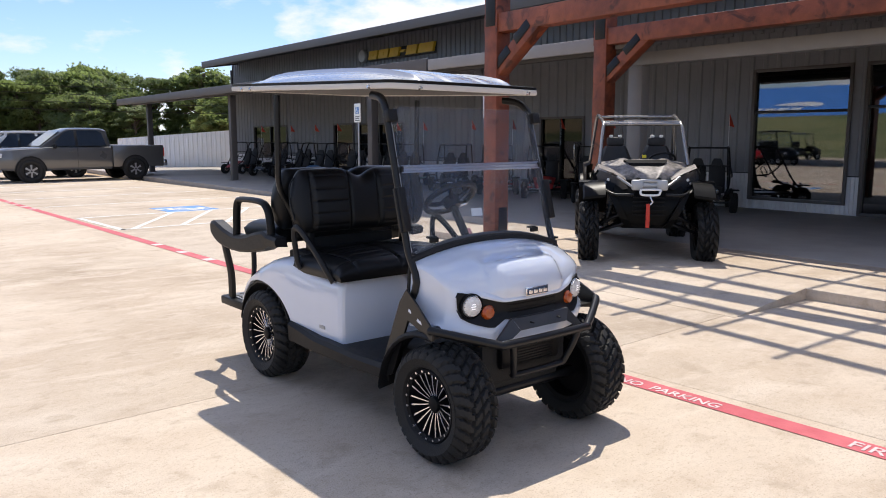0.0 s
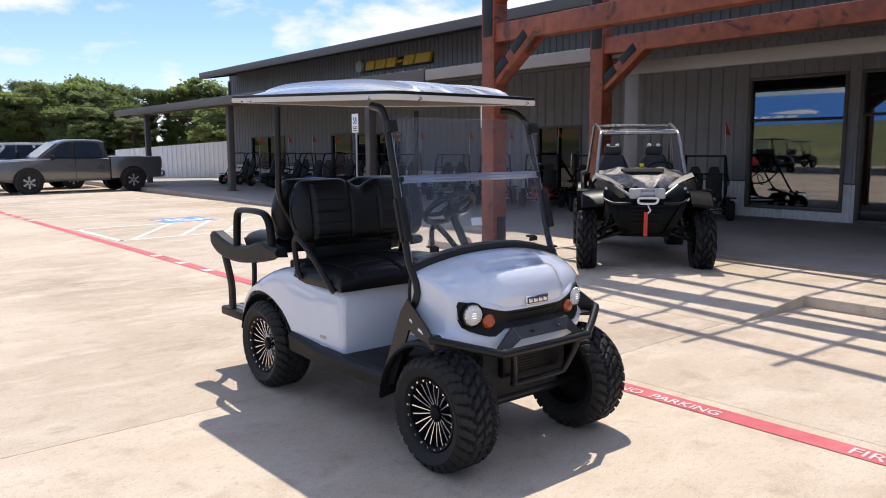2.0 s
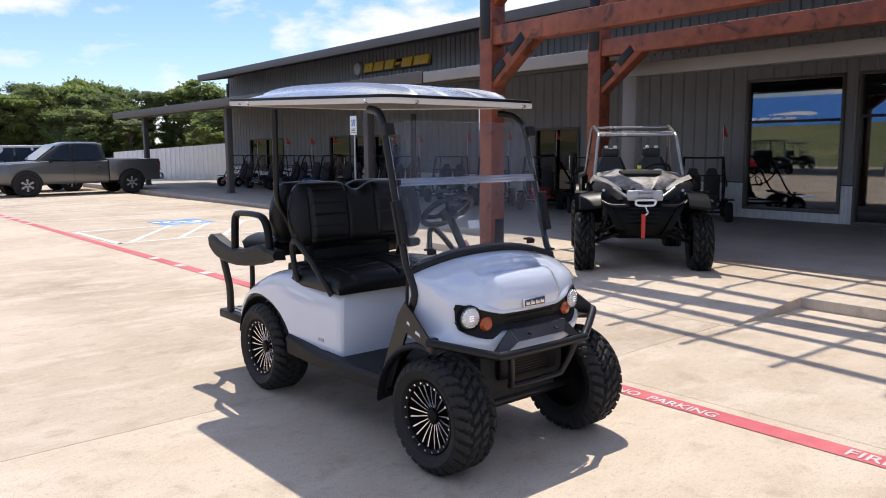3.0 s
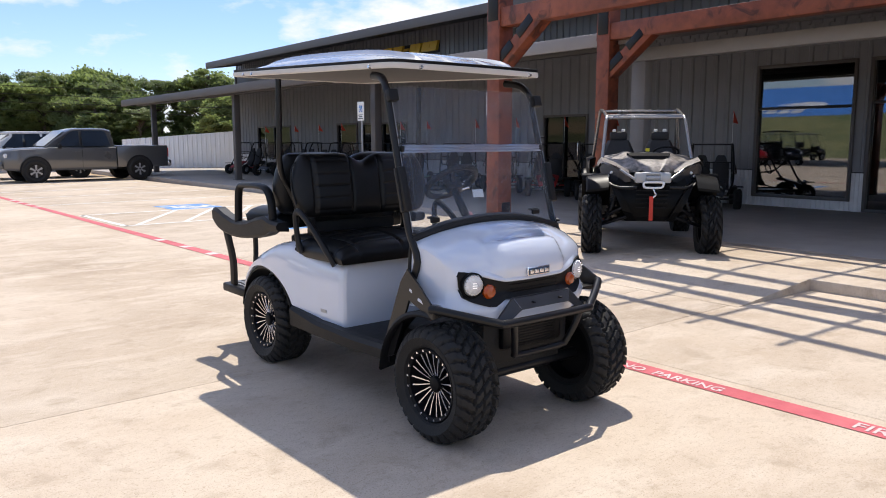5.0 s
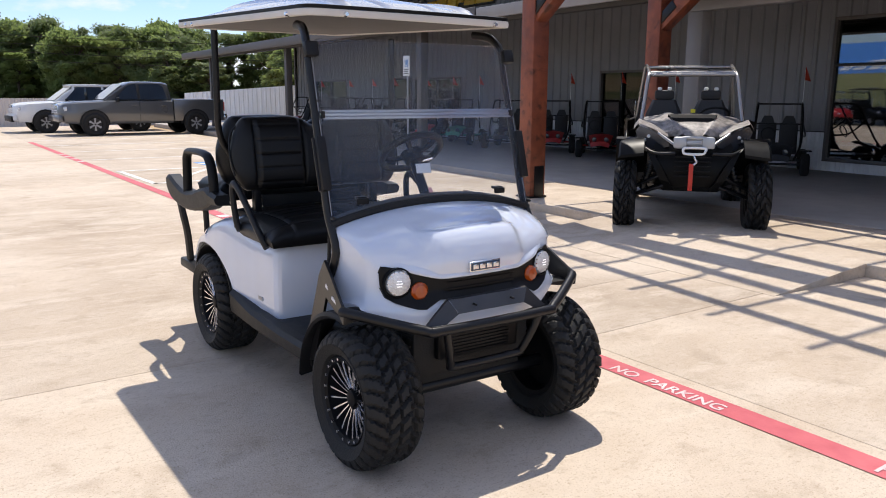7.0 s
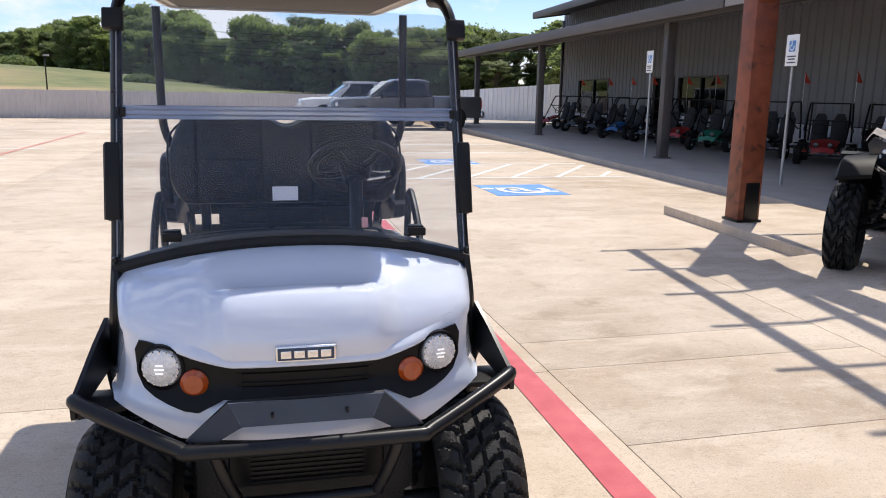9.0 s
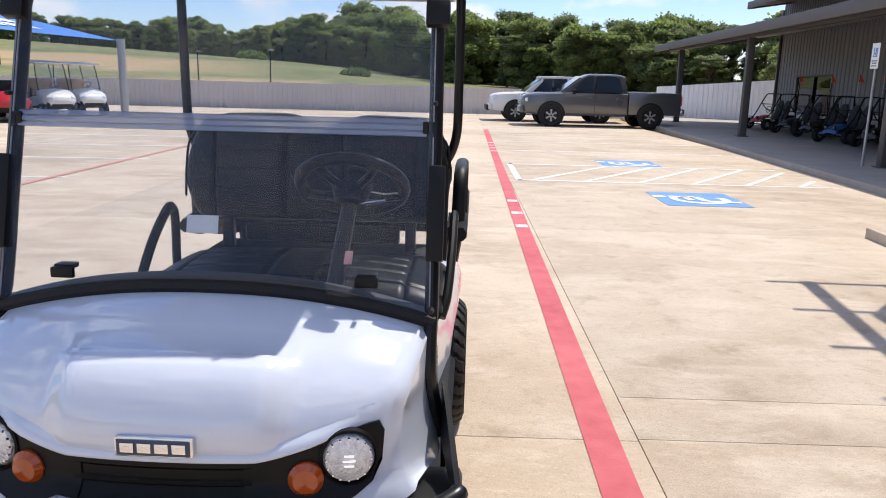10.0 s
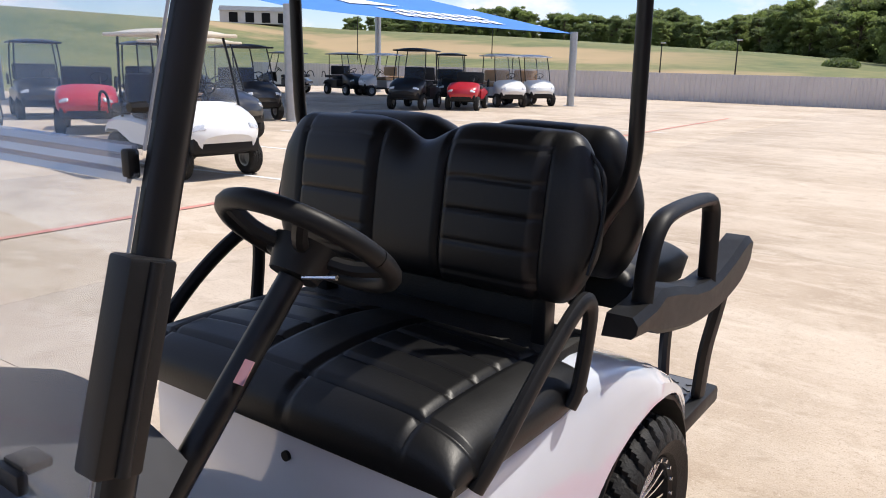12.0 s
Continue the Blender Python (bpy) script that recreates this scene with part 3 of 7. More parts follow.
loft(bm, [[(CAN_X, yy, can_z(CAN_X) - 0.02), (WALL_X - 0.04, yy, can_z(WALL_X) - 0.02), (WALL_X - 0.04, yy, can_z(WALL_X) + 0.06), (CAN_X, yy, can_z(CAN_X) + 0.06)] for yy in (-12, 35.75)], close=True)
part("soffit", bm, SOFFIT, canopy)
bm = B()
box(bm, (CAN_X - 0.03, 10.45, CAN_Z - 0.02), (0.06, 5.3, 0.22), bevel=0.012)
part("fascia", bm, GUTTER, canopy, "grey metal gutter fascia")
bm = B()
box(bm, (CAN_X - 0.03, 24.45, CAN_Z - 0.01), (0.06, 22.6, 0.26), bevel=0.012)
part("fascia", bm, FASCIA, canopy, "dark charcoal eave fascia")
bm = B()
loft(bm, [[(CAN_X - 0.05, yy, can_z(CAN_X) - 0.16), (CAN_X - 0.05, yy, can_z(CAN_X) + 0.1), (WALL_X, yy, can_z(WALL_X) + 0.1), (WALL_X, yy, can_z(WALL_X) - 0.16)] for yy in (35.76, 35.82)], close=True)
part("fascia", bm, FASCIA, canopy)
for yy in (33.4, 24.8, 16.2, 8.11, -0.8, -9.4):
    bm = B()
    top, wide = (2.95, 0.2) if yy > 9 else (2.72, 0.28)
    box(bm, (10.87, yy, (KERB + top) / 2), (0.2, wide, top - KERB), bevel=0.012)
    box(bm, (10.87, yy, KERB + 0.012), (0.3, wide + 0.1, 0.02), bevel=0.004)
    part("post", bm, FASCIA if yy > 9 else GUTTER, canopy)
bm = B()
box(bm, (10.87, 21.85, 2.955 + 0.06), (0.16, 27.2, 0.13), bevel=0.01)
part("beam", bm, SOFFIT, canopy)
bm = B()
box(bm, (10.87, -1.9, 2.825), (0.2, 20.3, 0.205), bevel=0.012)
part("entrance_beam", bm, GUTTER, canopy, "pale grey metal beam over the entrance posts")
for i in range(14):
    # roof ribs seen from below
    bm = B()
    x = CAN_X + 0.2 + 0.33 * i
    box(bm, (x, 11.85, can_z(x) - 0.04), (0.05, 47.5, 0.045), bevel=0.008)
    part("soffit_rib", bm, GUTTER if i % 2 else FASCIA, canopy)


def tube_light(x, y):
    e = thing("ceiling_light", pose(x, y, can_z(x) - 0.02), "white strip light fixed under the canopy", "light", "strip lights under the canopy")
    bm = B()
    box(bm, (0, 0, -0.03), (0.16, 1.3, 0.05), bevel=0.012)
    part("housing", bm, GUTTER, e)
    bm = B()
    box(bm, (0, 0, -0.075), (0.13, 1.24, 0.045), bevel=0.02)
    part("diffuser", bm, SIGN_WHITE, e)
    return e


for y in (11.6, 18.7, 26.4, 33.3):
    tube_light(12.6, y)

# yellow shop sign: emblem and letter-like slabs
sign = thing("shop_sign", pose(14.92, 0, 0), "yellow raised shop sign on dark wall", "sign")
bm = B()
box(bm, (0.03, 20.75, 4.28), (0.04, 3.75, 0.36), bevel=0.02)
part("backing", bm, STEEL_BLACK, sign)
for i, (a, b) in enumerate(((22.55, 22.05), (21.95, 21.4), (21.3, 20.8), (20.7, 20.45), (20.35, 19.8), (19.7, 18.95))):
    bm = B()
    hgt = 0.28 if i != 3 else 0.07
    loft(bm, [[(xx, a, 4.30 - hgt / 2), (xx, b, 4.30 - hgt / 2), (xx, b - 0.1, 4.30 + hgt / 2), (xx, a - 0.1, 4.30 + hgt / 2)] for xx in (-0.08, 0.01)], close=True)
    if hgt > 0.2:
        box(bm, (-0.04, (a + b) / 2 - 0.05, 4.30), (0.1, 0.06, 0.1))
    part("bar", bm, YELLOW, sign)
bm = B()
lathe(bm, [(0.0, -0.08), (0.20, -0.08), (0.24, -0.02), (0.24, 0.02)], 20, pose(0, 22.95, 4.32))
part("emblem", bm, GALV, sign)


# timber gable frame in front of the entrance
def beam_part(name, a, b, w, parent, material=TIMBER):
    a, b = Vector(a), Vector(b)
    d = b - a
    bm = B()
    box(bm, (0, 0, 0), (w[0], w[1], d.length), bevel=0.012, m=Matrix.Translation((a + b) / 2) @ d.to_track_quat("Z", "Y").to_matrix().to_4x4())
    return part(name, bm, material, parent)


frame_t = thing("timber_frame", pose(0, 0, 0), "heavy red-stained timber gable frame over the entrance", "pergola", kind="structure")
RIDGE_Y = 3.3
for px in (7.81, 10.15):
    for sgn, py in ((1, 8.24), (-1, 2 * RIDGE_Y - 8.24)):
        beam_part("post", (px, py, KERB), (px, py, 4.6), (0.26, 0.26), frame_t)
        beam_part("brace", (px, py - sgn * 0.05, 2.48), (px, py - sgn * 0.9, 3.12), (0.2, 0.2), frame_t)
        beam_part("brace", (px, py, 3.55), (px, py - sgn * 0.75, 4.2), (0.18, 0.18), frame_t)
        for dz in (0.0, 0.62):
            bm = B()
            m = Matrix.Translation((px - 0.106, py - sgn * (0.22 + dz * 0.62), 2.66 + dz * 0.5)) @ Euler((radians(51 * sgn), 0, 0)).to_matrix().to_4x4()
            box(bm, (0, 0, 0), (0.012, 0.13, 0.34), bevel=0.003, m=m)
            part("steel_plate", bm, STEEL_BLACK, frame_t)
        bm = B()
        box(bm, (px + 0.02, py - 0.136, KERB + 0.22), (0.16, 0.012, 0.42), bevel=0.004)
        box(bm, (px, py, KERB + 0.012), (0.30, 0.30, 0.024), bevel=0.004)
        part("post_shoe", bm, STEEL_BLACK, frame_t)
        bm = B()
        box(bm, (px - 0.135, py, 3.55), (0.012, 0.2, 0.9), bevel=0.003)
        part("steel_plate", bm, STEEL_BLACK, frame_t)
    beam_part("tie_beam", (px, 8.4, 3.14), (px, 2 * RIDGE_Y - 8.4, 3.14), (0.22, 0.26), frame_t)
for rx in (7.5, 8.15, 8.95, 9.75, 10.5):
    for sgn in (1, -1):
        beam_part("rafter", (rx, RIDGE_Y + sgn * 5.85, 4.29), (rx, RIDGE_Y, 6.2), (0.09, 0.16), frame_t)
for rx in (7.81, 10.15):
    beam_part("king_post", (rx, RIDGE_Y, 3.38), (rx, RIDGE_Y, 6.1), (0.2, 0.2), frame_t)
for k in range(9):
    for sgn in (1, -1):
        yy = RIDGE_Y + sgn * (0.25 + k * 0.70)
        zz = 6.2 - abs(yy - RIDGE_Y) * (1.91 / 5.85) + 0.11
        beam_part("purlin", (7.2, yy, zz), (11.0, yy, zz), (0.045, 0.05), frame_t)

# ---- the white golf cart ----
def tyre_mesh(R, W, rim, blocks=34, lug=0.012, gap=0.24):
    """Tyre round local x; zig-zag tread blocks stand out of one skin."""
    bm = B()
    h = W / 2
    side = [(rim, 0.72), (rim + 0.012, 0.86), ((rim + R) / 2, 1.0), (R - 0.055, 0.985)]
    cols = [-0.94 + 1.88 * k / 30 for k in range(31)]
    n = blocks * 8
    rows = []
    for i in range(n):
        a = 2 * math.pi * i / n
        prof = [(r, -x * h) for r, x in side]
        zig = 0.05 * (1 if (i // 4) % 2 else -1)
        for x in cols:
            ax = abs(x)
            d = -0.032 * max(0, (ax - 0.55) / 0.39) ** 2
            groove = abs(ax - 0.42 - zig * (1 if x > 0 else -1)) < 0.04 or ax < 0.035
            shift = 1.5 * x if ax < 0.42 else (0.9 if x > 0 else -0.9) * (0.42 - (ax - 0.42) * 0.9) / 0.42 * 0.7 + 0.5
            up = lug if ((i / 8 + shift) % 1 > gap and not groove) else 0.0
            prof.append((R - lug + d + up, x * h))
        prof += [(r, x * h) for r, x in side[::-1]]
        rows.append([Vector((x, r * math.cos(a), r * math.sin(a))) for r, x in prof])
    vs = [[bm.verts.new(q) for q in row] for row in rows]
    for i in range(n):
        a, b = vs[i], vs[(i + 1) % n]
        for j in range(len(a) - 1):
            bm.faces.new((a[j], b[j], b[j + 1], a[j + 1]))
    return mesh_of("tyre", bm, RUBBER, 28)


def rim_mesh(r, W, material=RIM_BLACK):
    bm = B()
    h = W / 2
    lathe(bm, [(r + 0.004, -h * 0.74), (r - 0.004, -h * 0.80), (r - 0.02, -h * 0.74), (r - 0.028, -h * 0.30), (r - 0.05, -h * 0.02), (0.06, h * 0.02), (0.04, -h * 0.36), (0.034, -h * 0.54), (0.028, -h * 0.57), (0.0, -h * 0.57)], 40)
    lathe(bm, [(r + 0.004, h * 0.74), (r - 0.02, h * 0.7), (r - 0.03, 0.1 * h), (0.0, 0.1 * h)], 24)
    return mesh_of("wheel", bm, material)


def spoke_mesh(r, W):
    bm = B()
    h = W / 2
    loft(bm, [[(-h * x - 0.004, d, q), (-h * x - 0.004, d + w, q), (-h * x + 0.002, d + w + 0.001, q), (-h * x + 0.002, d - 0.001, q)] for q, x, d, w in ((0.042, 0.46, 0.004, 0.004), (r * 0.55, 0.57, 0.012, 0.0055), (r - 0.026, 0.64, 0.018, 0.0075))], close=True)
    return mesh_of("spoke", bm, CHROME)


TYRE_F, RIM_F, SPOKE_F = tyre_mesh(0.285, 0.255, 0.178, 30, 0.016, 0.25), rim_mesh(0.178, 0.255), spoke_mesh(0.178, 0.255)
bm = B()
rod(bm, (-0.006, 0, 0), (0.004, 0, 0), 0.006, 0.006, 6)
STUD = mesh_of("stud", bm, CHROME)
bm = B()
rod(bm, (0.004, 0, 0), (-0.004, 0, 0), 0.004, 0.0025, 6)
BEAD = mesh_of("reflector_bead", bm, CHROME)


def cart_wheel(parent, x, y, z, turn=0):
    """Front of the rim faces local -x; turned round for the other side."""
    m = pose(x, y, z, 0, 0, 180 if x > 0 else 0) @ pose(0, 0, 0, 13 * turn, 0, 0)
    w = share("wheel", RIM_F, parent, m)
    tagged(w, "gloss black wheel with machined spokes")
    share("tyre", TYRE_F, w, Matrix())
    for i in range(10):
        for mir in (1, -1):
            a = 36 * i
            share("spoke", SPOKE_F, w, pose(0, 0, 0, a, 0, 0) @ Matrix.Diagonal((1, mir, 1, 1)))
    for i in range(20):
        a = 2 * math.pi * (i + 0.5) / 20
        share("stud", STUD, w, pose(-0.098, 0.166 * math.cos(a), 0.166 * math.sin(a)))
    return w


def fy(x, z):
    """Front face of the cowl: local y at lateral x and height z."""
    s = min(abs(x) / 0.53, 1)
    lip = 0.05 * max(0, min((0.70 - z) / 0.05, 1))
    back = 0.55 * max(0, z - 0.80)
    return -1.045 - lip * (1 - s * 0.6) + back * 0.4 + 0.14 * s ** 2.4


def hood_row(yc, zc, ye, ze, w, p=2.2, q=2.4, bulge=0.0):
    row = []
    for i in range(41):
        s = -1 + 2 * i / 40
        a = abs(s)
        r = max(0, (a - 0.92) / 0.08)
        z = zc + (ze - zc) * a ** p - 0.010 * r * r
        y = yc + (ye - yc) * a ** q
        b = bulge * (1 if a < 0.42 else max(0, 1 - (a - 0.42) / 0.10))
        row.append((w * s, y - b * 0.7, z + b * 0.8))
    return row


def bow(u, y):
    """How far the roof's front edge bows forward at lateral fraction u."""
    return 0.02 * max(0, 1 - u * u) * max(0, min(1, -y / 0.6)) ** 2


def lip_z(x):
    """Height of the bonnet's lower edge: level over the grille, sweeping up over the lamps."""
    k = max(0, min(1, (x - 0.19) / 0.235))
    return 0.757 + 0.072 * k ** 1.25 - 0.010 * max(0, k - 0.85) / 0.15


ROOF_W, ROOF_X, ROOF_TILT = 0.517, -0.023, 0.038
BEZEL = mat("gloss_black_plastic", (0.006, 0.006, 0.0065), 0.4, spec=0.2, var=0.2, scale=30)
DASH = mat("dash_plastic", (0.06, 0.06, 0.064), 0.55, spec=0.35, var=0.1, scale=20, bump=0.05, bump_scale=500)


def golf_cart():
    cart = thing("golf_cart", pose(2.9, 3.605, 0, 0, 0, 1.4), "white lifted golf cart with black seats and tinted windshield", "golf cart")
    # front cowl
    bm = B()
    spans = [-1 + 2 * i / 40 for i in range(41)]
    rows = [hood_row(*q) for q in ((-0.725, 1.018, -0.712, 0.945, 0.512), (-0.80, 1.007, -0.757, 0.936, 0.506), (-0.88, 0.980, -0.815, 0.920, 0.498), (-0.935, 0.943, -0.862, 0.900, 0.489),
                                    (-0.945, 0.935, -0.872, 0.896, 0.487, 2.2, 2.4, 0.020), (-0.982, 0.906, -0.899, 0.880, 0.482, 2.2, 2.4, 0.033), (-1.008, 0.872, -0.925, 0.858, 0.474, 2.2, 2.4, 0.033))]
    for z, w, b in ((0.83, 0.468, 0.028), (0.80, 0.464, 0.020), (0.775, 0.463, 0.012), (0.74, 0.464, 0), (0.70, 0.470, 0), (0.675, 0.478, 0), (0.65, 0.488, 0), (0.61, 0.498, 0), (0.568, 0.50, 0)):
        rows.append([(w * q, fy(w * q, z) + max(0, (abs(q) - 0.9) / 0.1) ** 2 * 0.012 - b * max(0, min(1, (0.52 - abs(q)) / 0.08)), max(z, 0.56 + 0.46 * max(0, abs(w * q) - 0.31))) for q in spans])
    whole = []
    for row in rows:
        # flanks run back to the windshield posts and end at the wheel arch
        x, y, z = row[-1]
        wide = 0.512 + 0.034 * max(0, min(1, (0.86 - z) / 0.24)) ** 1.5
        flank = []
        for f in (0.06, 0.16, 0.32, 0.55, 0.78, 1.0):
            yy = y + f * (-0.70 - y)
            arch = 0.275 + math.sqrt(0.385 ** 2 - (yy + 0.90) ** 2)
            flank.append((x + (wide - x) * (1 - (1 - f) ** 1.7), yy, max(z - 0.012 * min(1, f * 5), arch + 0.02 * (z - 0.56))))
        whole.append([(-a, b, c) for a, b, c in flank[::-1]] + row + flank)
    loft(bm, whole)
    part("front_cowl", bm, BODY_WHITE, cart, angle=60)
    # rolled lip of the bonnet over lamps and grille
    bm = B()
    rows = []
    for i in range(49):
        x = -0.415 + 0.83 * i / 48
        z = lip_z(abs(x))
        end = min(1, (0.415 - abs(x)) / 0.12)
        rows.append([(x, fy(x, z + dz) + (dy if dy > 0 else 0.004 + (dy - 0.004) * end), z + dz) for dz, dy in ((0.034, 0.004), (0.018, -0.010), (0.007, -0.017), (0.0, -0.017), (-0.003, -0.012), (-0.001, 0.01))])
    loft(bm, rows)
    part("bonnet_lip", bm, BODY_WHITE, cart, angle=60)
    for sx in (-1, 1):
        # black wheel-arch flare
        bm = B()
        pts = [(0, -0.90 + 0.365 * math.cos(a), 0.275 + 0.365 * math.sin(a)) for a in (radians(4 + 9.5 * i) for i in range(11))]
        rows = [[(sx * 0.47, yy, zz), (sx * 0.59, yy, zz - 0.002), (sx * 0.597, yy, zz - 0.018), (sx * 0.588, yy, zz - 0.03), (sx * 0.47, yy, zz - 0.012)] for _, yy, zz in pts]
        loft(bm, rows, close=True)
        part("fender_flare", bm, PLASTIC, cart, "black plastic wheel-arch flare")
        # brace from pillar foot down to the rocker and the slotted plate to the guard
        bm = B()
        m = Matrix.Translation((sx * 0.55, 0, 0)) @ Matrix(((0, 0, 1, 0), (1, 0, 0, 0), (0, 1, 0, 0), (0, 0, 0, 1)))
        plate(bm, [(-0.725, 0.815), (-0.665, 0.745), (-0.50, 0.37), (-0.545, 0.335), (-0.60, 0.36), (-0.74, 0.665), (-0.98, 0.615), (-0.985, 0.665), (-0.82, 0.765)], 0.012 * sx, m)
        for v in bm.verts:
            v.co.x += sx * (0.05 * max(0, min(1, (-0.70 - v.co.y) / 0.28)) - 0.012)
        part("side_brace", bm, STEEL_BLACK, cart, "black steel side brace with slots")
        for k in range(2):
            bm = B()
            box(bm, (0, 0, 0), (0.004, 0.05, 0.013), m=Matrix.Translation((sx * (0.566 + 0.015 * k), -0.785 - 0.085 * k, 0.712 - 0.03 * k)) @ pose(0, 0, 0, 19))
            part("slot", bm, BODY_WHITE, cart)
        # headlight, signal and bezel
        bm = B()
        tops = [(x, lip_z(x) - 0.001) for x in (0.165, 0.22, 0.26, 0.30, 0.34, 0.375, 0.405, 0.425)] + [(0.436, 0.795)]
        bots = [(0.165, 0.674), (0.21, 0.676), (0.245, 0.660), (0.275, 0.645), (0.31, 0.648), (0.35, 0.660), (0.385, 0.674), (0.415, 0.694), (0.432, 0.735)]
        rows = []
        for (xa, za), (xb, zb) in zip(tops, bots):
            row = [(sx * xa, fy(xa, za) + 0.02, za + 0.001)]
            for k in range(7):
                f = k / 6
                x, z = xa + (xb - xa) * f, za + (zb - za) * f
                row.append((sx * x, fy(x, z) - (0.013 if k == 6 else 0.006), z))
            row.append((sx * xb, fy(xb, zb) + 0.02, zb - 0.001))
            rows.append(row)
        loft(bm, rows)
        part("headlight_bezel", bm, BEZEL, cart, "black plastic headlight surround")
        bm = B()
        hl = Matrix.Translation((sx * 0.366, fy(0.366, 0.752) - 0.004, 0.752)) @ pose(0, 0, 0, 0, 0, 90 + sx * 12)
        lathe(bm, [(0.0, -0.026), (0.03, -0.024), (0.048, -0.016), (0.055, -0.002), (0.055, 0.02)], 28, hl)
        head = part("headlight", bm, LENS, cart, "round clear LED headlight")
        bm = B()
        lathe(bm, [(0.052, 0.0), (0.056, -0.014), (0.061, -0.012), (0.062, 0.02)], 28, hl)
        part("lamp_ring", bm, RIM_BLACK, head)
        for q in range(16):
            a = 2 * math.pi * q / 16
            share("reflector_bead", BEAD, head, hl @ pose(-0.017, 0.045 * math.cos(a), 0.045 * math.sin(a)))
        for k in (-1, 0, 1):
            bm = B()
            box(bm, (0.0, 0, 0), (0.004, 0.026 - 0.006 * abs(k), 0.004), bevel=0.001, m=hl @ pose(-0.0255, 0, 0.011 * k))
            part("led_strip", bm, LED, head)
        bm = B()
        hl = Matrix.Translation((sx * 0.284, fy(0.284, 0.714) - 0.004, 0.714)) @ pose(0, 0, 0, 0, 0, 90 + sx * 8)
        lathe(bm, [(0.0, -0.026), (0.025, -0.022), (0.036, -0.010), (0.037, 0.02)], 22, hl)
        part("turn_signal", bm, AMBER, cart, "round amber turn signal")
    # grille between the lamps
    bm = B()
    rows = []
    for i in range(17):
        x = -0.18 + 0.36 * i / 16
        rows.append([(x, fy(x, z) + d, z) for z, d in ((0.752, -0.008), (0.742, -0.008), (0.735, -0.003), (0.715, -0.003), (0.712, -0.007), (0.704, -0.007), (0.700, -0.003), (0.680, -0.003), (0.672, -0.008))])
    loft(bm, rows)
    part("grille", bm, BEZEL, cart, "black slatted grille", 25)
    # badge: plain bars in place of the maker's name
    bm = B()
    box(bm, (0, fy(0, 0.80) - 0.026, 0.795), (0.156, 0.012, 0.042), bevel=0.004)
    badge = part("badge", bm, CHROME, cart, "chrome-edged dark badge")
    bm = B()
    box(bm, (0, fy(0, 0.80) - 0.0325, 0.795), (0.145, 0.004, 0.033), bevel=0.001)
    part("badge_face", bm, mat("badge_blue", (0.03, 0.05, 0.09), 0.3), badge)
    for k in range(4):
        bm = B()
        box(bm, (-0.051 + 0.034 * k, fy(0, 0.80) - 0.0355, 0.795), (0.027, 0.003, 0.020), bevel=0.001)
        box(bm, (-0.051 + 0.034 * k, fy(0, 0.80) - 0.036, 0.795), (0.012, 0.0035, 0.007))
        part("bar", bm, CHROME, badge)
    # cowl top, dash shelf and black windshield seal
    bm = B()
    rows = []
    for y, dz in ((-0.735, 0.004), (-0.735, 0.03), (-0.70, 0.036), (-0.66, 0.02), (-0.60, -0.005), (-0.50, -0.03), (-0.42, -0.05)):
        w = 0.508 - 1.0 * max(0, y + 0.68)
        rows.append([(w * s, y + 0.02 * abs(s) ** 2, 1.018 - 0.078 * abs(s) ** 2.2 + dz) for s in (-1 + 2 * i / 24 for i in range(25))])
    loft(bm, rows)
    part("dashboard", bm, DASH, cart, "dark grey moulded dashboard")
    bm = B()
    seal = [(0.520 * s, -0.735 + 0.02 * abs(s) ** 2, 1.026 - 0.073 * abs(s) ** 2.2) for s in (-1 + 2 * i / 20 for i in range(21))]
    down = [(0.512, -0.715, 0.95), (0.515, -0.702, 0.90), (0.517, -0.698, 0.82), (0.524, -0.698, 0.74), (0.536, -0.695, 0.66)]
    tube(bm, seal, 0.017, 8, 2)
    for sx in (-1, 1):
        tube(bm, [(sx * x, y, z) for x, y, z in down], 0.009, 8, 2)
    part("windshield_seal", bm, RUBBER, cart)
    # pillars, clamps and windshield
    def pil(z):
        return -0.745 + (z - 0.90) * 0.268, 0.514 - (z - 0.90) * 0.012
    for sx in (-1, 1):
        bm = B()
        pts = [(sx * 0.535, -0.70, 0.70), (sx * 0.515, pil(0.85)[0], 0.85)] + [(sx * pil(z)[1], pil(z)[0] + 0.032, z) for z in (1.0, 1.2, 1.4, 1.6, 1.68)] + [(sx * 0.49, -0.44, 1.745), (sx * 0.47, -0.33, 1.765)]
        tube(bm, pts, 0.021, 10, 4, flat=0.8)
        part("pillar", bm, STEEL_BLACK, cart, "black steel front pillar")
        for z0, z1, w, dp in ((1.085, 1.308, 0.040, 0.05), (1.62, 1.68, 0.056, 0.04)):
            bm = B()
            zm = (z0 + z1) / 2
            y, x = pil(zm)
            m = Matrix.Translation((sx * (x + (0.006 if z1 < 1.5 else 0.002)), y + (0.018 if z1 < 1.5 else 0.01), zm)) @ pose(0, 0, 0, -15)
            box(bm, (0, 0 if z1 < 1.5 else -0.018, 0), (w, 0.055 if z1 < 1.5 else 0.034, z1 - z0), bevel=0.005, m=m)
            if z1 < 1.5:
                rod(bm, m @ Vector((sx * 0.020, 0.002, -(z1 - z0) / 2 + 0.003)), m @ Vector((sx * 0.020, 0.002, (z1 - z0) / 2 - 0.003)), 0.008, 0.008, 10)
            part("clamp", bm, PLASTIC, cart)
        bm = B()
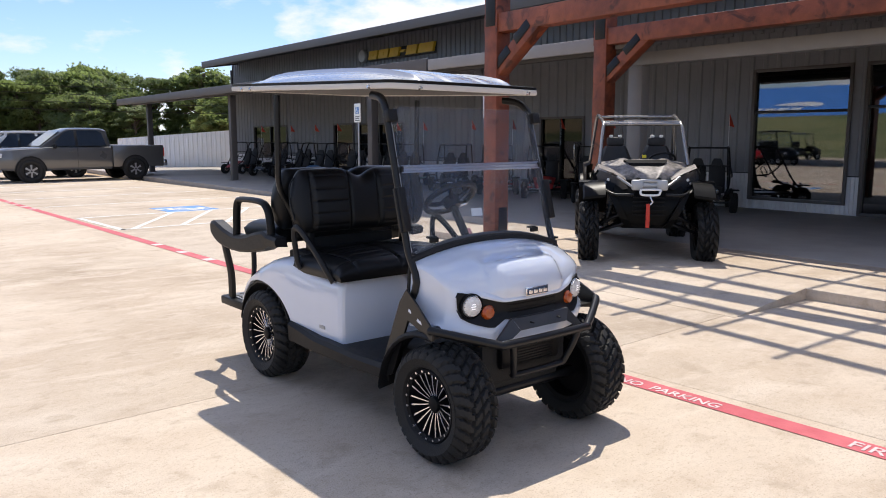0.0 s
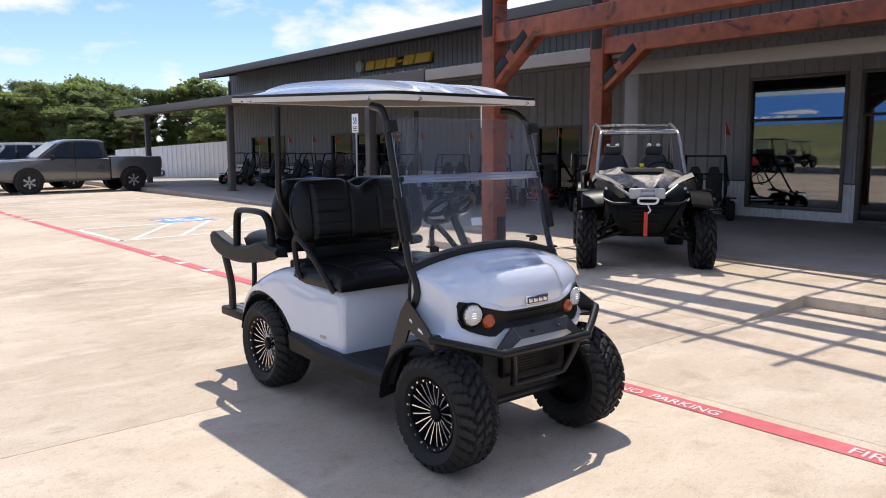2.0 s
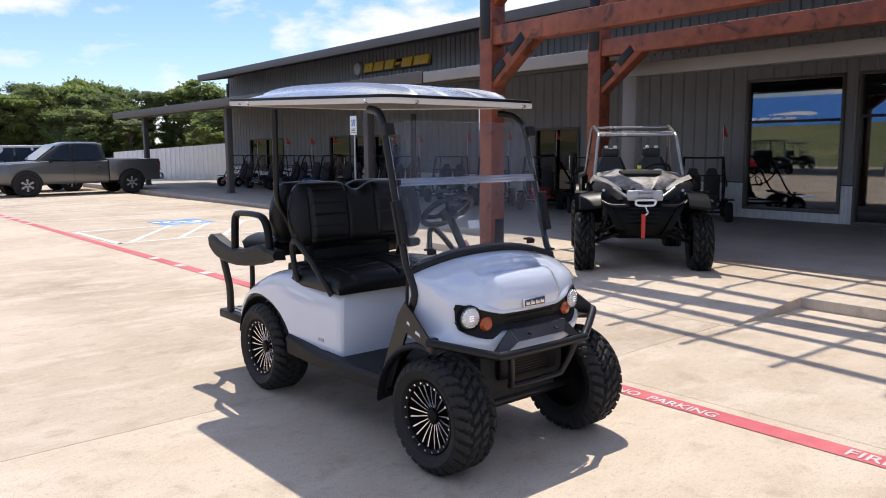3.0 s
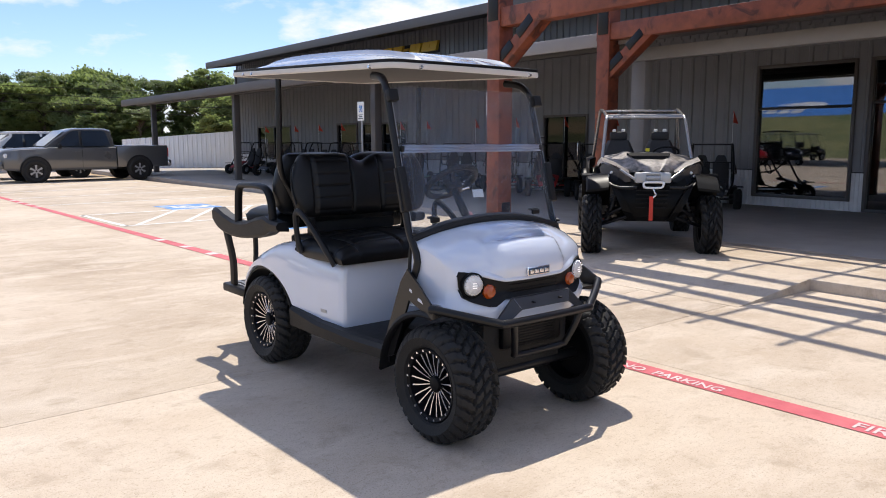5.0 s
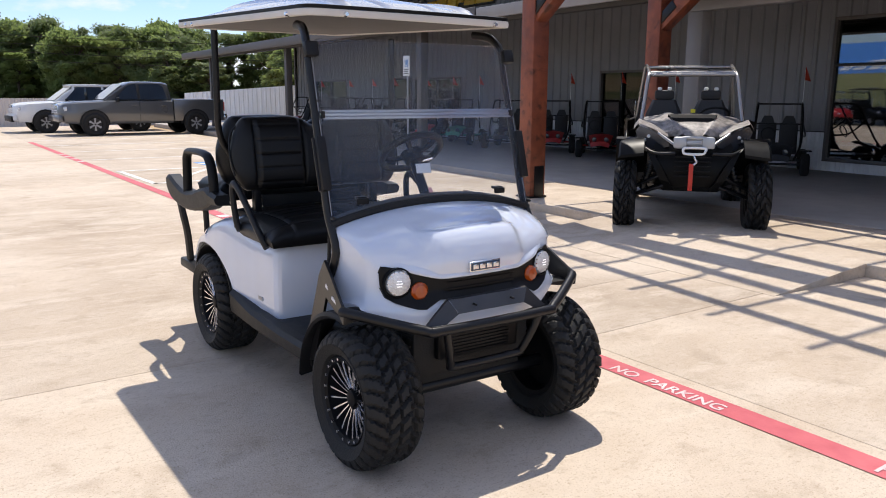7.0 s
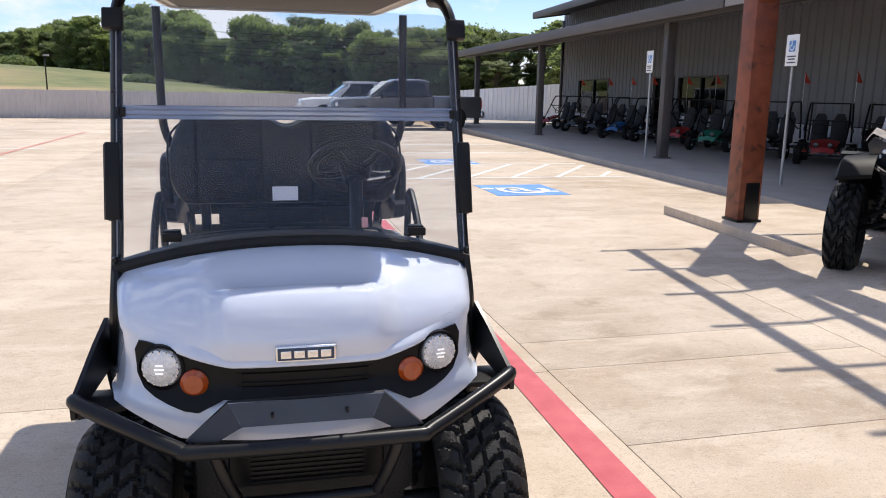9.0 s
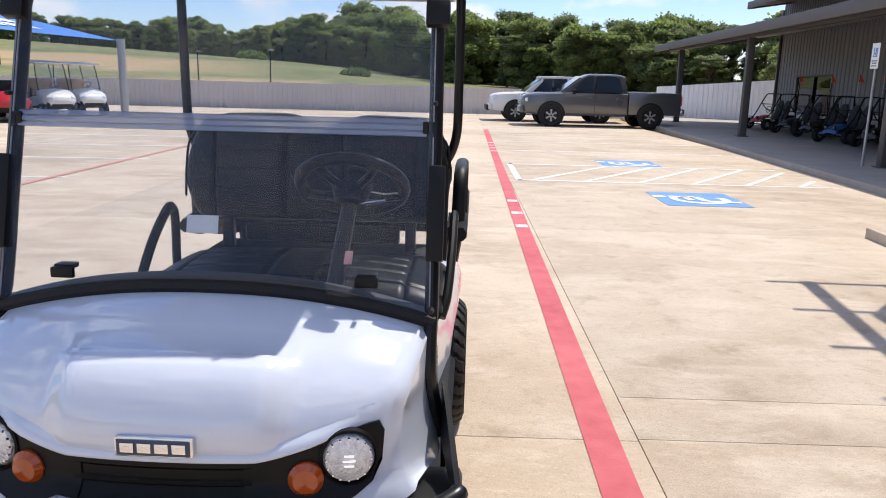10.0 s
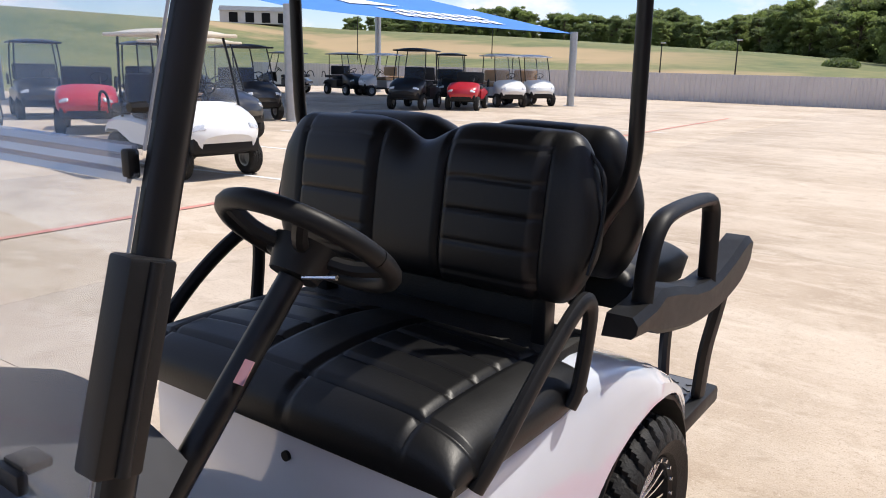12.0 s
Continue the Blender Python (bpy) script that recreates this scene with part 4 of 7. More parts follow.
        box(bm, (sx * 0.486, pil(1.393)[0] + 0.006, 1.393), (0.014, 0.014, 0.030), bevel=0.003)
        part("hinge", bm, PLASTIC, cart)
        bm = B()
        y = pil(1.045)[0]
        box(bm, (sx * 0.36, y + 0.004, 1.040), (0.055, 0.014, 0.026), bevel=0.004)
        box(bm, (sx * 0.36, y + 0.024, 1.052), (0.045, 0.035, 0.012), bevel=0.003)
        part("windshield_clip", bm, PLASTIC, cart)
        for z in (0.985, 1.45):
            bm = B()
            y, x = pil(z)
            rod(bm, (sx * x, y - 0.002, z), (sx * x, y - 0.020, z), 0.009 if z < 1 else 0.006, 0.006 if z < 1 else 0.005, 8)
            part("bolt", bm, STEEL_BLACK, cart)
    def ws(z0, z1, arch, hang):
        """One flat sheet following the pillars' lean."""
        bm = B()
        k = math.sqrt(1 + 0.268 ** 2)
        m = Matrix.Translation((0, pil(0.0)[0] + 0.010 - hang, 0)) @ Euler((math.atan2(1, 0.268), 0, 0)).to_matrix().to_4x4()
        low_edge = [((pil(z0)[1] - 0.004) * s, (z0 - (0.078 * abs(s) ** 2.2 if arch else 0)) * k) for s in (-1 + i / 12 for i in range(25))]
        w1 = pil(z1)[1] - 0.004
        top = [(w1 - 0.004, (z1 - 0.03) * k), (w1 - 0.02, (z1 - 0.006) * k), (w1 - 0.05, z1 * k), (-w1 + 0.05, z1 * k), (-w1 + 0.02, (z1 - 0.006) * k), (-w1 + 0.004, (z1 - 0.03) * k)] if not arch else [(w1, z1 * k), (-w1, z1 * k)]
        plate(bm, low_edge + top, 0.005, m)
        return bm
    low = part("lower_windshield", ws(1.030, 1.384, True, 0), WINDSHIELD, cart, "tinted acrylic lower windshield", 5)
    up = part("upper_windshield", ws(1.402, 1.70, False, 0.004), WINDSHIELD, cart, "tinted acrylic fold-down upper windshield", 5)
    bm = B()
    loft(bm, [[(x, pil(1.393)[0] + 0.008 + dy + dz * 0.27, 1.393 + dz) for dy, dz in ((0, -0.02), (-0.005, -0.018), (-0.005, -0.010), (0, -0.007), (-0.006, -0.004), (-0.006, 0.004), (0, 0.007), (-0.005, 0.010), (-0.005, 0.018), (0, 0.02), (0.006, 0.0))] for x in (-0.488, 0.488)], close=True)
    part("windshield_rail", bm, ACRYLIC_RAIL, cart, "clear ribbed plastic hinge strip")
    bm = B()
    y = pil(1.165)[0]
    box(bm, (0, 0, 0), (0.075, 0.002, 0.042), m=Matrix.Translation((-0.035, pil(1.155)[0] + 0.016, 1.158)) @ pose(0, 0, 0, -15))
    part("paper_tag", bm, SIGN_WHITE, cart, "white paper tag behind the windshield")
    for sx in (-1, 1):
        for z0, z1, own in ((0.965, 1.372, low), (1.407, 1.665, up)):
            bm = B()
            (ya, xa), (yb, xb) = pil(z0), pil(z1)
            rod(bm, (sx * (xa - 0.004), ya + 0.007, z0), (sx * (xb - 0.004), yb + 0.007, z1), 0.002, 0.002, 6)
            part("polished_edge", bm, ACRYLIC_DIM, own)
    # roof
    bm = B()
    rows = []
    for i in range(29):
        v = i / 28
        y = -0.60 + 1.82 * v
        row = []
        for j in range(65):
            s = -1 + 2 * j / 64
            a = abs(s)
            w = ROOF_W * (1 - 0.05 * abs(2 * v - 1) ** 6)
            dome = (1 - a ** 2.6) * (1 - abs(2 * v - 1) ** 3.2)
            z = 1.811 + ROOF_TILT * (y + 0.60) + 0.105 * dome ** 0.8 + 0.020 * math.exp(-((a - 0.62) / 0.035) ** 2) * min(1, 5 * dome) - 0.016 * math.exp(-((a - 0.25) / 0.03) ** 2) * min(1, 4 * dome)
            row.append((ROOF_X + w * s, y - bow(s, y), z))
        rows.append(row)
    loft(bm, rows)
    rf = part("roof", bm, ROOF_PLASTIC, cart, "pale moulded plastic roof", 50)
    bm = B()
    def rim_loft(prof):
        """A profile swept round the roof's rounded, slightly bowed outline."""
        bm = B()
        loops = []
        for d, z in prof:
            loop = []
            for cx, cy, a0 in ((ROOF_W - 0.06, -0.60 + 0.06, -90), (ROOF_W - 0.06, 1.22 - 0.06, 0), (-ROOF_W + 0.06, 1.22 - 0.06, 90), (-ROOF_W + 0.06, -0.60 + 0.06, 180)):
                ring = [(cx + (0.06 + d) * math.cos(radians(a0 + 18 * k)), cy + (0.06 + d) * math.sin(radians(a0 + 18 * k))) for k in range(6)]
                if a0 == 180:
                    ring += [((-1 + k / 8) * (ROOF_W - 0.06), -0.60 - d) for k in range(1, 16)]
                loop += [(ROOF_X + px, py - bow(px / ROOF_W, py), z + ROOF_TILT * (py + 0.60)) for px, py in ring]
            loops.append(loop)
        loft(bm, loops, close=True, caps=False)
        return bm
    bm = rim_loft([(0.0, 1.813), (0.008, 1.810), (0.010, 1.797), (0.007, 1.784), (-0.008, 1.782), (-0.012, 1.792), (-0.05, 1.798)])
    part("roof_trim", bm, TRIM_ALU, rf, "cream roof edge trim")
    # dark loop painted for the dark reflection along the roof's side edge
    part("roof_reflection_band", rim_loft([(-0.002, 1.811), (0.006, 1.812), (0.007, 1.826), (-0.012, 1.829)]), BEZEL, rf, "dark band above the roof trim, in place of a dark reflection")
    # underside sheet, its dark colour carrying the shade below the roof
    bm = B()
    box(bm, (ROOF_X, 0.31, 1.793 + ROOF_TILT * 0.91), (0.94, 1.72, 0.012), m=Matrix.Translation((0, 0.31, 1.81)) @ pose(0, 0, 0, math.degrees(math.atan(ROOF_TILT))) @ Matrix.Translation((0, -0.31, -1.81)))
    part("shaded_roof_lining", bm, mat("shaded_roof_lining", (0.07, 0.068, 0.066), 0.7), rf)
    for x, y in ((ROOF_X - ROOF_W - 0.013, -0.42), (ROOF_X - ROOF_W - 0.013, 0.9), (ROOF_X - ROOF_W - 0.013, 1.02), (ROOF_X + ROOF_W + 0.013, -0.42), (-0.38, -0.625), (0.38, -0.625)):
        bm = B()
        d = Vector((1 if abs(x) > 0.45 and x > 0 else -1 if abs(x) > 0.45 else 0, 0 if abs(x) > 0.45 else -1, 0))
        at = Vector((x, y, 1.793 + ROOF_TILT * (y + 0.60)))
        rod(bm, at - d * 0.012, at + d * 0.006, 0.012, 0.008, 10)
        part("bolt", bm, CHROME, rf)
    # rear struts
    for sx in (-1, 1):
        bm = B()
        tube(bm, [(sx * 0.39, 0.635, 0.92), (sx * 0.41, 0.635, 1.04), (sx * 0.455, 0.632, 1.14), (sx * 0.505, 0.618, 1.22), (sx * 0.528, 0.605, 1.30), (sx * 0.532, 0.595, 1.42), (sx * 0.532, 0.585, 1.80)], 0.018, 10, 5)
        part("rear_strut", bm, STEEL_BLACK, cart, "black steel roof strut")
    # floor and rocker
    bm = B()
    box(bm, (0, -0.27, 0.345), (1.02, 0.72, 0.05), bevel=0.015)
    part("floor_mat", bm, PLASTIC, cart, "black ribbed floor")
    for sx in (-1, 1):
        bm = B()
        loft(bm, [[(sx * 0.50, y, z0), (sx * 0.545, y, z0 + 0.01), (sx * 0.55, y, z1 - 0.02), (sx * 0.53, y, z1), (sx * 0.48, y, z1)] for y, z0, z1 in ((-0.56, 0.30, 0.385), (-0.2, 0.29, 0.375), (0.2, 0.29, 0.385), (0.5, 0.30, 0.43))], close=True)
        part("rocker_panel", bm, PLASTIC, cart, "black plastic rocker panel")
    # rear body with arches
    bm = B()
    prof = [(0.0, 0.445, 0.733), (0.012, 0.462, 0.738), (0.04, 0.473, 0.740), (0.12, 0.48, 0.742), (0.25, 0.49, 0.755), (0.36, 0.505, 0.780), (0.46, 0.52, 0.815), (0.54, 0.535, 0.82), (0.64, 0.55, 0.805), (0.74, 0.56, 0.775), (0.84, 0.565, 0.735), (0.94, 0.562, 0.685), (1.02, 0.555, 0.63), (1.10, 0.545, 0.56), (1.17, 0.53, 0.48)]
    fine = []
    for a, b in zip(prof, prof[1:]):
        for k in range(4):
            fine.append(tuple(a[i] + (b[i] - a[i]) * k / 4 for i in range(3)))
    fine.append(prof[-1])
    rows = []
    for y, w, zt in fine:
        d = 0.36 ** 2 - (y - 0.83) ** 2
        zb = 0.365 if d <= 0 else max(0.365, 0.275 + math.sqrt(d))
        zb = min(zb, zt - 0.03)
        half = [(w - 0.05, zb), (w, zb + 0.004), (w, zb + (zt - zb) * 0.5), (w - 0.004, zt - 0.05), (w - 0.016, zt - 0.02), (w - 0.05, zt - 0.003), (w - 0.12, zt + 0.004), (0.0, zt + 0.004)]
        rows.append([(-x, y, z) for x, z in half] + [(x, y, z) for x, z in half[::-1][1:]])
    vs = loft(bm, rows)
    bm.faces.new(vs[0])
    body = part("rear_body", bm, BODY_WHITE, cart, "glossy white rear body", 50)
    for sx in (-1, 1):
        bm = B()
        pts = [(0.83 + 0.357 * math.cos(a), 0.275 + 0.357 * math.sin(a)) for a in (radians(10 + 16 * i) for i in range(10))]
        loft(bm, [[(sx * 0.40, y, z), (sx * 0.541, y, z), (sx * 0.541, y, z - 0.014), (sx * 0.40, y, z - 0.012)] for y, z in pts], close=True)
        part("arch_liner", bm, PLASTIC, cart)
        bm = B()
        box(bm, (sx * 0.485, 0.20, 0.44), (0.006, 0.07, 0.02))
        part("side_badge", bm, GALV, cart)
    bm = B()
    box(bm, (0.41, -0.004, 0.625), (0.09, 0.012, 0.085), bevel=0.006)
    part("socket_cover", bm, PLASTIC, cart, "black square cover on the seat base")
    bm = B()
    rod(bm, (0.03, -0.008, 0.655), (0.03, 0.01, 0.655), 0.012)
    part("key_lock", bm, PLASTIC, cart)
    # seats
    def pad(bm, x0, x1, y0, y1, z0, z1, r, m=Matrix(), crown=0.02, seams=0, nx=28, ny=18):
        """A stuffed cushion with rolled edges, pressed seams across its middle fields."""
        rows = []
        for j in range(ny + 1):
            v = -1 + 2 * j / ny
            row = []
            for i in range(nx + 1):
                u = -1 + 2 * i / nx
                k = (1 - abs(u) ** 8) ** 0.5 * (1 - abs(v) ** 7) ** 0.5
                x, y = (x0 + x1) / 2 + u * (x1 - x0) / 2, (y0 + y1) / 2 + v * (y1 - y0) / 2
                z = z1 - r + r * k + crown * (1 - u * u) * (1 - v * v)
                if seams and abs(abs(u) - 0.45) < 0.30:
                    z -= 0.007 * abs(math.cos((v + 0.1) * seams * math.pi)) ** 40
                if seams and abs(abs(abs(u) - 0.45) - 0.30) < 0.02:
                    z -= 0.010
                if seams and abs(v + 0.74) < 0.016:
                    z -= 0.007
                row.append(m @ Vector((x, y, z)))
            rows.append(row)
        vs = loft(bm, rows)
        ring = vs[0] + [r_[-1] for r_ in vs[1:]] + vs[-1][::-1][1:] + [r_[0] for r_ in vs[::-1][1:-1]]
        low_ = [bm.verts.new(p.co) for p in ring]
        for lv, p in zip(low_, ring):
            q = m.inverted() @ p.co
            cxx, cyy = (x0 + x1) / 2, (y0 + y1) / 2
            q = Vector((cxx + (q.x - cxx) * 0.97, cyy + (q.y - cyy) * 0.96, z0))
            lv.co = m @ q
        for a in range(len(ring)):
            b = (a + 1) % len(ring)
            bm.faces.new((ring[a], ring[b], low_[b], low_[a]))
        bm.faces.new(low_[::-1])
    bm = B()
    pad(bm, -0.515, 0.515, -0.06, 0.52, 0.742, 0.850, 0.075, seams=3.2, crown=0.035, nx=96, ny=96)
    part("front_cushion", bm, VINYL, cart, "black vinyl front bench cushion with pleats", 60)
    bm = B()
    pad(bm, -0.47, 0.47, 0.80, 1.24, 0.87, 1.0, 0.06, seams=3.2, nx=40, ny=24)
    part("rear_cushion", bm, VINYL, cart, "black vinyl rear bench cushion", 60)

    def back(y, tilt, front, fat=1.0):
        """Seat back with two humps: front and rear skins joined by a rolled rim."""
        bm = B()
        W, z0, z1 = 0.51, 0.965, 1.362
        def outline_top(u):
            return z1 - 0.055 * math.exp(-(u / 0.17) ** 2) - 0.01 * abs(u) ** 2 - 0.20 * max(0, (abs(u) - 0.78) / 0.22) ** 2.6
        def outline_bot(u):
            return z0 + 0.14 * max(0, (abs(u) - 0.82) / 0.18) ** 2.4
        NX, NZ = 96, 72
        skins = []
        for face in (-1, 1):
            rows = []
            for j in range(NZ + 1):
                v = -1 + 2 * j / NZ
                row = []
                for i in range(NX + 1):
                    u = -1 + 2 * i / NX
                    zt, zb = outline_top(u), outline_bot(u)
                    z = (zt + zb) / 2 + v * (zt - zb) / 2
                    k = max(0.0, 1 - abs(u) ** 6) ** 0.5 * max(0.0, 1 - abs(v) ** 4) ** 0.5
                    dpt = 0.064 * fat * k + 0.012 * k * (1 if abs(abs(u) - 0.48) < 0.27 else 0.2)
                    if face == front:
                        if abs(abs(u) - 0.48) < 0.25 and abs(v) < 0.85:
                            dpt -= 0.005 * abs(math.cos(v * 2.6 * math.pi)) ** 40
                        if abs(abs(abs(u) - 0.48) - 0.265) < 0.018:
                            dpt -= 0.014 * k
                    else:
                        dpt *= 0.8
                    yy = y + face * dpt + (z - 1.16) * tilt
                    row.append((W * u, yy, z))
                rows.append(row)
            skins.append([[bm.verts.new(p) for p in r_] for r_ in rows])
        for vs in skins:
            for a, b in zip(vs, vs[1:]):
                for j in range(NX):
                    bm.faces.new((a[j], a[j + 1], b[j + 1], b[j]))
        bmesh.ops.remove_doubles(bm, verts=bm.verts, dist=0.0006)
        return bm
    part("front_backrest", back(0.51, 0.14, -1, 1.1), VINYL, cart, "black vinyl front seat back with pleats", 60)
    part("rear_backrest", back(0.735, -0.08, 1, 1.45), VINYL, cart, "black vinyl rear seat back", 60)
    for sx in (-1, 1):
        bm = B()
        tube(bm, [(sx * 0.500, 0.46, 1.05), (sx * 0.508, 0.50, 1.16), (sx * 0.497, 0.52, 1.26), (sx * 0.45, 0.53, 1.315)], 0.005, 6)
        part("piping", bm, VINYL, cart)
    # frame between the seat backs
    bm = B()
    box(bm, (0, 0.60, 0.89), (0.62, 0.04, 0.07), bevel=0.01)
    part("seat_support", bm, RUBBER, cart)
    bm = B()
    box(bm, (0, 0.57, 0.815), (0.86, 0.22, 0.06), bevel=0.015)
    part("seat_tray", bm, RUBBER, cart)
    for sx in (-1, 1):
        bm = B()
        box(bm, (sx * 0.36, 0.53, 0.93), (0.04, 0.05, 0.2), bevel=0.006)
        part("bracket", bm, STEEL_BLACK, cart)
        # hip rail: a loop beside the front cushion
        bm = B()
        tube(bm, [(sx * 0.508, 0.02, 0.735), (sx * 0.525, 0.07, 0.80), (sx * 0.533, 0.20, 0.915), (sx * 0.534, 0.33, 1.0), (sx * 0.534, 0.39, 1.015), (sx * 0.532, 0.42, 0.97), (sx * 0.525, 0.40, 0.82), (sx * 0.515, 0.38, 0.77)], 0.021, 10, 5, flat=0.75)
        part("hip_rail", bm, PLASTIC, cart, "black moulded hip rail")
        # rear armrest with grab handle and leg to the step
        bm = B()
        sec = []
        for y, z0, z1 in ((0.58, 0.875, 0.935), (0.70, 0.865, 0.945), (0.76, 0.84, 0.965), (0.88, 0.815, 0.945), (1.00, 0.795, 0.915), (1.12, 0.785, 0.90), (1.24, 0.785, 0.905), (1.36, 0.795, 0.93), (1.46, 0.815, 0.96), (1.51, 0.84, 0.972), (1.55, 0.87, 0.965)):
            sec.append([(sx * 0.49, y, z0), (sx * 0.565, y, z0 + 0.006), (sx * 0.577, y, z0 + 0.02), (sx * 0.58, y, z1 - 0.02), (sx * 0.565, y, z1), (sx * 0.50, y, z1)])
        loft(bm, sec, close=True)
        arm = part("rear_armrest", bm, PLASTIC, cart, "black moulded rear armrest")
        bm = B()
        tube(bm, [(sx * 0.54, 0.695, 0.91), (sx * 0.543, 0.70, 1.03), (sx * 0.545, 0.735, 1.11), (sx * 0.547, 0.82, 1.145), (sx * 0.547, 1.08, 1.145), (sx * 0.547, 1.145, 1.125), (sx * 0.547, 1.17, 1.065), (sx * 0.547, 1.185, 0.88)], 0.019, 12, 5, flat=1.45)
        part("grab_handle", bm, PLASTIC, arm)
        bm = B()
        tube(bm, [(sx * 0.54, 1.43, 0.87), (sx * 0.53, 1.39, 0.74), (sx * 0.51, 1.38, 0.60), (sx * 0.49, 1.42, 0.43)], 0.036, 8, 5, flat=0.6)
        part("step_leg", bm, PLASTIC, cart)
        bm = B()
        tube(bm, [(sx * 0.48, 1.08, 0.84), (sx * 0.47, 1.10, 0.68), (sx * 0.46, 1.16, 0.50), (sx * 0.45, 1.24, 0.43)], 0.018, 8, 4)
        part("step_strut", bm, STEEL_BLACK, cart)
    bm = B()
    box(bm, (0, 1.35, 0.392), (1.04, 0.42, 0.062), bevel=0.014)
    step = part("foot_step", bm, PLASTIC, cart, "rear step with tread plate")
    bm = B()
    box(bm, (0, 1.35, 0.425), (0.96, 0.35, 0.008))
    for i in range(17):
        for j in range(6):
            box(bm, (-0.448 + 0.056 * i, 1.225 + 0.05 * j, 0.431), (0.034, 0.009, 0.006), rz=40 if (i + j) % 2 else -40)
    part("tread_plate", bm, mat("tread_grey", (0.16, 0.16, 0.165), 0.45, metal=0.5), step)
    # steering
    bm = B()
    rod(bm, (0.205, -0.44, 0.78), (0.232, -0.16, 1.13), 0.026, 0.024, 12)
    part("steering_column", bm, STEEL_BLACK, cart)
    sw = Matrix.Translation((0.235, -0.12, 1.185)) @ pose(0, 0, 0, -37, 0, 0)
    bm = B()
    pts = [sw @ Vector((0.158 * math.cos(a), 0.158 * math.sin(a), 0)) for a in (2 * math.pi * i / 40 for i in range(41))]
    tube(bm, pts, 0.0185, 10, 1, smooth=False)
    wheel_ = part("steering_wheel", bm, PLASTIC, cart, "black four-spoke steering wheel")
    bm = B()
    rod(bm, sw @ Vector((0, 0, -0.065)), sw @ Vector((0, 0, -0.005)), 0.045, 0.062, 16)
    part("hub", bm, PLASTIC, wheel_)
    for a in (20, 160, 235, 305):
        bm = B()
        d = Vector((math.cos(radians(a)), math.sin(radians(a)), 0))
        tube(bm, [sw @ (d * 0.05 + Vector((0, 0, -0.02))), sw @ (d * 0.10 + Vector((0, 0, -0.018))), sw @ (d * 0.155)], 0.014, 8, 3)
        part("spoke", bm, PLASTIC, wheel_)
    bm = B()
    rod(bm, (0.27, -0.17, 1.14), (0.34, -0.16, 1.15), 0.004, 0.005, 8)
    part("stalk", bm, CHROME, cart)
    bm = B()
    box(bm, (0, 0, 0), (0.026, 0.002, 0.042), m=Matrix.Translation((0.248, -0.285, 1.0)) @ pose(0, 0, 0, -38))
    part("sticker", bm, mat("sticker", (0.5, 0.25, 0.27), 0.5), cart)
    # guard bar and lower parts
    bm = B()
    tube(bm, [(-0.592, -0.955, 0.66), (-0.562, -0.99, 0.652), (-0.33, -1.13, 0.585), (-0.25, -1.15, 0.578), (0.25, -1.15, 0.578), (0.33, -1.13, 0.585), (0.562, -0.99, 0.652), (0.592, -0.955, 0.66)], 0.021, 10, 5)
    guard = part("guard_bar", bm, STEEL_BLACK, cart, "black tubular brush guard")
    bm = B()
    tube(bm, [(-0.235, -1.145, 0.57), (-0.215, -1.13, 0.50), (-0.185, -1.10, 0.415), (-0.15, -1.09, 0.395), (0.15, -1.09, 0.395), (0.185, -1.10, 0.415), (0.215, -1.13, 0.50), (0.235, -1.145, 0.57)], 0.017, 10, 4)
    part("guard_loop", bm, STEEL_BLACK, guard)
    bm = B()
    o = [(-0.305, 0.588), (-0.200, 0.683), (0.200, 0.683), (0.305, 0.588), (0.225, 0.592), (0.166, 0.626), (-0.166, 0.626), (-0.225, 0.592)]
    f = [bm.verts.new((x, fy(x, 0.66) - 0.05 - (0.65 - z) * 0.35, z)) for x, z in o]
    k = [bm.verts.new((x, fy(x, 0.66) - 0.038 - (0.65 - z) * 0.35, z + 0.002)) for x, z in o]
    bm.faces.new((f[0], f[1], f[6], f[7]))
    bm.faces.new((f[2], f[3], f[4], f[5]))
    for i in range(8):
        j = (i + 1) % 8
        bm.faces.new((f[i], f[j], k[j], k[i]))
    bumper = part("bumper_plate", bm, mat("bumper_grey", (0.05, 0.05, 0.054), 0.4, metal=0.4), guard, "dark grey bent bumper plate")
    # middle of the plate, its colour lightened for the sky it reflects
    bm = B()
    mid_ = [bm.verts.new((x, fy(x, 0.66) - 0.052 - (0.65 - z) * 0.35, z)) for x, z in ((-0.199, 0.682), (0.199, 0.682), (0.165, 0.627), (-0.165, 0.627))]
    bm.faces.new(mid_)
    bmesh.ops.solidify(bm, geom=list(bm.faces), thickness=0.004)
    part("plate_face", bm, mat("bumper_sky_sheen", (0.17, 0.175, 0.185), 0.35, metal=0.6, var=0.1), bumper, "satin grey middle of the bumper plate, lightened for reflected sky")
    for x in (-0.09, 0.10):
        bm = B()
        rod(bm, (x, -1.12, 0.655), (x, -1.142, 0.655), 0.005, 0.004, 8)
        part("bolt", bm, STEEL_BLACK, guard)
    bm = B()
    box(bm, (0, -1.02, 0.49), (0.42, 0.05, 0.16), bevel=0.02)
    for i in range(9):
        box(bm, (0, -1.047, 0.43 + 0.014 * i), (0.30, 0.006, 0.006))
    part("lower_grille", bm, BEZEL, cart)
    bm = B()
    box(bm, (0, -0.88, 0.45), (0.62, 0.26, 0.26), bevel=0.05)
    box(bm, (0, -0.67, 0.43), (0.98, 0.17, 0.14), bevel=0.03)
    part("front_tub", bm, RUBBER, cart)
    bm = B()
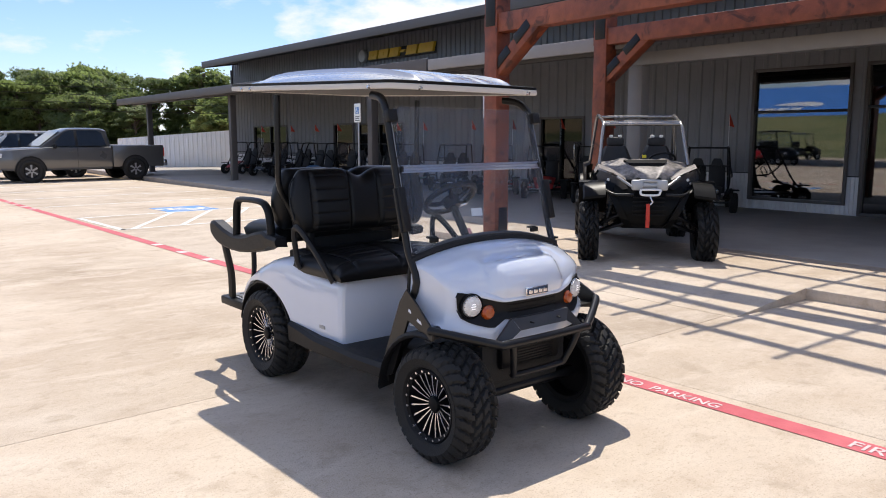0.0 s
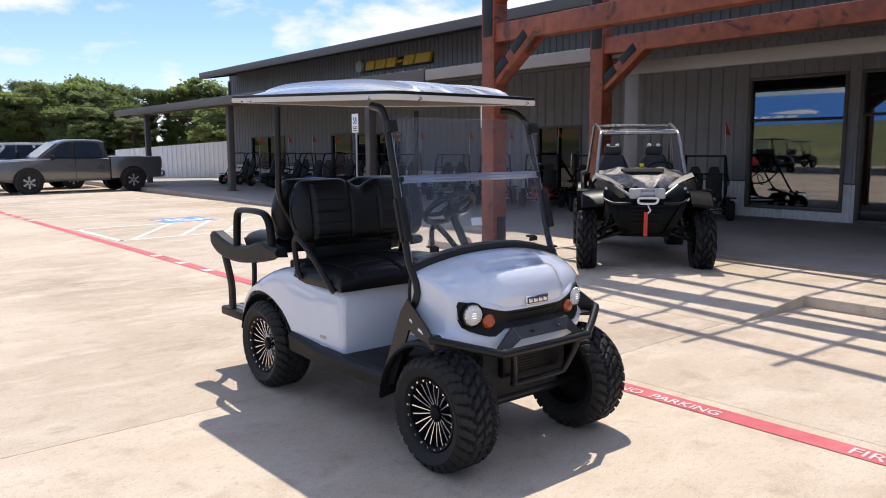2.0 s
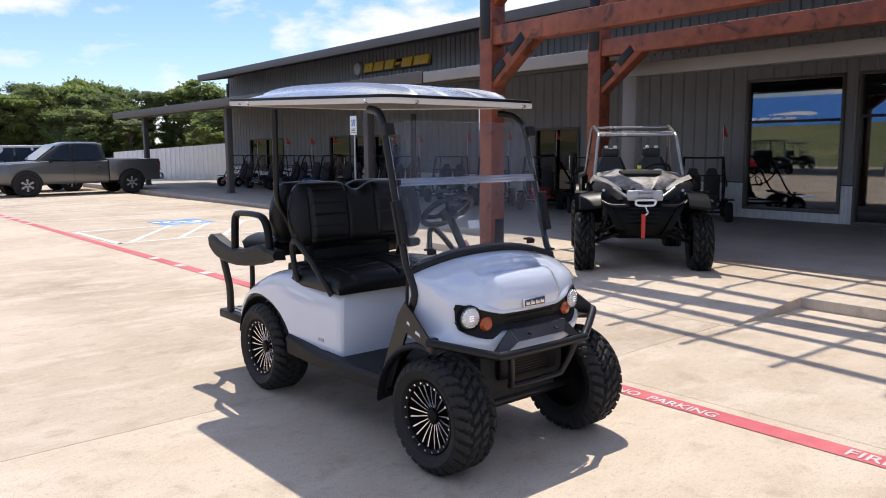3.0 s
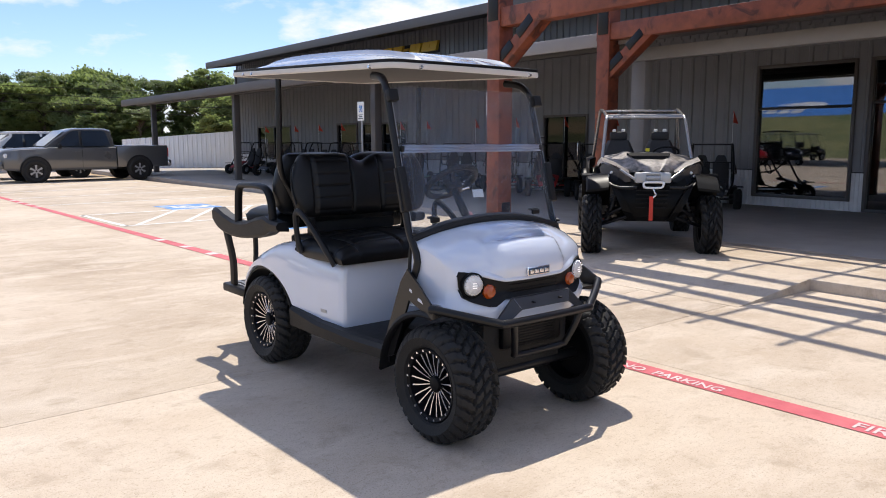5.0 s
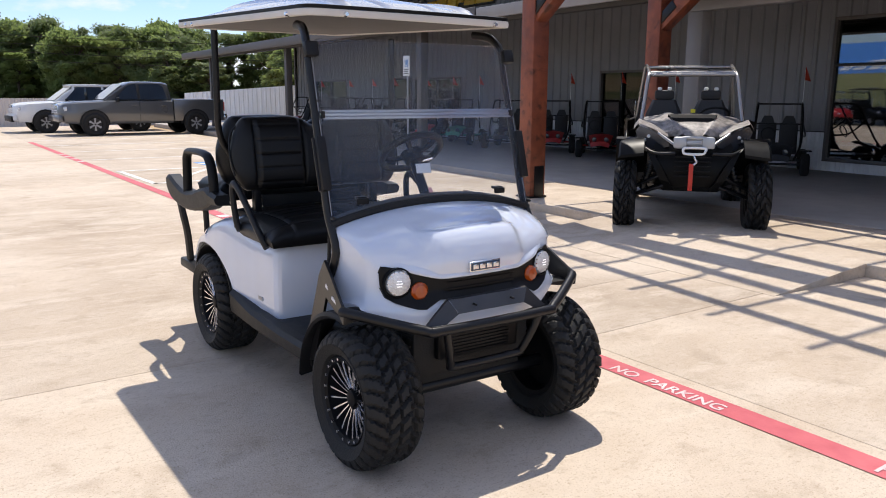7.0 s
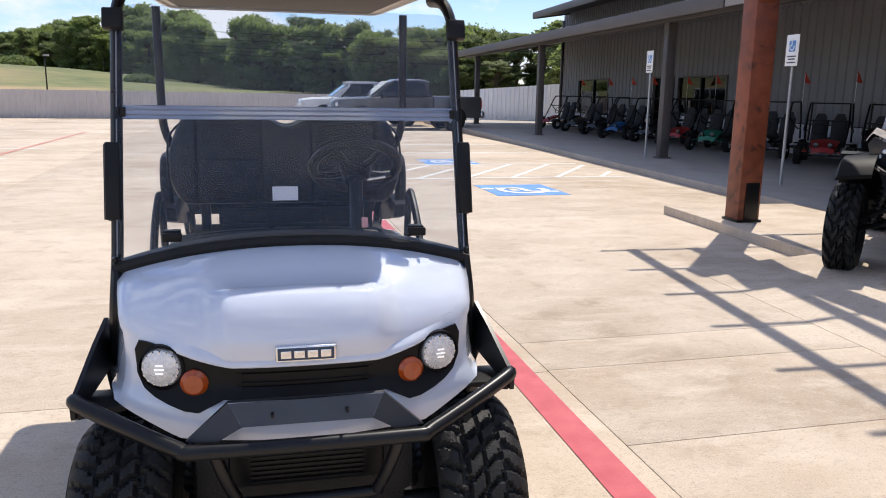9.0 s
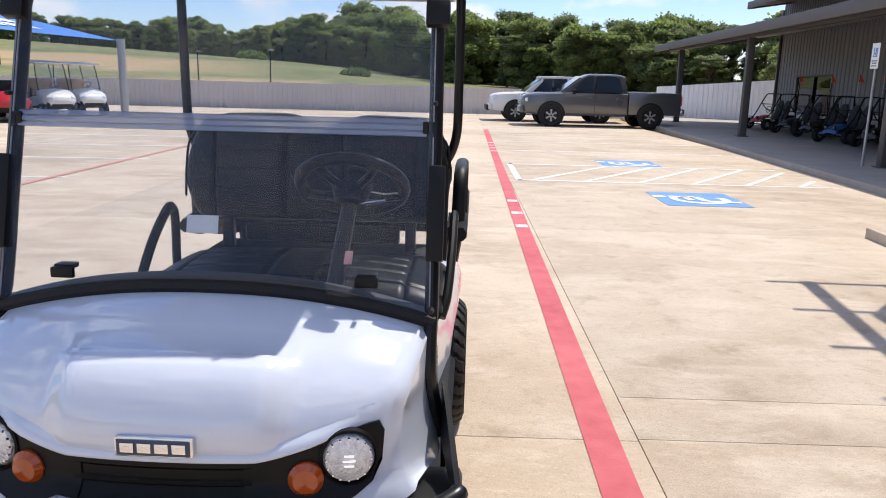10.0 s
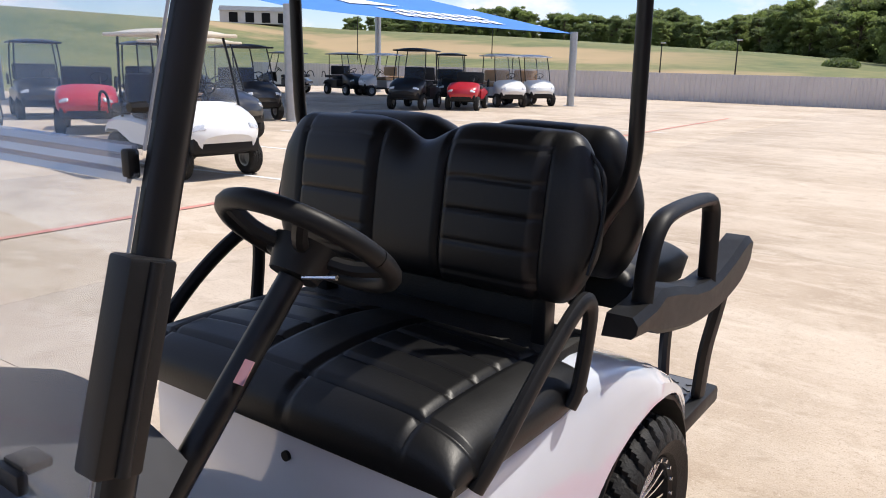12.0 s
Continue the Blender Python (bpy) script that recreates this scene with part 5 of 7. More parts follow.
    box(bm, (0, -0.95, 0.315), (0.56, 0.03, 0.05), bevel=0.008)
    part("skid_plate", bm, RUBBER, cart)
    bm = B()
    for sx in (-1, 1):
        box(bm, (sx * 0.2, 0.05, 0.30), (0.06, 2.0, 0.07), bevel=0.006)
    rod(bm, (-0.42, -0.945, 0.275), (0.42, -0.945, 0.275), 0.03)
    rod(bm, (-0.42, 0.83, 0.275), (0.42, 0.83, 0.275), 0.045)
    part("chassis", bm, STEEL_BLACK, cart)
    for sx in (-1, 1):
        bm = B()
        rod(bm, (sx * 0.30, -0.94, 0.33), (sx * 0.27, -0.95, 0.58), 0.026, 0.026, 10)
        for k in range(6):
            rod(bm, (sx * (0.298 - 0.004 * k), -0.94 - 0.002 * k, 0.38 + 0.03 * k), (sx * (0.297 - 0.004 * k), -0.941 - 0.002 * k, 0.39 + 0.03 * k), 0.04, 0.04, 12)
        part("shock_absorber", bm, STEEL_BLACK, cart)
        cart_wheel(cart, sx * 0.475, -0.92, 0.283, 1)
        cart_wheel(cart, sx * 0.462, 0.83, 0.283, 2)
    return cart


golf_cart()


# ---- off-road buggy with roll cage, at the apron ----
CAMO = mat("camo_panel", (0.02, 0.017, 0.014), 0.55, var=0.3, scale=20, color2=(0.40, 0.355, 0.32))
CAMO_SIDE = mat("camo_side", (0.008, 0.007, 0.006), 0.6, spec=0.12, var=0.3, scale=34, color2=(0.045, 0.038, 0.032))
UTV_BLACK = mat("buggy_black", (0.005, 0.005, 0.005), 0.4, spec=0.12, var=0.2)
UTV_LENS = mat("smoked_lens", (0.02, 0.024, 0.032), 0.12, var=0.2, coat=0.6)
CAGE = mat("cage_paint", (0.34, 0.33, 0.32), 0.25, metal=0.7, var=0.1)
STRAP = mat("red_strap", (0.60, 0.05, 0.03), 0.7)
SEAT_DARK = mat("dark_seat", (0.02, 0.02, 0.022), 0.6, bump=0.1)


def simple_wheel(parent, tyre, rim, x, y, z, steer=0):
    m = pose(x, y, z, 0, 0, (180 if x > 0 else 0) + steer)
    w = share("wheel", rim, parent, m)
    share("tyre", tyre, w, Matrix())
    return w


UTV_TYRE, UTV_RIM = tyre_mesh(0.37, 0.235, 0.19, 16, 0.034, 0.42), rim_mesh(0.19, 0.235)


def side_by_side():
    u = thing("side_by_side", pose(8.69, 6.375, 0.05, 0, 0, -47), "camouflage side-by-side buggy with black cage, winch and knobbly tyres", "off-road vehicle")
    bm = B()
    rows = []
    for y, w, z0, z1 in ((-1.28, 0.26, 0.48, 0.80), (-1.2, 0.34, 0.42, 0.95), (-0.9, 0.40, 0.40, 1.02), (-0.55, 0.55, 0.40, 1.05), (-0.5, 0.66, 0.40, 0.80), (0.55, 0.68, 0.40, 0.82), (0.7, 0.60, 0.42, 1.0), (1.4, 0.58, 0.62, 1.02)):
        rows.append([(-w, y, z0 + 0.06), (-w + 0.06, y, z0), (w - 0.06, y, z0), (w, y, z0 + 0.06), (w, y, z1 - 0.05), (w - 0.05, y, z1), (-w + 0.05, y, z1), (-w, y, z1 - 0.05)])
    loft(bm, rows, close=True)
    part("body_tub", bm, UTV_BLACK, u)
    bm = B()
    rows = []
    for y, w, zc, ze in ((-1.30, 0.26, 1.01, 1.00), (-1.24, 0.37, 1.07, 1.03), (-1.05, 0.50, 1.15, 1.10), (-0.75, 0.57, 1.20, 1.15), (-0.50, 0.59, 1.23, 1.17)):
        rows.append([(w * s, y + 0.16 * abs(s) ** 2, zc + (ze - zc) * abs(s) ** 2 + (0.022 if 0.35 < abs(s) < 0.6 else 0) - (0.05 if abs(s) > 0.95 else 0)) for s in (-1 + i / 10 for i in range(21))])
    loft(bm, rows)
    part("hood", bm, CAMO, u, "tan and grey camouflage hood", 25)
    bm = B()
    loft(bm, [[(w * s, y, z + 0.02 * (1 - abs(s))) for s in (-1, -0.8, 0.8, 1)] for y, w, z in ((-1.02, 0.20, 1.155), (-1.0, 0.22, 1.19), (-0.82, 0.26, 1.225), (-0.80, 0.26, 1.195))])
    part("hood_vent", bm, UTV_BLACK, u)
    bm = B()
    loft(bm, [[(x, y, z) for x in (-w, -w * 0.7, w * 0.7, w)] for w, y, z in ((0.36, -1.20, 0.98), (0.40, -1.27, 0.90), (0.36, -1.33, 0.78), (0.26, -1.36, 0.62), (0.20, -1.32, 0.48), (0.18, -1.20, 0.42))])
    part("front_fascia", bm, UTV_BLACK, u)
    for sx in (-1, 1):
        bm = B()
        loft(bm, [[(sx * 0.63, y, z0), (sx * 0.70, y, z0 + 0.03), (sx * 0.70, y, z1), (sx * 0.62, y, z1 + 0.03)] for y, z0, z1 in ((-0.55, 0.75, 1.14), (-0.2, 0.50, 1.02), (0.3, 0.50, 1.0), (0.62, 0.70, 1.12), (1.35, 0.85, 1.12))])
        part("side_panel", bm, CAMO_SIDE, u, "dark camouflage side panel")
        bm = B()
        o = [(0.24, 0.90), (0.27, 0.99), (0.42, 1.06), (0.56, 1.11), (0.60, 1.05), (0.56, 0.94), (0.41, 0.86)]
        f = [bm.verts.new((sx * x, -1.30 + 0.55 * (x - 0.26), z)) for x, z in o]
        k = [bm.verts.new((sx * x, -1.18 + 0.45 * (x - 0.26), z)) for x, z in o]
        bm.faces.new(f)
        for i in range(7):
            bm.faces.new((f[i], f[(i + 1) % 7], k[(i + 1) % 7], k[i]))
        hl = part("headlight", bm, UTV_LENS, u, "dark glossy angular headlight")
        for x, z in ((0.46, 1.0), (0.50, 0.96)):
            bm = B()
            lathe(bm, [(0.0, -0.016), (0.015, -0.012), (0.020, 0.0)], 14, pose(sx * x, -1.302 + 0.55 * (x - 0.26), z, 0, 0, 90 + sx * 20))
            part("lamp", bm, LENS, hl)
        # camouflage brow over the lamp, flap ahead of the wheel, grey bumper strut
        bm = B()
        loft(bm, [[(sx * x, -1.285 + 0.55 * (x - 0.26), z + 0.018), (sx * x, -1.22 + 0.5 * (x - 0.26), z + 0.035), (sx * x, -1.02 + 0.3 * (x - 0.26), z + 0.06)] for x, z in ((0.26, 0.985), (0.42, 1.065), (0.57, 1.12), (0.62, 1.05))])
        part("lamp_brow", bm, CAMO, u)
        bm = B()
        loft(bm, [[(sx * x, y + 0.10 * (x - 0.5), z) for x in (0.46, 0.60, 0.74, 0.80)] for y, z in ((-0.98, 0.98), (-1.06, 0.96), (-1.08, 0.90), (-0.95, 0.66), (-0.88, 0.58))])
        part("mud_flap", bm, UTV_BLACK, u)
        bm = B()
        rod(bm, (sx * 0.36, -1.26, 1.035), (sx * 0.17, -1.44, 0.91), 0.019)
        part("bumper_strut", bm, CAGE, u)
        # black bumper leg sweeping from the lamp down to the skid plate
        bm = B()
        loft(bm, [[(sx * (x - w), y, z), (sx * (x - w), y - 0.05, z), (sx * (x + w), y - 0.03, z + 0.02), (sx * (x + w), y + 0.04, z + 0.02)] for x, y, z, w in ((0.54, -1.16, 0.93, 0.02), (0.44, -1.30, 0.84, 0.035), (0.36, -1.38, 0.70, 0.045), (0.28, -1.38, 0.54, 0.05), (0.22, -1.30, 0.44, 0.05))], close=True)
        part("bumper_leg", bm, UTV_BLACK, u)
        bm = B()
        tube(bm, [(sx * 0.56, -1.16, 0.92), (sx * 0.40, -1.37, 0.835), (sx * 0.18, -1.46, 0.84)], 0.019, 10, 5)
        part("bumper_tube", bm, STEEL_BLACK, u)
        # fenders
        for yc, zt in ((-1.15, 0.965), (1.15, 0.98)):
            bm = B()
            pts = [(yc + 0.47 * math.cos(a), 0.40 + (zt - 0.40) * math.sin(a)) for a in (radians(52 + 8 * i) for i in range(11))]
            loft(bm, [[(sx * 0.50, y, z + 0.02), (sx * 0.74, y, z - 0.01), (sx * 0.76, y, z - 0.04), (sx * 0.74, y, z - 0.04), (sx * 0.50, y, z - 0.01)] for y, z in pts], close=True)
            part("fender", bm, UTV_BLACK, u)
            for k_, (za, zb) in enumerate(((0.36, 0.50), (0.44, 0.64))):
                bm = B()
                rod(bm, (sx * 0.22, yc - 0.12, zb), (sx * 0.60, yc, za), 0.02)
                rod(bm, (sx * 0.22, yc + 0.16, zb), (sx * 0.60, yc, za), 0.02)
                part("suspension_arm", bm, STEEL_BLACK, u)
            bm = B()
            rod(bm, (sx * 0.50, yc, 0.42), (sx * 0.36, yc + 0.03, 0.85), 0.035, 0.035, 10)
            for q in range(8):
                rod(bm, (sx * (0.49 - 0.014 * q), yc + 0.003 * q, 0.46 + 0.042 * q), (sx * (0.486 - 0.014 * q), yc + 0.003 * q, 0.475 + 0.042 * q), 0.055, 0.055, 12)
            part("shock_absorber", bm, STEEL_BLACK, u)
            simple_wheel(u, UTV_TYRE, UTV_RIM, sx * 0.68, yc, 0.365)
        # cage
        bm = B()
        tube(bm, [(sx * 0.545, -0.62, 1.15), (sx * 0.50, -0.36, 1.58), (sx * 0.485, -0.27, 1.67), (sx * 0.485, -0.14, 1.70), (sx * 0.51, 0.62, 1.80), (sx * 0.54, 0.78, 1.72), (sx * 0.62, 0.95, 1.05)], 0.023, 10, 5)
        part("cage_side", bm, CAGE, u, "bent steel cage tube")
        bm = B()
        rod(bm, (sx * 0.54, 0.78, 1.7), (sx * 0.60, 1.35, 1.1), 0.022)
        part("cage_brace", bm, CAGE, u)
        # seat
        bm = B()
        box(bm, (sx * 0.28, 0.12, 0.80), (0.44, 0.5, 0.16), bevel=0.05)
        loft(bm, [[(sx * 0.28 + w * s, 0.36 + 0.25 * (z - 0.8) - d, z) for s, d in ((-1, 0.02), (-0.8, 0.06), (0, 0.05), (0.8, 0.06), (1, 0.02), (1, -0.06), (-1, -0.06))] for z, w in ((0.80, 0.20), (1.0, 0.23), (1.2, 0.22), (1.34, 0.16), (1.38, 0.14))], close=True)
        box(bm, (sx * 0.28, 0.52, 1.44), (0.24, 0.08, 0.12), bevel=0.03)
        seat = part("seat", bm, SEAT_DARK, u, "black bucket seat")
        for dx in (-0.06, 0.06):
            bm = B()
            box(bm, (sx * 0.28 + dx, 0.50, 1.515), (0.05, 0.06, 0.04), bevel=0.012)
            part("harness_pad", bm, SIGN_WHITE, seat)
    for y, z, w in ((-0.27, 1.67, 0.485), (-0.15, 1.695, 0.485), (0.70, 1.785, 0.52)):
        bm = B()
        rod(bm, (-w, y, z), (w, y, z), 0.022)
        part("cage_crossbar", bm, CAGE, u)
    bm = B()
    for i in range(5):
        box(bm, (0, -1.375 - 0.012 * abs(i - 2), 0.60 + 0.05 * i), (0.36, 0.02, 0.014))
    part("grille", bm, RIM_BLACK, u)
    bm = B()
    box(bm, (-0.14, -1.40, 0.95), (0.13, 0.12, 0.12), bevel=0.02)
    box(bm, (0.14, -1.40, 0.95), (0.13, 0.12, 0.12), bevel=0.02)
    box(bm, (0, -1.40, 1.0), (0.24, 0.10, 0.03), bevel=0.01)
    rod(bm, (-0.1, -1.40, 0.95), (0.1, -1.40, 0.95), 0.045, 0.045, 14)
    winch = part("winch", bm, GALV, u, "silver winch")
    bm = B()
    tube(bm, [(-0.10, -1.49, 0.90), (-0.11, -1.5, 0.87), (-0.08, -1.5, 0.84), (0.08, -1.5, 0.84), (0.11, -1.5, 0.87), (0.10, -1.49, 0.90), (-0.10, -1.49, 0.90)], 0.013, 8, 4)
    part("fairlead", bm, SIGN_WHITE, winch)
    bm = B()
    tube(bm, [(0, -1.50, 0.84), (0.012, -1.51, 0.79), (0.03, -1.51, 0.76), (0.0, -1.51, 0.73)], 0.011, 8, 4)
    part("hook", bm, CHROME, winch)
    bm = B()
    box(bm, (-0.02, -1.51, 0.60), (0.045, 0.008, 0.28), m=None, bevel=0.002)
    part("strap", bm, STRAP, winch, "red pull strap")
    sw_ = Matrix.Translation((0.28, -0.22, 1.22)) @ pose(0, 0, 0, -30, 0, 0)
    bm = B()
    tube(bm, [sw_ @ Vector((0.16 * math.cos(a), 0.16 * math.sin(a), 0)) for a in (2 * math.pi * i / 24 for i in range(25))], 0.015, 8, 1, smooth=False)
    part("steering_wheel", bm, PLASTIC, u)
    bm = B()
    box(bm, (0, -0.40, 1.10), (1.16, 0.18, 0.16), bevel=0.05)
    part("dashboard", bm, UTV_BLACK, u)
    bm = B()
    box(bm, (0.02, -0.50, 1.26), (0.05, 0.01, 0.04), m=pose(0, 0, 0, 0, 0, 0))
    part("tag", bm, mat("yellow_tag", (0.75, 0.65, 0.03), 0.5), u)
    bm = B()
    rod(bm, (0.16, 1.2, 0.42), (0.16, 1.5, 0.42), 0.07, 0.07, 14)
    part("exhaust", bm, STEEL_BLACK, u)
    return u


side_by_side()

# ---- small go-karts along the shop front ----
KART_TYRE, KART_RIM = tyre_mesh(0.21, 0.16, 0.10, 18, 0.012), rim_mesh(0.10, 0.16, CHROME)


def kart(color, label, x, y, rz, flag=True, scale=0.93):
    paint = mat("kart_paint", color, 0.35, var=0.1)
    k = thing("go_kart", pose(x, y, KERB, 0, 0, rz) @ Matrix.Scale(scale, 4), label, "go-kart", "go-karts along the wall")
    bm = B()
    loft(bm, [[(w * s, y_, z - 0.05 * abs(s) ** 2) for s in (-1, -0.6, 0, 0.6, 1)] for y_, w, z in ((-0.88, 0.20, 0.30), (-0.84, 0.24, 0.40), (-0.6, 0.27, 0.50), (-0.35, 0.30, 0.56))])
    part("nose", bm, paint, k)
    for sx in (-1, 1):
        bm = B()
        tube(bm, [(sx * 0.30, -0.85, 0.32), (sx * 0.40, -0.55, 0.55), (sx * 0.42, -0.30, 0.95), (sx * 0.40, -0.10, 1.28), (sx * 0.40, 0.05, 1.33), (sx * 0.40, 0.45, 1.33), (sx * 0.42, 0.55, 1.25), (sx * 0.45, 0.62, 0.45)], 0.022, 8, 4)
        part("cage_side", bm, STEEL_BLACK, k)
        bm = B()
        tube(bm, [(sx * 0.30, -0.80, 0.30), (sx * 0.50, -0.40, 0.28), (sx * 0.52, 0.45, 0.28), (sx * 0.40, 0.70, 0.32)], 0.024, 8, 4)
        part("side_rail", bm, paint, k)
        bm = B()
        tube(bm, [(sx * 0.42, -0.25, 0.98), (sx * 0.50, 0.1, 0.72), (sx * 0.45, 0.6, 0.70)], 0.018, 8, 4)
        part("side_bar", bm, STEEL_BLACK, k)
        bm = B()
        loft(bm, [[(sx * 0.20 + 0.17 * s, y_ + d, z) for s, d in ((-1, 0), (-0.7, -0.03), (0.7, -0.03), (1, 0), (1, 0.07), (-1, 0.07))] for y_, z in ((0.0, 0.36), (0.18, 0.40), (0.28, 0.55), (0.36, 0.85), (0.39, 0.95))], close=True)
        loft(bm, [[(sx * 0.20 + w * q, y_ + d, z) for q, d in ((-1, 0), (1, 0), (1, 0.06), (-1, 0.06))] for y_, z, w in ((0.39, 0.94, 0.13), (0.41, 1.04, 0.10), (0.42, 1.09, 0.07))], close=True)
        part("seat", bm, SEAT_DARK, k)
        bm = B()
        lathe(bm, [(0.0, -0.02), (0.05, -0.015), (0.06, 0.02), (0.0, 0.05)], 12, pose(sx * 0.14, -0.86, 0.44, 0, 0, 90))
        part("lamp", bm, UTV_LENS, k)
        bm = B()
        box(bm, (sx * 0.50, -0.70, 0.47), (0.20, 0.30, 0.02), bevel=0.008)
        part("mudguard", bm, PLASTIC, k)
        simple_wheel(k, KART_TYRE, KART_RIM, sx * 0.50, -0.70, 0.21)
        simple_wheel(k, KART_TYRE, KART_RIM, sx * 0.50, 0.70, 0.21)
    bm = B()
    rod(bm, (-0.40, 0.0, 1.325), (0.40, 0.0, 1.325), 0.016)
    part("cage_crossbar", bm, STEEL_BLACK, k)
    bm = B()
    rod(bm, (-0.40, 0.48, 1.325), (0.40, 0.48, 1.325), 0.016)
    part("cage_crossbar", bm, STEEL_BLACK, k)
    bm = B()
    rod(bm, (-0.42, -0.3, 0.95), (0.42, -0.3, 0.95), 0.014)
    part("cage_crossbar", bm, STEEL_BLACK, k)
    bm = B()
    box(bm, (0, 0.235, 1.335), (0.72, 0.40, 0.012), bevel=0.004)
    part("roof_panel", bm, STEEL_BLACK, k)
    bm = B()
    tube(bm, [Vector((-0.18, -0.12, 0.75)) + Vector((0.13 * math.cos(a), 0.05 * math.sin(a), 0.12 * math.sin(a))) for a in (2 * math.pi * i / 16 for i in range(17))], 0.012, 6, 1, smooth=False)
    part("steering_wheel", bm, PLASTIC, k)
    bm = B()
    box(bm, (0, 0.62, 0.42), (0.50, 0.30, 0.25), bevel=0.04)
    rod(bm, (-0.48, 0.70, 0.21), (0.48, 0.70, 0.21), 0.02)
    rod(bm, (-0.48, -0.70, 0.21), (0.48, -0.70, 0.21), 0.02)
    box(bm, (0, 0, 0.27), (0.70, 1.2, 0.02))
    part("engine_deck", bm, STEEL_BLACK, k)
    if flag:
        bm = B()
        rod(bm, (0.42, 0.60, 0.6), (0.42, 0.62, 2.0), 0.005, 0.004, 6)
        whip = part("flag_whip", bm, SIGN_WHITE, k)
        bm = B()
        m_ = Matrix.Translation((0.42, 0.62, 1.80)) @ pose(0, 0, 0, 90, 0, 50)
        plate(bm, [(0, 0.26), (0, 0.0), (0.18, -0.03), (0.07, 0.15)], 0.004, m_)
        part("flag", bm, ORANGE_FLAG, whip, "small orange safety flag")
    return k


REDC, GREENC, BLUEC, BLACKC = (0.42, 0.03, 0.03), (0.03, 0.25, 0.16), (0.03, 0.13, 0.36), (0.025, 0.025, 0.028)
k_red = kart(REDC, "red go-kart with black roll cage and two seats", 13.4, 29.6, -70)
k_black = kart(BLACKC, "black go-kart with roll cage and orange flag", 13.5, 27.2, -68)
k_blue = kart(BLUEC, "blue go-kart with black roll cage", 13.3, 23.3, -62)
k_green = kart(GREENC, "green go-kart with black roll cage", 13.6, 18.6, -50)
for src, x, y, rz in ((k_black, 13.5, 25.3, -68), (k_black, 13.6, 21.7, -62), (k_red, 13.6, 20.1, -58), (k_black, 13.8, 16.6, -52), (k_red, 13.9, 14.9, -42),
                      (k_red, 13.9, 13.2, -46), (k_black, 13.9, 11.6, -46)):
    copy_thing(src, pose(x, y, KERB, 0, 0, rz))
copy_thing(k_black, pose(14.0, 8.75, KERB, 0, 0, -55))


# ---- signs on posts ----
def stall_sign(x, y):
    s = thing("sign_post", pose(x, y, KERB, 0, 0, -90), "white accessible-parking sign on a galvanised post", "sign", "parking signs")
    bm = B()
    rod(bm, (0, 0, 0), (0, 0, 2.25), 0.025, 0.025, 10)
    part("post", bm, GALV, s)
    bm = B()
    box(bm, (0, -0.035, 2.04), (0.30, 0.006, 0.46), bevel=0.002)
    p = part("sign_plate", bm, SIGN_WHITE, s)
    bm = B()
    box(bm, (0, -0.040, 2.10), (0.15, 0.005, 0.16))
    part("blue_field", bm, BLUE_PAINT, p)
    bm = B()
    tube(bm, [(0.05 * math.cos(a), -0.044, 2.09 + 0.05 * math.sin(a)) for a in (radians(150 + 15 * i) for i in range(16))], 0.008, 6, 1, smooth=False)
    box(bm, (-0.01, -0.044, 2.14), (0.02, 0.004, 0.08))
    box(bm, (-0.01, -0.044, 2.195), (0.03, 0.004, 0.03))
    part("symbol", bm, SIGN_WHITE, p)
    for z, w in ((1.95, 0.2), (1.91, 0.16), (1.86, 0.2)):
        bm = B()
        box(bm, (0, -0.040, z), (w, 0.005, 0.018))
        part("bar", bm, mat("sign_ink", (0.05, 0.06, 0.08), 0.6), p)
    return s


stall_sign(10.55, 16.35)
stall_sign(10.4, 11.3)


# ---- fences ----
def fence(name, a, b, z0, za, zb, label, sheet=FENCE):
    """A ribbed sheet-metal fence from a to b whose top goes from za to zb."""
    f = thing(name, pose(0, 0, 0), label, "fence", kind="structure")
    a, b = Vector((*a, 0)), Vector((*b, 0))
    n = max(1, round((b - a).length / 2.4))
    d = (b - a) / n
    nrm = Vector((d.y, -d.x, 0)).normalized()
    for i in range(n):
        bm = B()
        row = []
        for j in range(10):
            for q, o in ((0.0, 0), (0.55, 0), (0.65, 0.03), (0.9, 0.03)):
                row.append((a + d * (i + (j + q) / 10) + nrm * o, za + (zb - za) * (i + (j + q) / 10) / n))
        row.append((a + d * (i + 1), za + (zb - za) * (i + 1) / n))
        loft(bm, [[(p.x, p.y, z0) for p, t in row], [(p.x, p.y, t) for p, t in row]])
        part("fence_panel", bm, sheet, f, angle=20)
        bm = B()
        p = a + d * i - nrm * 0.05
        box(bm, (p.x, p.y, (z0 + za + (zb - za) * i / n) / 2), (0.06, 0.06, za + (zb - za) * i / n - z0))
        part("fence_post", bm, GALV, f)
    return f


fence("fence_north", (-38, 36.6), (12, 40.0), -0.05, 1.32, 1.22, "low pale grey ribbed metal fence round the lot")
fence("fence_side", (11.2, 39.4), (17.0, 36.2), -0.05, 1.5, 2.0, "white ribbed metal fence beside the building", FENCE_WHITE)


# ---- pickup trucks ----
ALLOY = mat("cast_alloy", (0.40, 0.40, 0.41), 0.4, metal=0.5, var=0.1)
TRUCK_GLASS = mat("truck_glass", (0.035, 0.042, 0.05), 0.06, var=0.1, coat=0.5)
TRUCK_TYRE, TRUCK_RIM = tyre_mesh(0.40, 0.27, 0.24, 30, 0.010), rim_mesh(0.24, 0.27, RIM_BLACK)
bm = B()
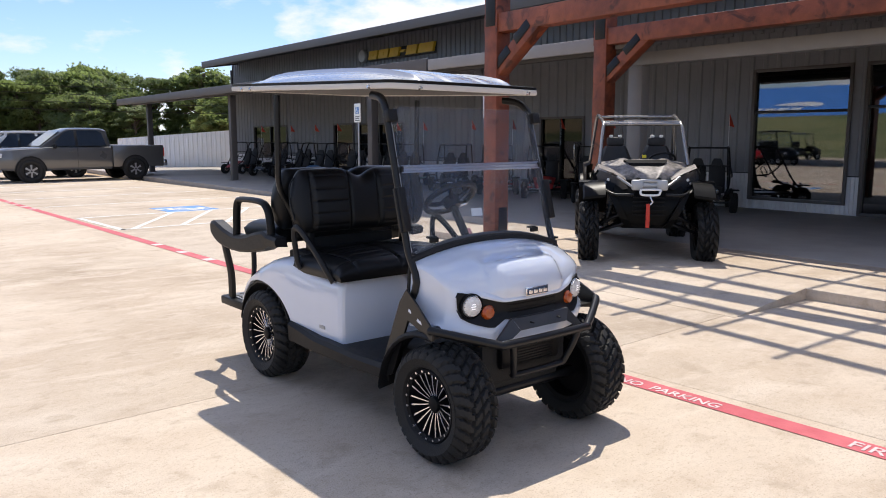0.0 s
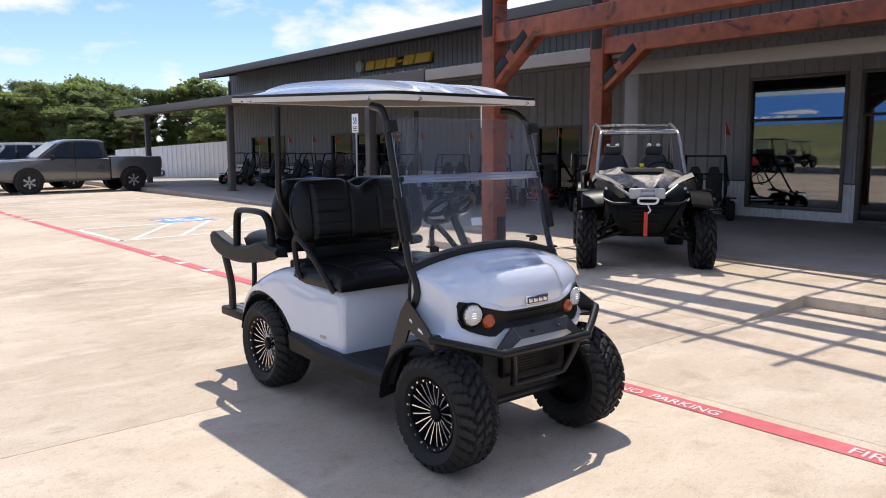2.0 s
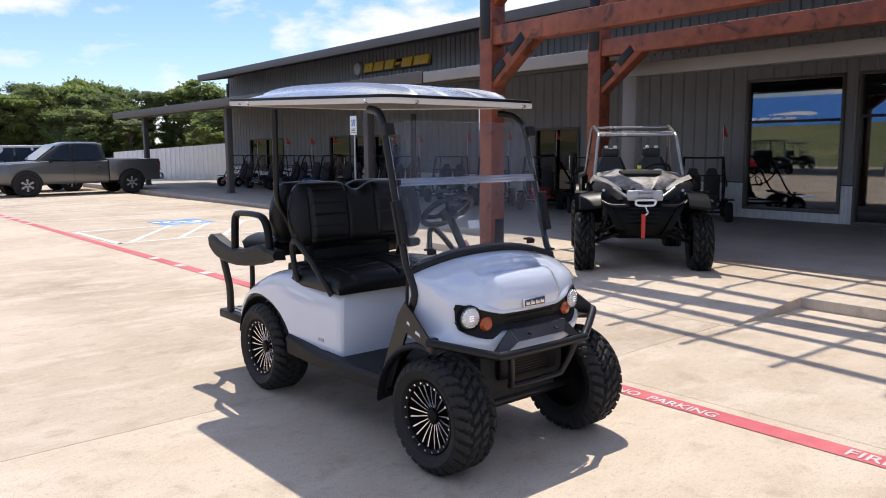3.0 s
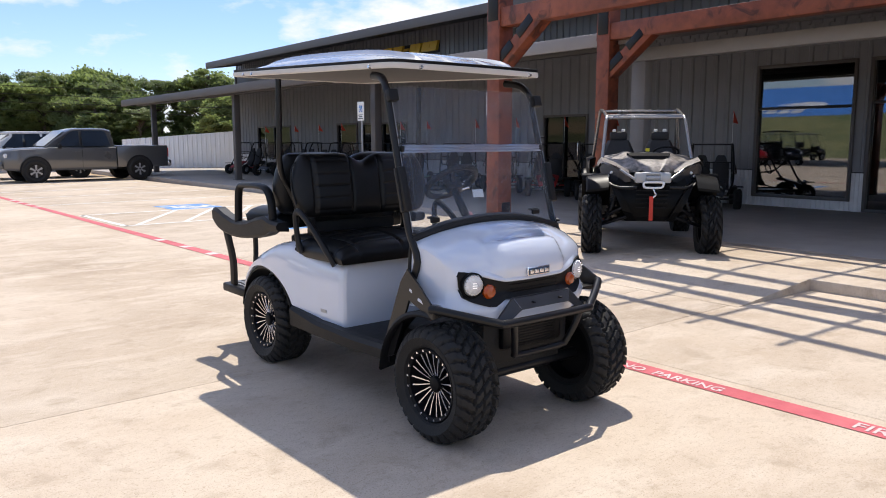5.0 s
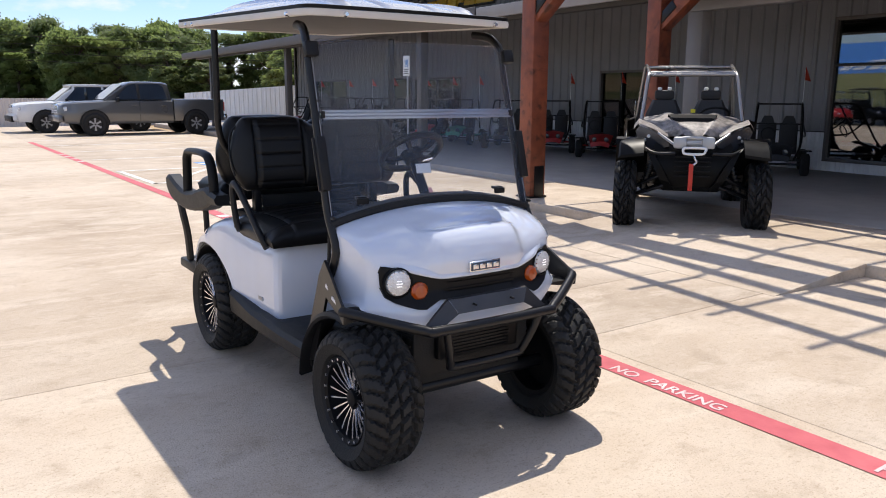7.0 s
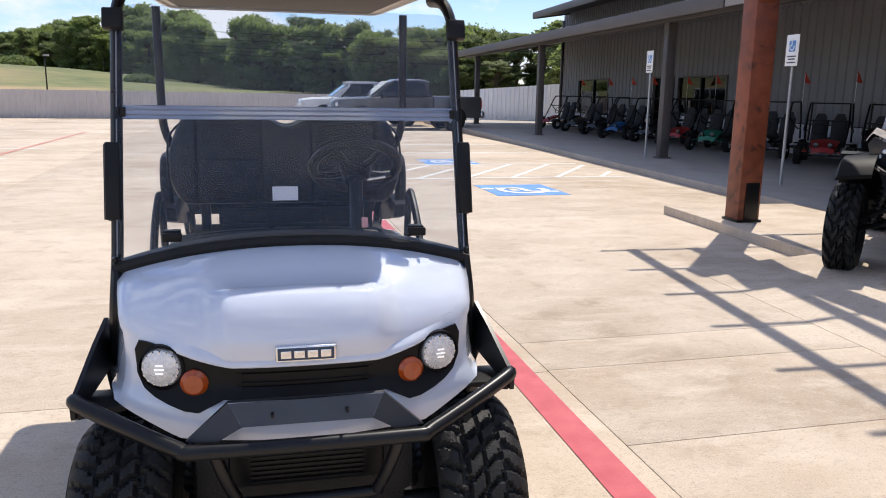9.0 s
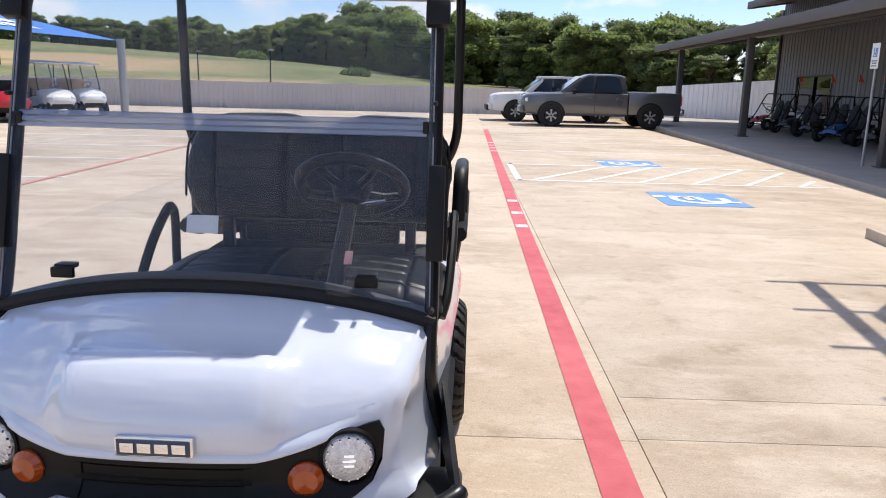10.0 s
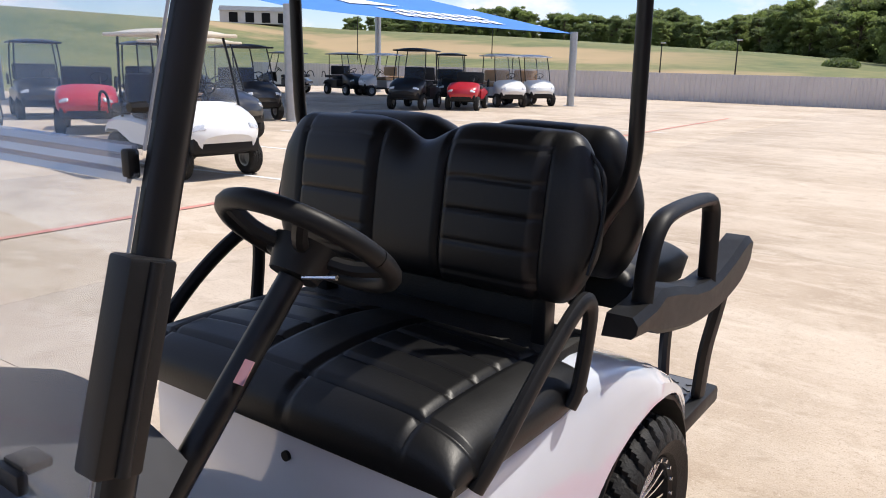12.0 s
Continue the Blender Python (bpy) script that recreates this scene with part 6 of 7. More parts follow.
loft(bm, [[(-0.095, -w, q), (-0.095, w, q), (-0.06, w, q), (-0.06, -w, q)] for q, w in ((0.03, 0.030), (0.12, 0.026), (0.222, 0.040))], close=True)
TRUCK_SPOKE = mesh_of("spoke", bm, ALLOY)


def pickup(name, paint, x, y, rz, scale, label, topper=False):
    t = thing(name, pose(x, y, 0, 0, 0, rz) @ Matrix.Scale(scale, 4), label, "pickup truck")

    def skin(stations):
        bm = B()
        rows = []
        for yy, w, z0, z1, r in stations:
            half = [(w - 0.06, z0), (w, z0 + 0.10), (w + 0.015, (z0 + z1) / 2), (w - 0.02, z1 - r * 0.6), (w - 0.05 - r * 0.4, z1 - 0.01), (w * 0.5, z1 + 0.012), (0, z1 + 0.018)]
            rows.append([(-a, yy, b) for a, b in half] + [(a, yy, b) for a, b in half[::-1][1:]])
        vs = loft(bm, rows)
        bm.faces.new(vs[0])
        bm.faces.new(vs[-1])
        return bm
    # front to back along +y
    part("front_body", skin([(-2.86, 0.62, 0.58, 0.94, 0.1), (-2.80, 0.80, 0.50, 1.04, 0.1), (-2.68, 0.91, 0.45, 1.12, 0.1), (-2.3, 0.97, 0.42, 1.18, 0.1), (-1.4, 0.99, 0.42, 1.22, 0.08), (-1.3, 0.99, 0.42, 1.24, 0.06)]), paint, t, angle=35)
    part("cab_lower", skin([(-1.3, 0.99, 0.42, 1.23, 0.06), (0.95, 0.99, 0.42, 1.23, 0.06)]), paint, t, angle=35)
    bm = B()
    rows = []
    for yy, w, z in ((-1.45, 0.90, 1.20), (-1.0, 0.80, 1.56), (-0.66, 0.75, 1.78), (-0.48, 0.735, 1.86), (-0.25, 0.73, 1.885), (0.30, 0.73, 1.89), (0.68, 0.73, 1.875), (0.86, 0.74, 1.82), (0.97, 0.86, 1.22)):
        rows.append([(-w - 0.10 * (1.9 - z) * 0.4, yy, 1.20), (-w, yy, z - 0.06), (-w + 0.03, yy, z - 0.02), (-w + 0.10, yy, z), (0, yy, z + 0.015), (w - 0.10, yy, z), (w - 0.03, yy, z - 0.02), (w, yy, z - 0.06), (w + 0.10 * (1.9 - z) * 0.4, yy, 1.20)])
    vs = loft(bm, rows)
    part("cab_top", bm, paint, t, angle=30)
    for sx in (-1, 1):
        for pts in ([(-1.05, 1.26), (-0.58, 1.74), (-0.40, 1.80), (-0.28, 1.80), (-0.28, 1.26)], [(-0.18, 1.26), (-0.18, 1.80), (0.50, 1.80), (0.66, 1.72), (0.78, 1.26)]):
            bm = B()
            vs_ = [bm.verts.new((sx * (0.90 - 0.26 * (z - 1.2) + 0.05), yy, z)) for yy, z in pts]
            bm.faces.new(vs_)
            bmesh.ops.solidify(bm, geom=list(bm.faces), thickness=0.01)
            part("side_window", bm, TRUCK_GLASS, t, "dark tinted side window")
        bm = B()
        box(bm, (sx * 1.10, -1.0, 1.25), (0.20, 0.10, 0.17), bevel=0.03)
        part("mirror", bm, PLASTIC, t)
        bm = B()
        box(bm, (sx * 0.995, -0.23, 0.86), (0.012, 0.012, 0.72))
        part("door_gap", bm, PLASTIC, t)
        for yy in (-0.42, 0.62):
            bm = B()
            box(bm, (sx * 1.02, yy, 1.06), (0.03, 0.20, 0.035), bevel=0.01)
            part("door_handle", bm, paint, t)
        bm = B()
        box(bm, (0, 0, 0), (0.26, 0.12, 0.19), bevel=0.05, m=Matrix.Translation((sx * 0.80, -2.69, 0.93)) @ pose(0, 0, 0, 0, 0, sx * 28))
        part("headlight", bm, LENS, t)
        bm = B()
        box(bm, (sx * 0.93, 2.885, 1.0), (0.12, 0.04, 0.34), bevel=0.01)
        part("tail_light", bm, STRAP, t)
        for yc in (-1.78, 1.78):
            bm = B()
            pts = [(yc + 0.50 * math.cos(a), 0.42 + 0.50 * math.sin(a)) for a in (radians(-5 + 19 * i) for i in range(11))]
            loft(bm, [[(sx * 0.80, y_, z_), (sx * 1.025, y_, z_), (sx * 1.025, y_ * 1.0 + (yc - y_) * 0.10, z_ + (0.42 - z_) * 0.10), (sx * 0.80, y_ + (yc - y_) * 0.10, z_ + (0.42 - z_) * 0.10)] for y_, z_ in pts], close=True)
            part("wheel_arch", bm, PLASTIC, t)
            # flat near-black disc painted as the shaded hollow round the wheel
            bm = B()
            lathe(bm, [(0.0, -0.02), (0.46, -0.02), (0.46, 0.02), (0.0, 0.02)], 28, pose(sx * 1.0, yc, 0.42))
            part("wheel_well_shade", bm, UNLIT_INSIDE, t)
            whl = simple_wheel(t, TRUCK_TYRE, TRUCK_RIM, sx * 0.93, yc, 0.40)
            for k in range(6):
                share("spoke", TRUCK_SPOKE, whl, pose(0, 0, 0, 60 * k, 0, 0))
    # load bed with open top
    bm = B()
    for sx in (-1, 1):
        box(bm, (sx * 0.955, 1.93, 0.87), (0.10, 1.88, 0.78), bevel=0.03)
    box(bm, (0, 2.86, 0.90), (1.86, 0.07, 0.72), bevel=0.02)
    box(bm, (0, 1.02, 0.87), (1.82, 0.06, 0.76))
    box(bm, (0, 1.93, 0.62), (1.82, 1.84, 0.05))
    part("load_bed", bm, paint, t)
    for yy, w in ((-2.84, 1.8), (2.96, 1.9)):
        bm = B()
        box(bm, (0, yy, 0.60), (w, 0.16, 0.24), bevel=0.05)
        part("bumper", bm, CHROME if yy > 0 else paint, t)
    bm = B()
    box(bm, (0, -2.83, 0.92), (1.0, 0.04, 0.34), bevel=0.02)
    for i in range(4):
        box(bm, (0, -2.855, 0.80 + 0.08 * i), (0.92, 0.02, 0.02))
    part("grille", bm, CHROME, t)
    bm = B()
    vs_ = [bm.verts.new(p) for p in ((-0.78, -1.40, 1.25), (0.78, -1.40, 1.25), (0.66, -0.68, 1.80), (-0.66, -0.68, 1.80))]
    bm.faces.new(vs_)
    bmesh.ops.translate(bm, verts=bm.verts, vec=(0, -0.02, 0.012))
    part("front_window", bm, TRUCK_GLASS, t)
    bm = B()
    box(bm, (0, 0, 0.50), (1.5, 4.6, 0.2))
    part("chassis", bm, STEEL_BLACK, t)
    if topper:
        bm = B()
        box(bm, (0, 0.95, 1.84), (1.66, 3.4, 0.10), bevel=0.04)
        for yy in (-0.68, 0.42, 1.52, 2.60):
            for sx in (-1, 1):
                box(bm, (sx * 0.79, yy, 1.54), (0.07, 0.10, 0.60), bevel=0.015)
        tp = part("hard_top", bm, paint, t, "white boxy hard top")
        bm = B()
        box(bm, (0, 0.96, 1.52), (1.54, 3.24, 0.56), bevel=0.02)
        part("side_glass", bm, TRUCK_GLASS, tp, "dark wrap-round glass")
        bm = B()
        box(bm, (0, -2.93, 0.55), (1.7, 0.12, 0.22), bevel=0.03)
        part("black_bumper", bm, PLASTIC, t)
    return t


GREY_PAINT = mat("grey_car_paint", (0.115, 0.115, 0.116), 0.28, metal=0.4, var=0.02, scale=1.0, coat=0.9)
WHITE_CAR = mat("white_car_paint", (0.70, 0.70, 0.70), 0.3, var=0.03, coat=0.4)
pickup("pickup_truck", GREY_PAINT, 7.25, 30.6, -86, 1.0, "dark grey crew-cab pickup parked on the lot")
pickup("pickup_truck", WHITE_CAR, 5.95, 33.6, -86, 0.95, "white off-roader with boxy hard top parked behind", True)


# ---- shade sail ----
def sail_point(u, v):
    a, b, c, d = Vector((-10.8, 15.9, 2.75)), Vector((-10.15, 29.1, 2.66)), Vector((-22.5, 32.0, 5.0)), Vector((-23.5, 14.5, 5.0))
    p = (a * (1 - u) + b * u) * (1 - v) + (d * (1 - u) + c * u) * v
    p.z -= 0.5 * u * (1 - u) * (1 - v) * 0.3
    p.x -= 1.1 * u * (1 - u) * (1 - v)
    return p


sail = thing("shade_sail", pose(0, 0, 0), "bright blue shade sail with white print on steel poles", "shade sail")
bm = B()
loft(bm, [[sail_point(i / 24, j / 24) for i in range(25)] for j in range(25)])
part("sail_cloth", bm, SAIL, sail, angle=80)
bm = B()
DROP = Vector((0, 0, 0.03))
for k in range(2):
    for q in range(7):
        u0, v0 = 0.42 + 0.055 * q + 0.02 * k, 0.08 + 0.085 * k
        loft(bm, [[sail_point(u0 + 0.012 * w, v0 + 0.065 * w) + DROP, sail_point(u0 + 0.042 + 0.012 * w, v0 + 0.065 * w) + DROP] for w in (0, 0.5, 1)])
loft(bm, [[sail_point(0.40 + 0.03 * i, 0.26 + 0.008 * i) + DROP, sail_point(0.41 + 0.03 * i, 0.30 + 0.10 * math.sin(0.4 * i + 0.3)) + DROP] for i in range(8)])
part("print", bm, SIGN_WHITE, sail)
for (x, y), z, r in (((-10.8, 15.85), 2.8, 0.15), ((-10.1, 29.15), 2.7, 0.14), ((-22.6, 32.1), 5.2, 0.15), ((-23.6, 14.4), 5.2, 0.15)):
    bm = B()
    rod(bm, (x, y, 0), (x, y, z), r, r, 16)
    rod(bm, (x, y, z), (x, y, z + 0.02), r * 1.05, r * 1.05, 16)
    box(bm, (x, y, 0.01), (0.4, 0.4, 0.02))
    part("pole", bm, GALV, sail)

# ---- other golf carts on the lot ----
LOT_TYRE, LOT_RIM = tyre_mesh(0.24, 0.19, 0.13, 24, 0.008), rim_mesh(0.13, 0.19, GALV)
CREAM = mat("cream_roof", (0.66, 0.58, 0.45), 0.4, var=0.04)
CLEAR = glass("clear_acrylic", (0.80, 0.83, 0.86), 0.04, 0.05)


def lot_cart(color, roof, seat_color, label, x, y, rz, size, shield=True):
    paint = mat("cart_paint", color, 0.3, var=0.04, coat=0.4)
    seat_m = mat("cart_seat", seat_color, 0.6, var=0.1)
    c = thing("golf_cart", pose(x, y, 0, 0, 0, rz) @ Matrix.Scale(size, 4), label, "golf cart", "golf carts on the lot")
    bm = B()
    rows = []
    for yy, w, z in ((-1.20, 0.36, 0.54), (-1.18, 0.44, 0.62), (-1.10, 0.51, 0.71), (-1.0, 0.545, 0.77), (-0.86, 0.56, 0.83), (-0.70, 0.555, 0.89), (-0.60, 0.55, 0.92)):
        arch = 0.24 + math.sqrt(max(0.0, 0.30 ** 2 - (yy + 0.84) ** 2))
        low = max(0.46, arch)
        half = [(w * 0.97, yy + 0.04, min(low, z - 0.08)), (w, yy + 0.02, z - 0.13), (w * 0.975, yy + 0.005, z - 0.06), (w * 0.90, yy - 0.01, z - 0.015), (w * 0.72, yy - 0.03, z + 0.012), (w * 0.45, yy - 0.05, z + 0.03), (0, yy - 0.06, z + 0.04)]
        rows.append([(-x_, y_, z_) for x_, y_, z_ in half] + [(x_, y_, z_) for x_, y_, z_ in half[::-1][1:]])
    vs = loft(bm, rows)
    bm.faces.new(vs[0])
    part("front_cowl", bm, paint, c)
    bm = B()
    rows = []
    for yy, w, z0, z1 in ((0.0, 0.50, 0.35, 0.68), (0.4, 0.54, 0.38, 0.72), (0.7, 0.57, 0.52, 0.72), (1.0, 0.57, 0.52, 0.66), (1.2, 0.52, 0.45, 0.55)):
        rows.append([(-w, yy, z0), (-w, yy, z1 - 0.06), (-w + 0.08, yy, z1), (w - 0.08, yy, z1), (w, yy, z1 - 0.06), (w, yy, z0)])
    vs = loft(bm, rows)
    bm.faces.new(vs[0])
    bm.faces.new(vs[-1])
    part("rear_body", bm, paint, c)
    bm = B()
    box(bm, (0, 0.05, 0.33), (1.0, 2.1, 0.08), bevel=0.02)
    box(bm, (0, -1.10, 0.44), (0.96, 0.14, 0.22), bevel=0.05)
    part("chassis", bm, PLASTIC, c)
    bm = B()
    box(bm, (0, 0.20, 0.76), (0.98, 0.46, 0.14), bevel=0.05)
    part("cushion", bm, seat_m, c)
    bm = B()
    box(bm, (0, 0.52, 1.08), (0.98, 0.12, 0.40), bevel=0.05)
    part("backrest", bm, seat_m, c)
    bm = B()
    box(bm, (0, 0.88, 0.80), (0.94, 0.44, 0.12), bevel=0.05)
    part("rear_cushion", bm, seat_m, c)
    for sx in (-1, 1):
        if roof:
            bm = B()
            tube(bm, [(sx * 0.50, -0.66, 0.88), (sx * 0.49, -0.50, 1.40), (sx * 0.46, -0.40, 1.76)], 0.018, 8)
            part("pillar", bm, STEEL_BLACK, c)
            bm = B()
            tube(bm, [(sx * 0.52, 0.62, 0.70), (sx * 0.53, 0.60, 1.2), (sx * 0.48, 0.68, 1.76)], 0.018, 8)
            part("rear_strut", bm, STEEL_BLACK, c)
        bm = B()
        tube(bm, [(sx * 0.56, 0.90, 0.75), (sx * 0.57, 0.95, 0.98), (sx * 0.57, 1.15, 1.0), (sx * 0.56, 1.25, 0.75)], 0.02, 8)
        part("armrest", bm, PLASTIC, c)
        bm = B()
        box(bm, (0, 0, 0), (0.19, 0.05, 0.085), bevel=0.02, m=Matrix.Translation((sx * 0.385, -1.145, 0.655)) @ pose(0, 0, 0, -28, sx * 12, sx * 28))
        part("headlight", bm, LENS, c)
        simple_wheel(c, LOT_TYRE, LOT_RIM, sx * 0.50, -0.84, 0.238)
        simple_wheel(c, LOT_TYRE, LOT_RIM, sx * 0.50, 0.83, 0.238)
    if roof:
        bm = B()
        rows = []
        for i in range(9):
            v = -1 + i / 4
            rows.append([(0.55 * s * (1 - 0.04 * abs(v) ** 4), 0.18 + 0.78 * v, 1.80 + 0.07 * (1 - abs(s) ** 3) * (1 - abs(v) ** 4)) for s in (-1 + j / 5 for j in range(11))])
        loft(bm, rows)
        r_ = part("roof", bm, roof, c)
        bm = B()
        box(bm, (0, 0.18, 1.785), (1.12, 1.58, 0.045), bevel=0.02)
        part("roof_trim", bm, roof, r_)
        if shield:
            bm = B()
            loft(bm, [[(-0.47, yy, z), (0.47, yy, z)] for yy, z in ((-0.66, 0.93), (-0.50, 1.42), (-0.41, 1.74))])
            part("windshield", bm, CLEAR, c)
    bm = B()
    sw_ = Matrix.Translation((0.26, -0.18, 1.08)) @ pose(0, 0, 0, -38, 0, 0)
    tube(bm, [sw_ @ Vector((0.16 * math.cos(a), 0.16 * math.sin(a), 0)) for a in (2 * math.pi * i / 20 for i in range(21))], 0.014, 6, 1, smooth=False)
    rod(bm, (0.26, -0.18, 1.08), (0.26, -0.50, 0.75), 0.02)
    part("steering_wheel", bm, PLASTIC, c)
    return c


W_, K_, R_, T_ = (0.74, 0.74, 0.73), (0.02, 0.02, 0.022), (0.45, 0.02, 0.03), (0.42, 0.27, 0.15)
c_white = lot_cart(W_, CREAM, K_, "white golf cart with cream roof and black seats", -5.1, 8.8, 84, 1.0)
c_black = lot_cart(K_, STEEL_BLACK, K_, "black golf cart with black roof", -12.3, 15.6, 75, 1.0)
c_red = lot_cart(R_, None, K_, "red golf cart with no roof", -11.3, 24.1, 25, 0.95)
c_tan = lot_cart(K_, CREAM, T_, "golf cart with tan seats and cream roof", -8.6, 11.6, 100, 1.0)
c_wb = lot_cart(W_, SIGN_WHITE, T_, "white golf cart with white roof and clear windshield", -11.5, 28.5, 55, 1.0)
for src, x, y, rz, k in ((c_wb, -11.7, 26.8, 55, 1.0), (c_black, -12.6, 22.9, 22, 1.05), (c_black, -13.6, 26.2, 40, 1.0), (c_wb, -19.8, 29.2, -15, 1.0), (c_black, -21.2, 28.4, 75, 1.0), (c_black, -24.0, 27.2, -60, 1.0),
                         (c_black, -12.6, 13.2, 75, 1.0), (c_red, -12.8, 9.0, 60, 1.05), (c_black, -15.6, 11.9, 70, 1.0), (c_tan, -19.5, 18.8, 75, 1.0), (c_red, -11.4, 10.9, 60, 1.0)):
    copy_thing(src, pose(x, y, 0, 0, 0, rz) @ Matrix.Scale(k / src.scale[0], 4))


# ---- trees and the far country ----
def tree(seed, h, spread, leaves, pine=False):
    rng = random.Random(seed)
    t = thing("tree", pose(0, 0, -500), "leafy green tree at the edge of the field" if not pine else "tall pine with a sparse high crown", "tree", "trees round the field")
    bm = B()
    tube(bm, [(0, 0, -0.5), (0.1, 0.05, h * 0.3), (-0.08, 0.1, h * 0.6), (0, 0, h * 0.9)], 0.16 if not pine else 0.18, 7, 3)
    lobes = []
    for i in range(64 if not pine else 16):
        a = rng.uniform(0, 6.28)
        f = rng.uniform(-0.15, 1.0) if not pine else rng.uniform(0.55, 1.0)
        r = spread * (1.0 - 0.75 * abs(f - 0.42)) * rng.uniform(0.15, 1.0)
        c = Vector((r * math.cos(a), r * math.sin(a), h * (0.18 + 0.76 * f) if not pine else h * (0.1 + 0.87 * f)))
        lobes.append((c, spread * rng.uniform(0.08, 0.22), rng.uniform(0.35, 0.8)))
        rod(bm, (0, 0, c.z * 0.7), c, 0.06, 0.02, 5)
    part("trunk", bm, BARK, t)
    verts, faces = [], []
    for i in range(leaves):
        c, r, sq = lobes[rng.randrange(len(lobes))]
        p = c + Vector((rng.gauss(0, 0.62), rng.gauss(0, 0.62), rng.gauss(0, 0.62 * sq))) * r
        s = rng.uniform(0.05, 0.15)
        u = Vector((rng.gauss(0, 1), rng.gauss(0, 1), rng.gauss(0, 1))).normalized()
        w = u.orthogonal().normalized()
        n_ = len(verts)
        verts += [p - u * s - w * s * 0.6, p + u * s * 0.3 - w * s, p + u * s + w * s * 0.5, p - u * s * 0.2 + w * s]
        faces.append((n_, n_ + 1, n_ + 2, n_ + 3))
    me = bpy.data.meshes.new("crown")
    me.from_pydata([tuple(v) for v in verts], [], faces)
    me.materials.append(LEAF)
    cr = new("crown", me)
    cr.parent = t
    return t


TREES = [tree(1, 8.0, 2.9, 30000), tree(2, 9.0, 3.1, 32000), tree(3, 7.0, 3.2, 30000), tree(4, 9.5, 2.6, 28000), tree(5, 11.5, 2.3, 11000, True)]
rng = random.Random(11)
spots = []
for (x0, y0), (x1, y1), n, dep in (((60, 66), (30, 74), 24, 12), ((30, 76), (6, 90), 36, 16), ((6, 94), (-24, 138), 52, 26), ((-24, 138), (-90, 186), 100, 34), ((-90, 186), (-200, 205), 110, 34), ((44, 52), (24, 62), 8, 6)):
    for i in range(n):
        f = (i + rng.uniform(0.1, 0.9)) / n
        spots.append((x0 + (x1 - x0) * f + rng.uniform(-1, 1) * 2, y0 + (y1 - y0) * f + rng.uniform(0, dep)))
used = set()
HEIGHTS = (8.0, 9.0, 7.0, 9.5, 11.5)


def skyline(x, y):
    """How high the tops of the wood stand against the sky from the lot, as a slope."""
    a = math.degrees(math.atan2(x - 3, y))
    pts = ((-60, 0.055), (-42, 0.055), (-36, 0.058), (-32.8, 0.070), (-28.8, 0.060), (-25, 0.058), (-21, 0.070), (-18.4, 0.052), (-15, 0.068), (-12.7, 0.077), (-10.3, 0.086), (-7, 0.084), (-3.9, 0.072),
           (-0.7, 0.089), (2.8, 0.087), (5.5, 0.066), (9.5, 0.080), (14.5, 0.076), (16.8, 0.066), (20.2, 0.086), (60, 0.085))
    for (a0, s0), (a1, s1) in zip(pts, pts[1:]):
        if a <= a1:
            return s0 + (s1 - s0) * max(0, a - a0) / (a1 - a0)
    return 0.085


for x, y in spots:
    i = rng.choices(range(5), (4, 4, 4, 3, 1.0))[0]
    top = 1.5 + skyline(x, y) * math.hypot(x, y) - rise(x, y)
    k = max(0.3, top / HEIGHTS[i] * rng.uniform(0.62, 1.14))
    m = pose(x, y, rise(x, y) - 0.2, 0, 0, rng.uniform(0, 360)) @ Matrix.Diagonal((max(k, 0.75), max(k, 0.75), k, 1))
    if i not in used:
        used.add(i)
        TREES[i].matrix_basis = m
    else:
        t_new = copy_thing(TREES[i], pose(0, 0, 0))
        t_new.matrix_basis = m


def field_pole(x, y, h):
    p = thing("light_pole", pose(x, y, rise(x, y)), "thin dark light pole standing in the field", "light pole", "field light poles")
    bm = B()
    rod(bm, (0, 0, -0.3), (0, 0, h), 0.06, 0.045, 8)
    part("pole", bm, STEEL_BLACK, p)
    bm = B()
    box(bm, (0.1, 0, h), (0.4, 0.16, 0.10), bevel=0.03)
    part("lamp_head", bm, GALV, p)


for x, y, h in ((-14.2, 62, 3.2), (-20.0, 62, 2.9), (-48, 80, 5.0), (-62, 72, 5.0)):
    field_pole(x, y, h)


def bush(x, y, s):
    r2 = random.Random(int(x * 10))
    verts, faces = [], []
    for i in range(1500):
        d = Vector((r2.gauss(0, 1), r2.gauss(0, 1), abs(r2.gauss(0, 0.6)))).normalized()
        p = Vector((d.x * s * 1.6, d.y * s * 1.2, d.z * s * 0.8)) * r2.random() ** 0.3
        u = Vector((r2.gauss(0, 1), r2.gauss(0, 1), r2.gauss(0, 1))).normalized() * 0.16
        w = u.orthogonal().normalized() * 0.12
        n_ = len(verts)
        verts += [p - u - w, p + u - w, p + u + w, p - u + w]
        faces.append((n_, n_ + 1, n_ + 2, n_ + 3))
    me = bpy.data.meshes.new("bush")
    me.from_pydata([tuple(v) for v in verts], [], faces)
    me.materials.append(LEAF)
    ob = new("bush", me)
    ob.matrix_basis = pose(x, y, rise(x, y))
    tagged(ob, "low round green bush in the field", "bush", "bushes")


for x, y, s in ((-3, 112, 1.7), (-14, 98, 1.2), (-34, 120, 1.6), (4, 60, 0.5), (-2, 52, 0.35), (-9, 50, 0.3), (7, 47, 0.4)):
    bush(x, y, s)

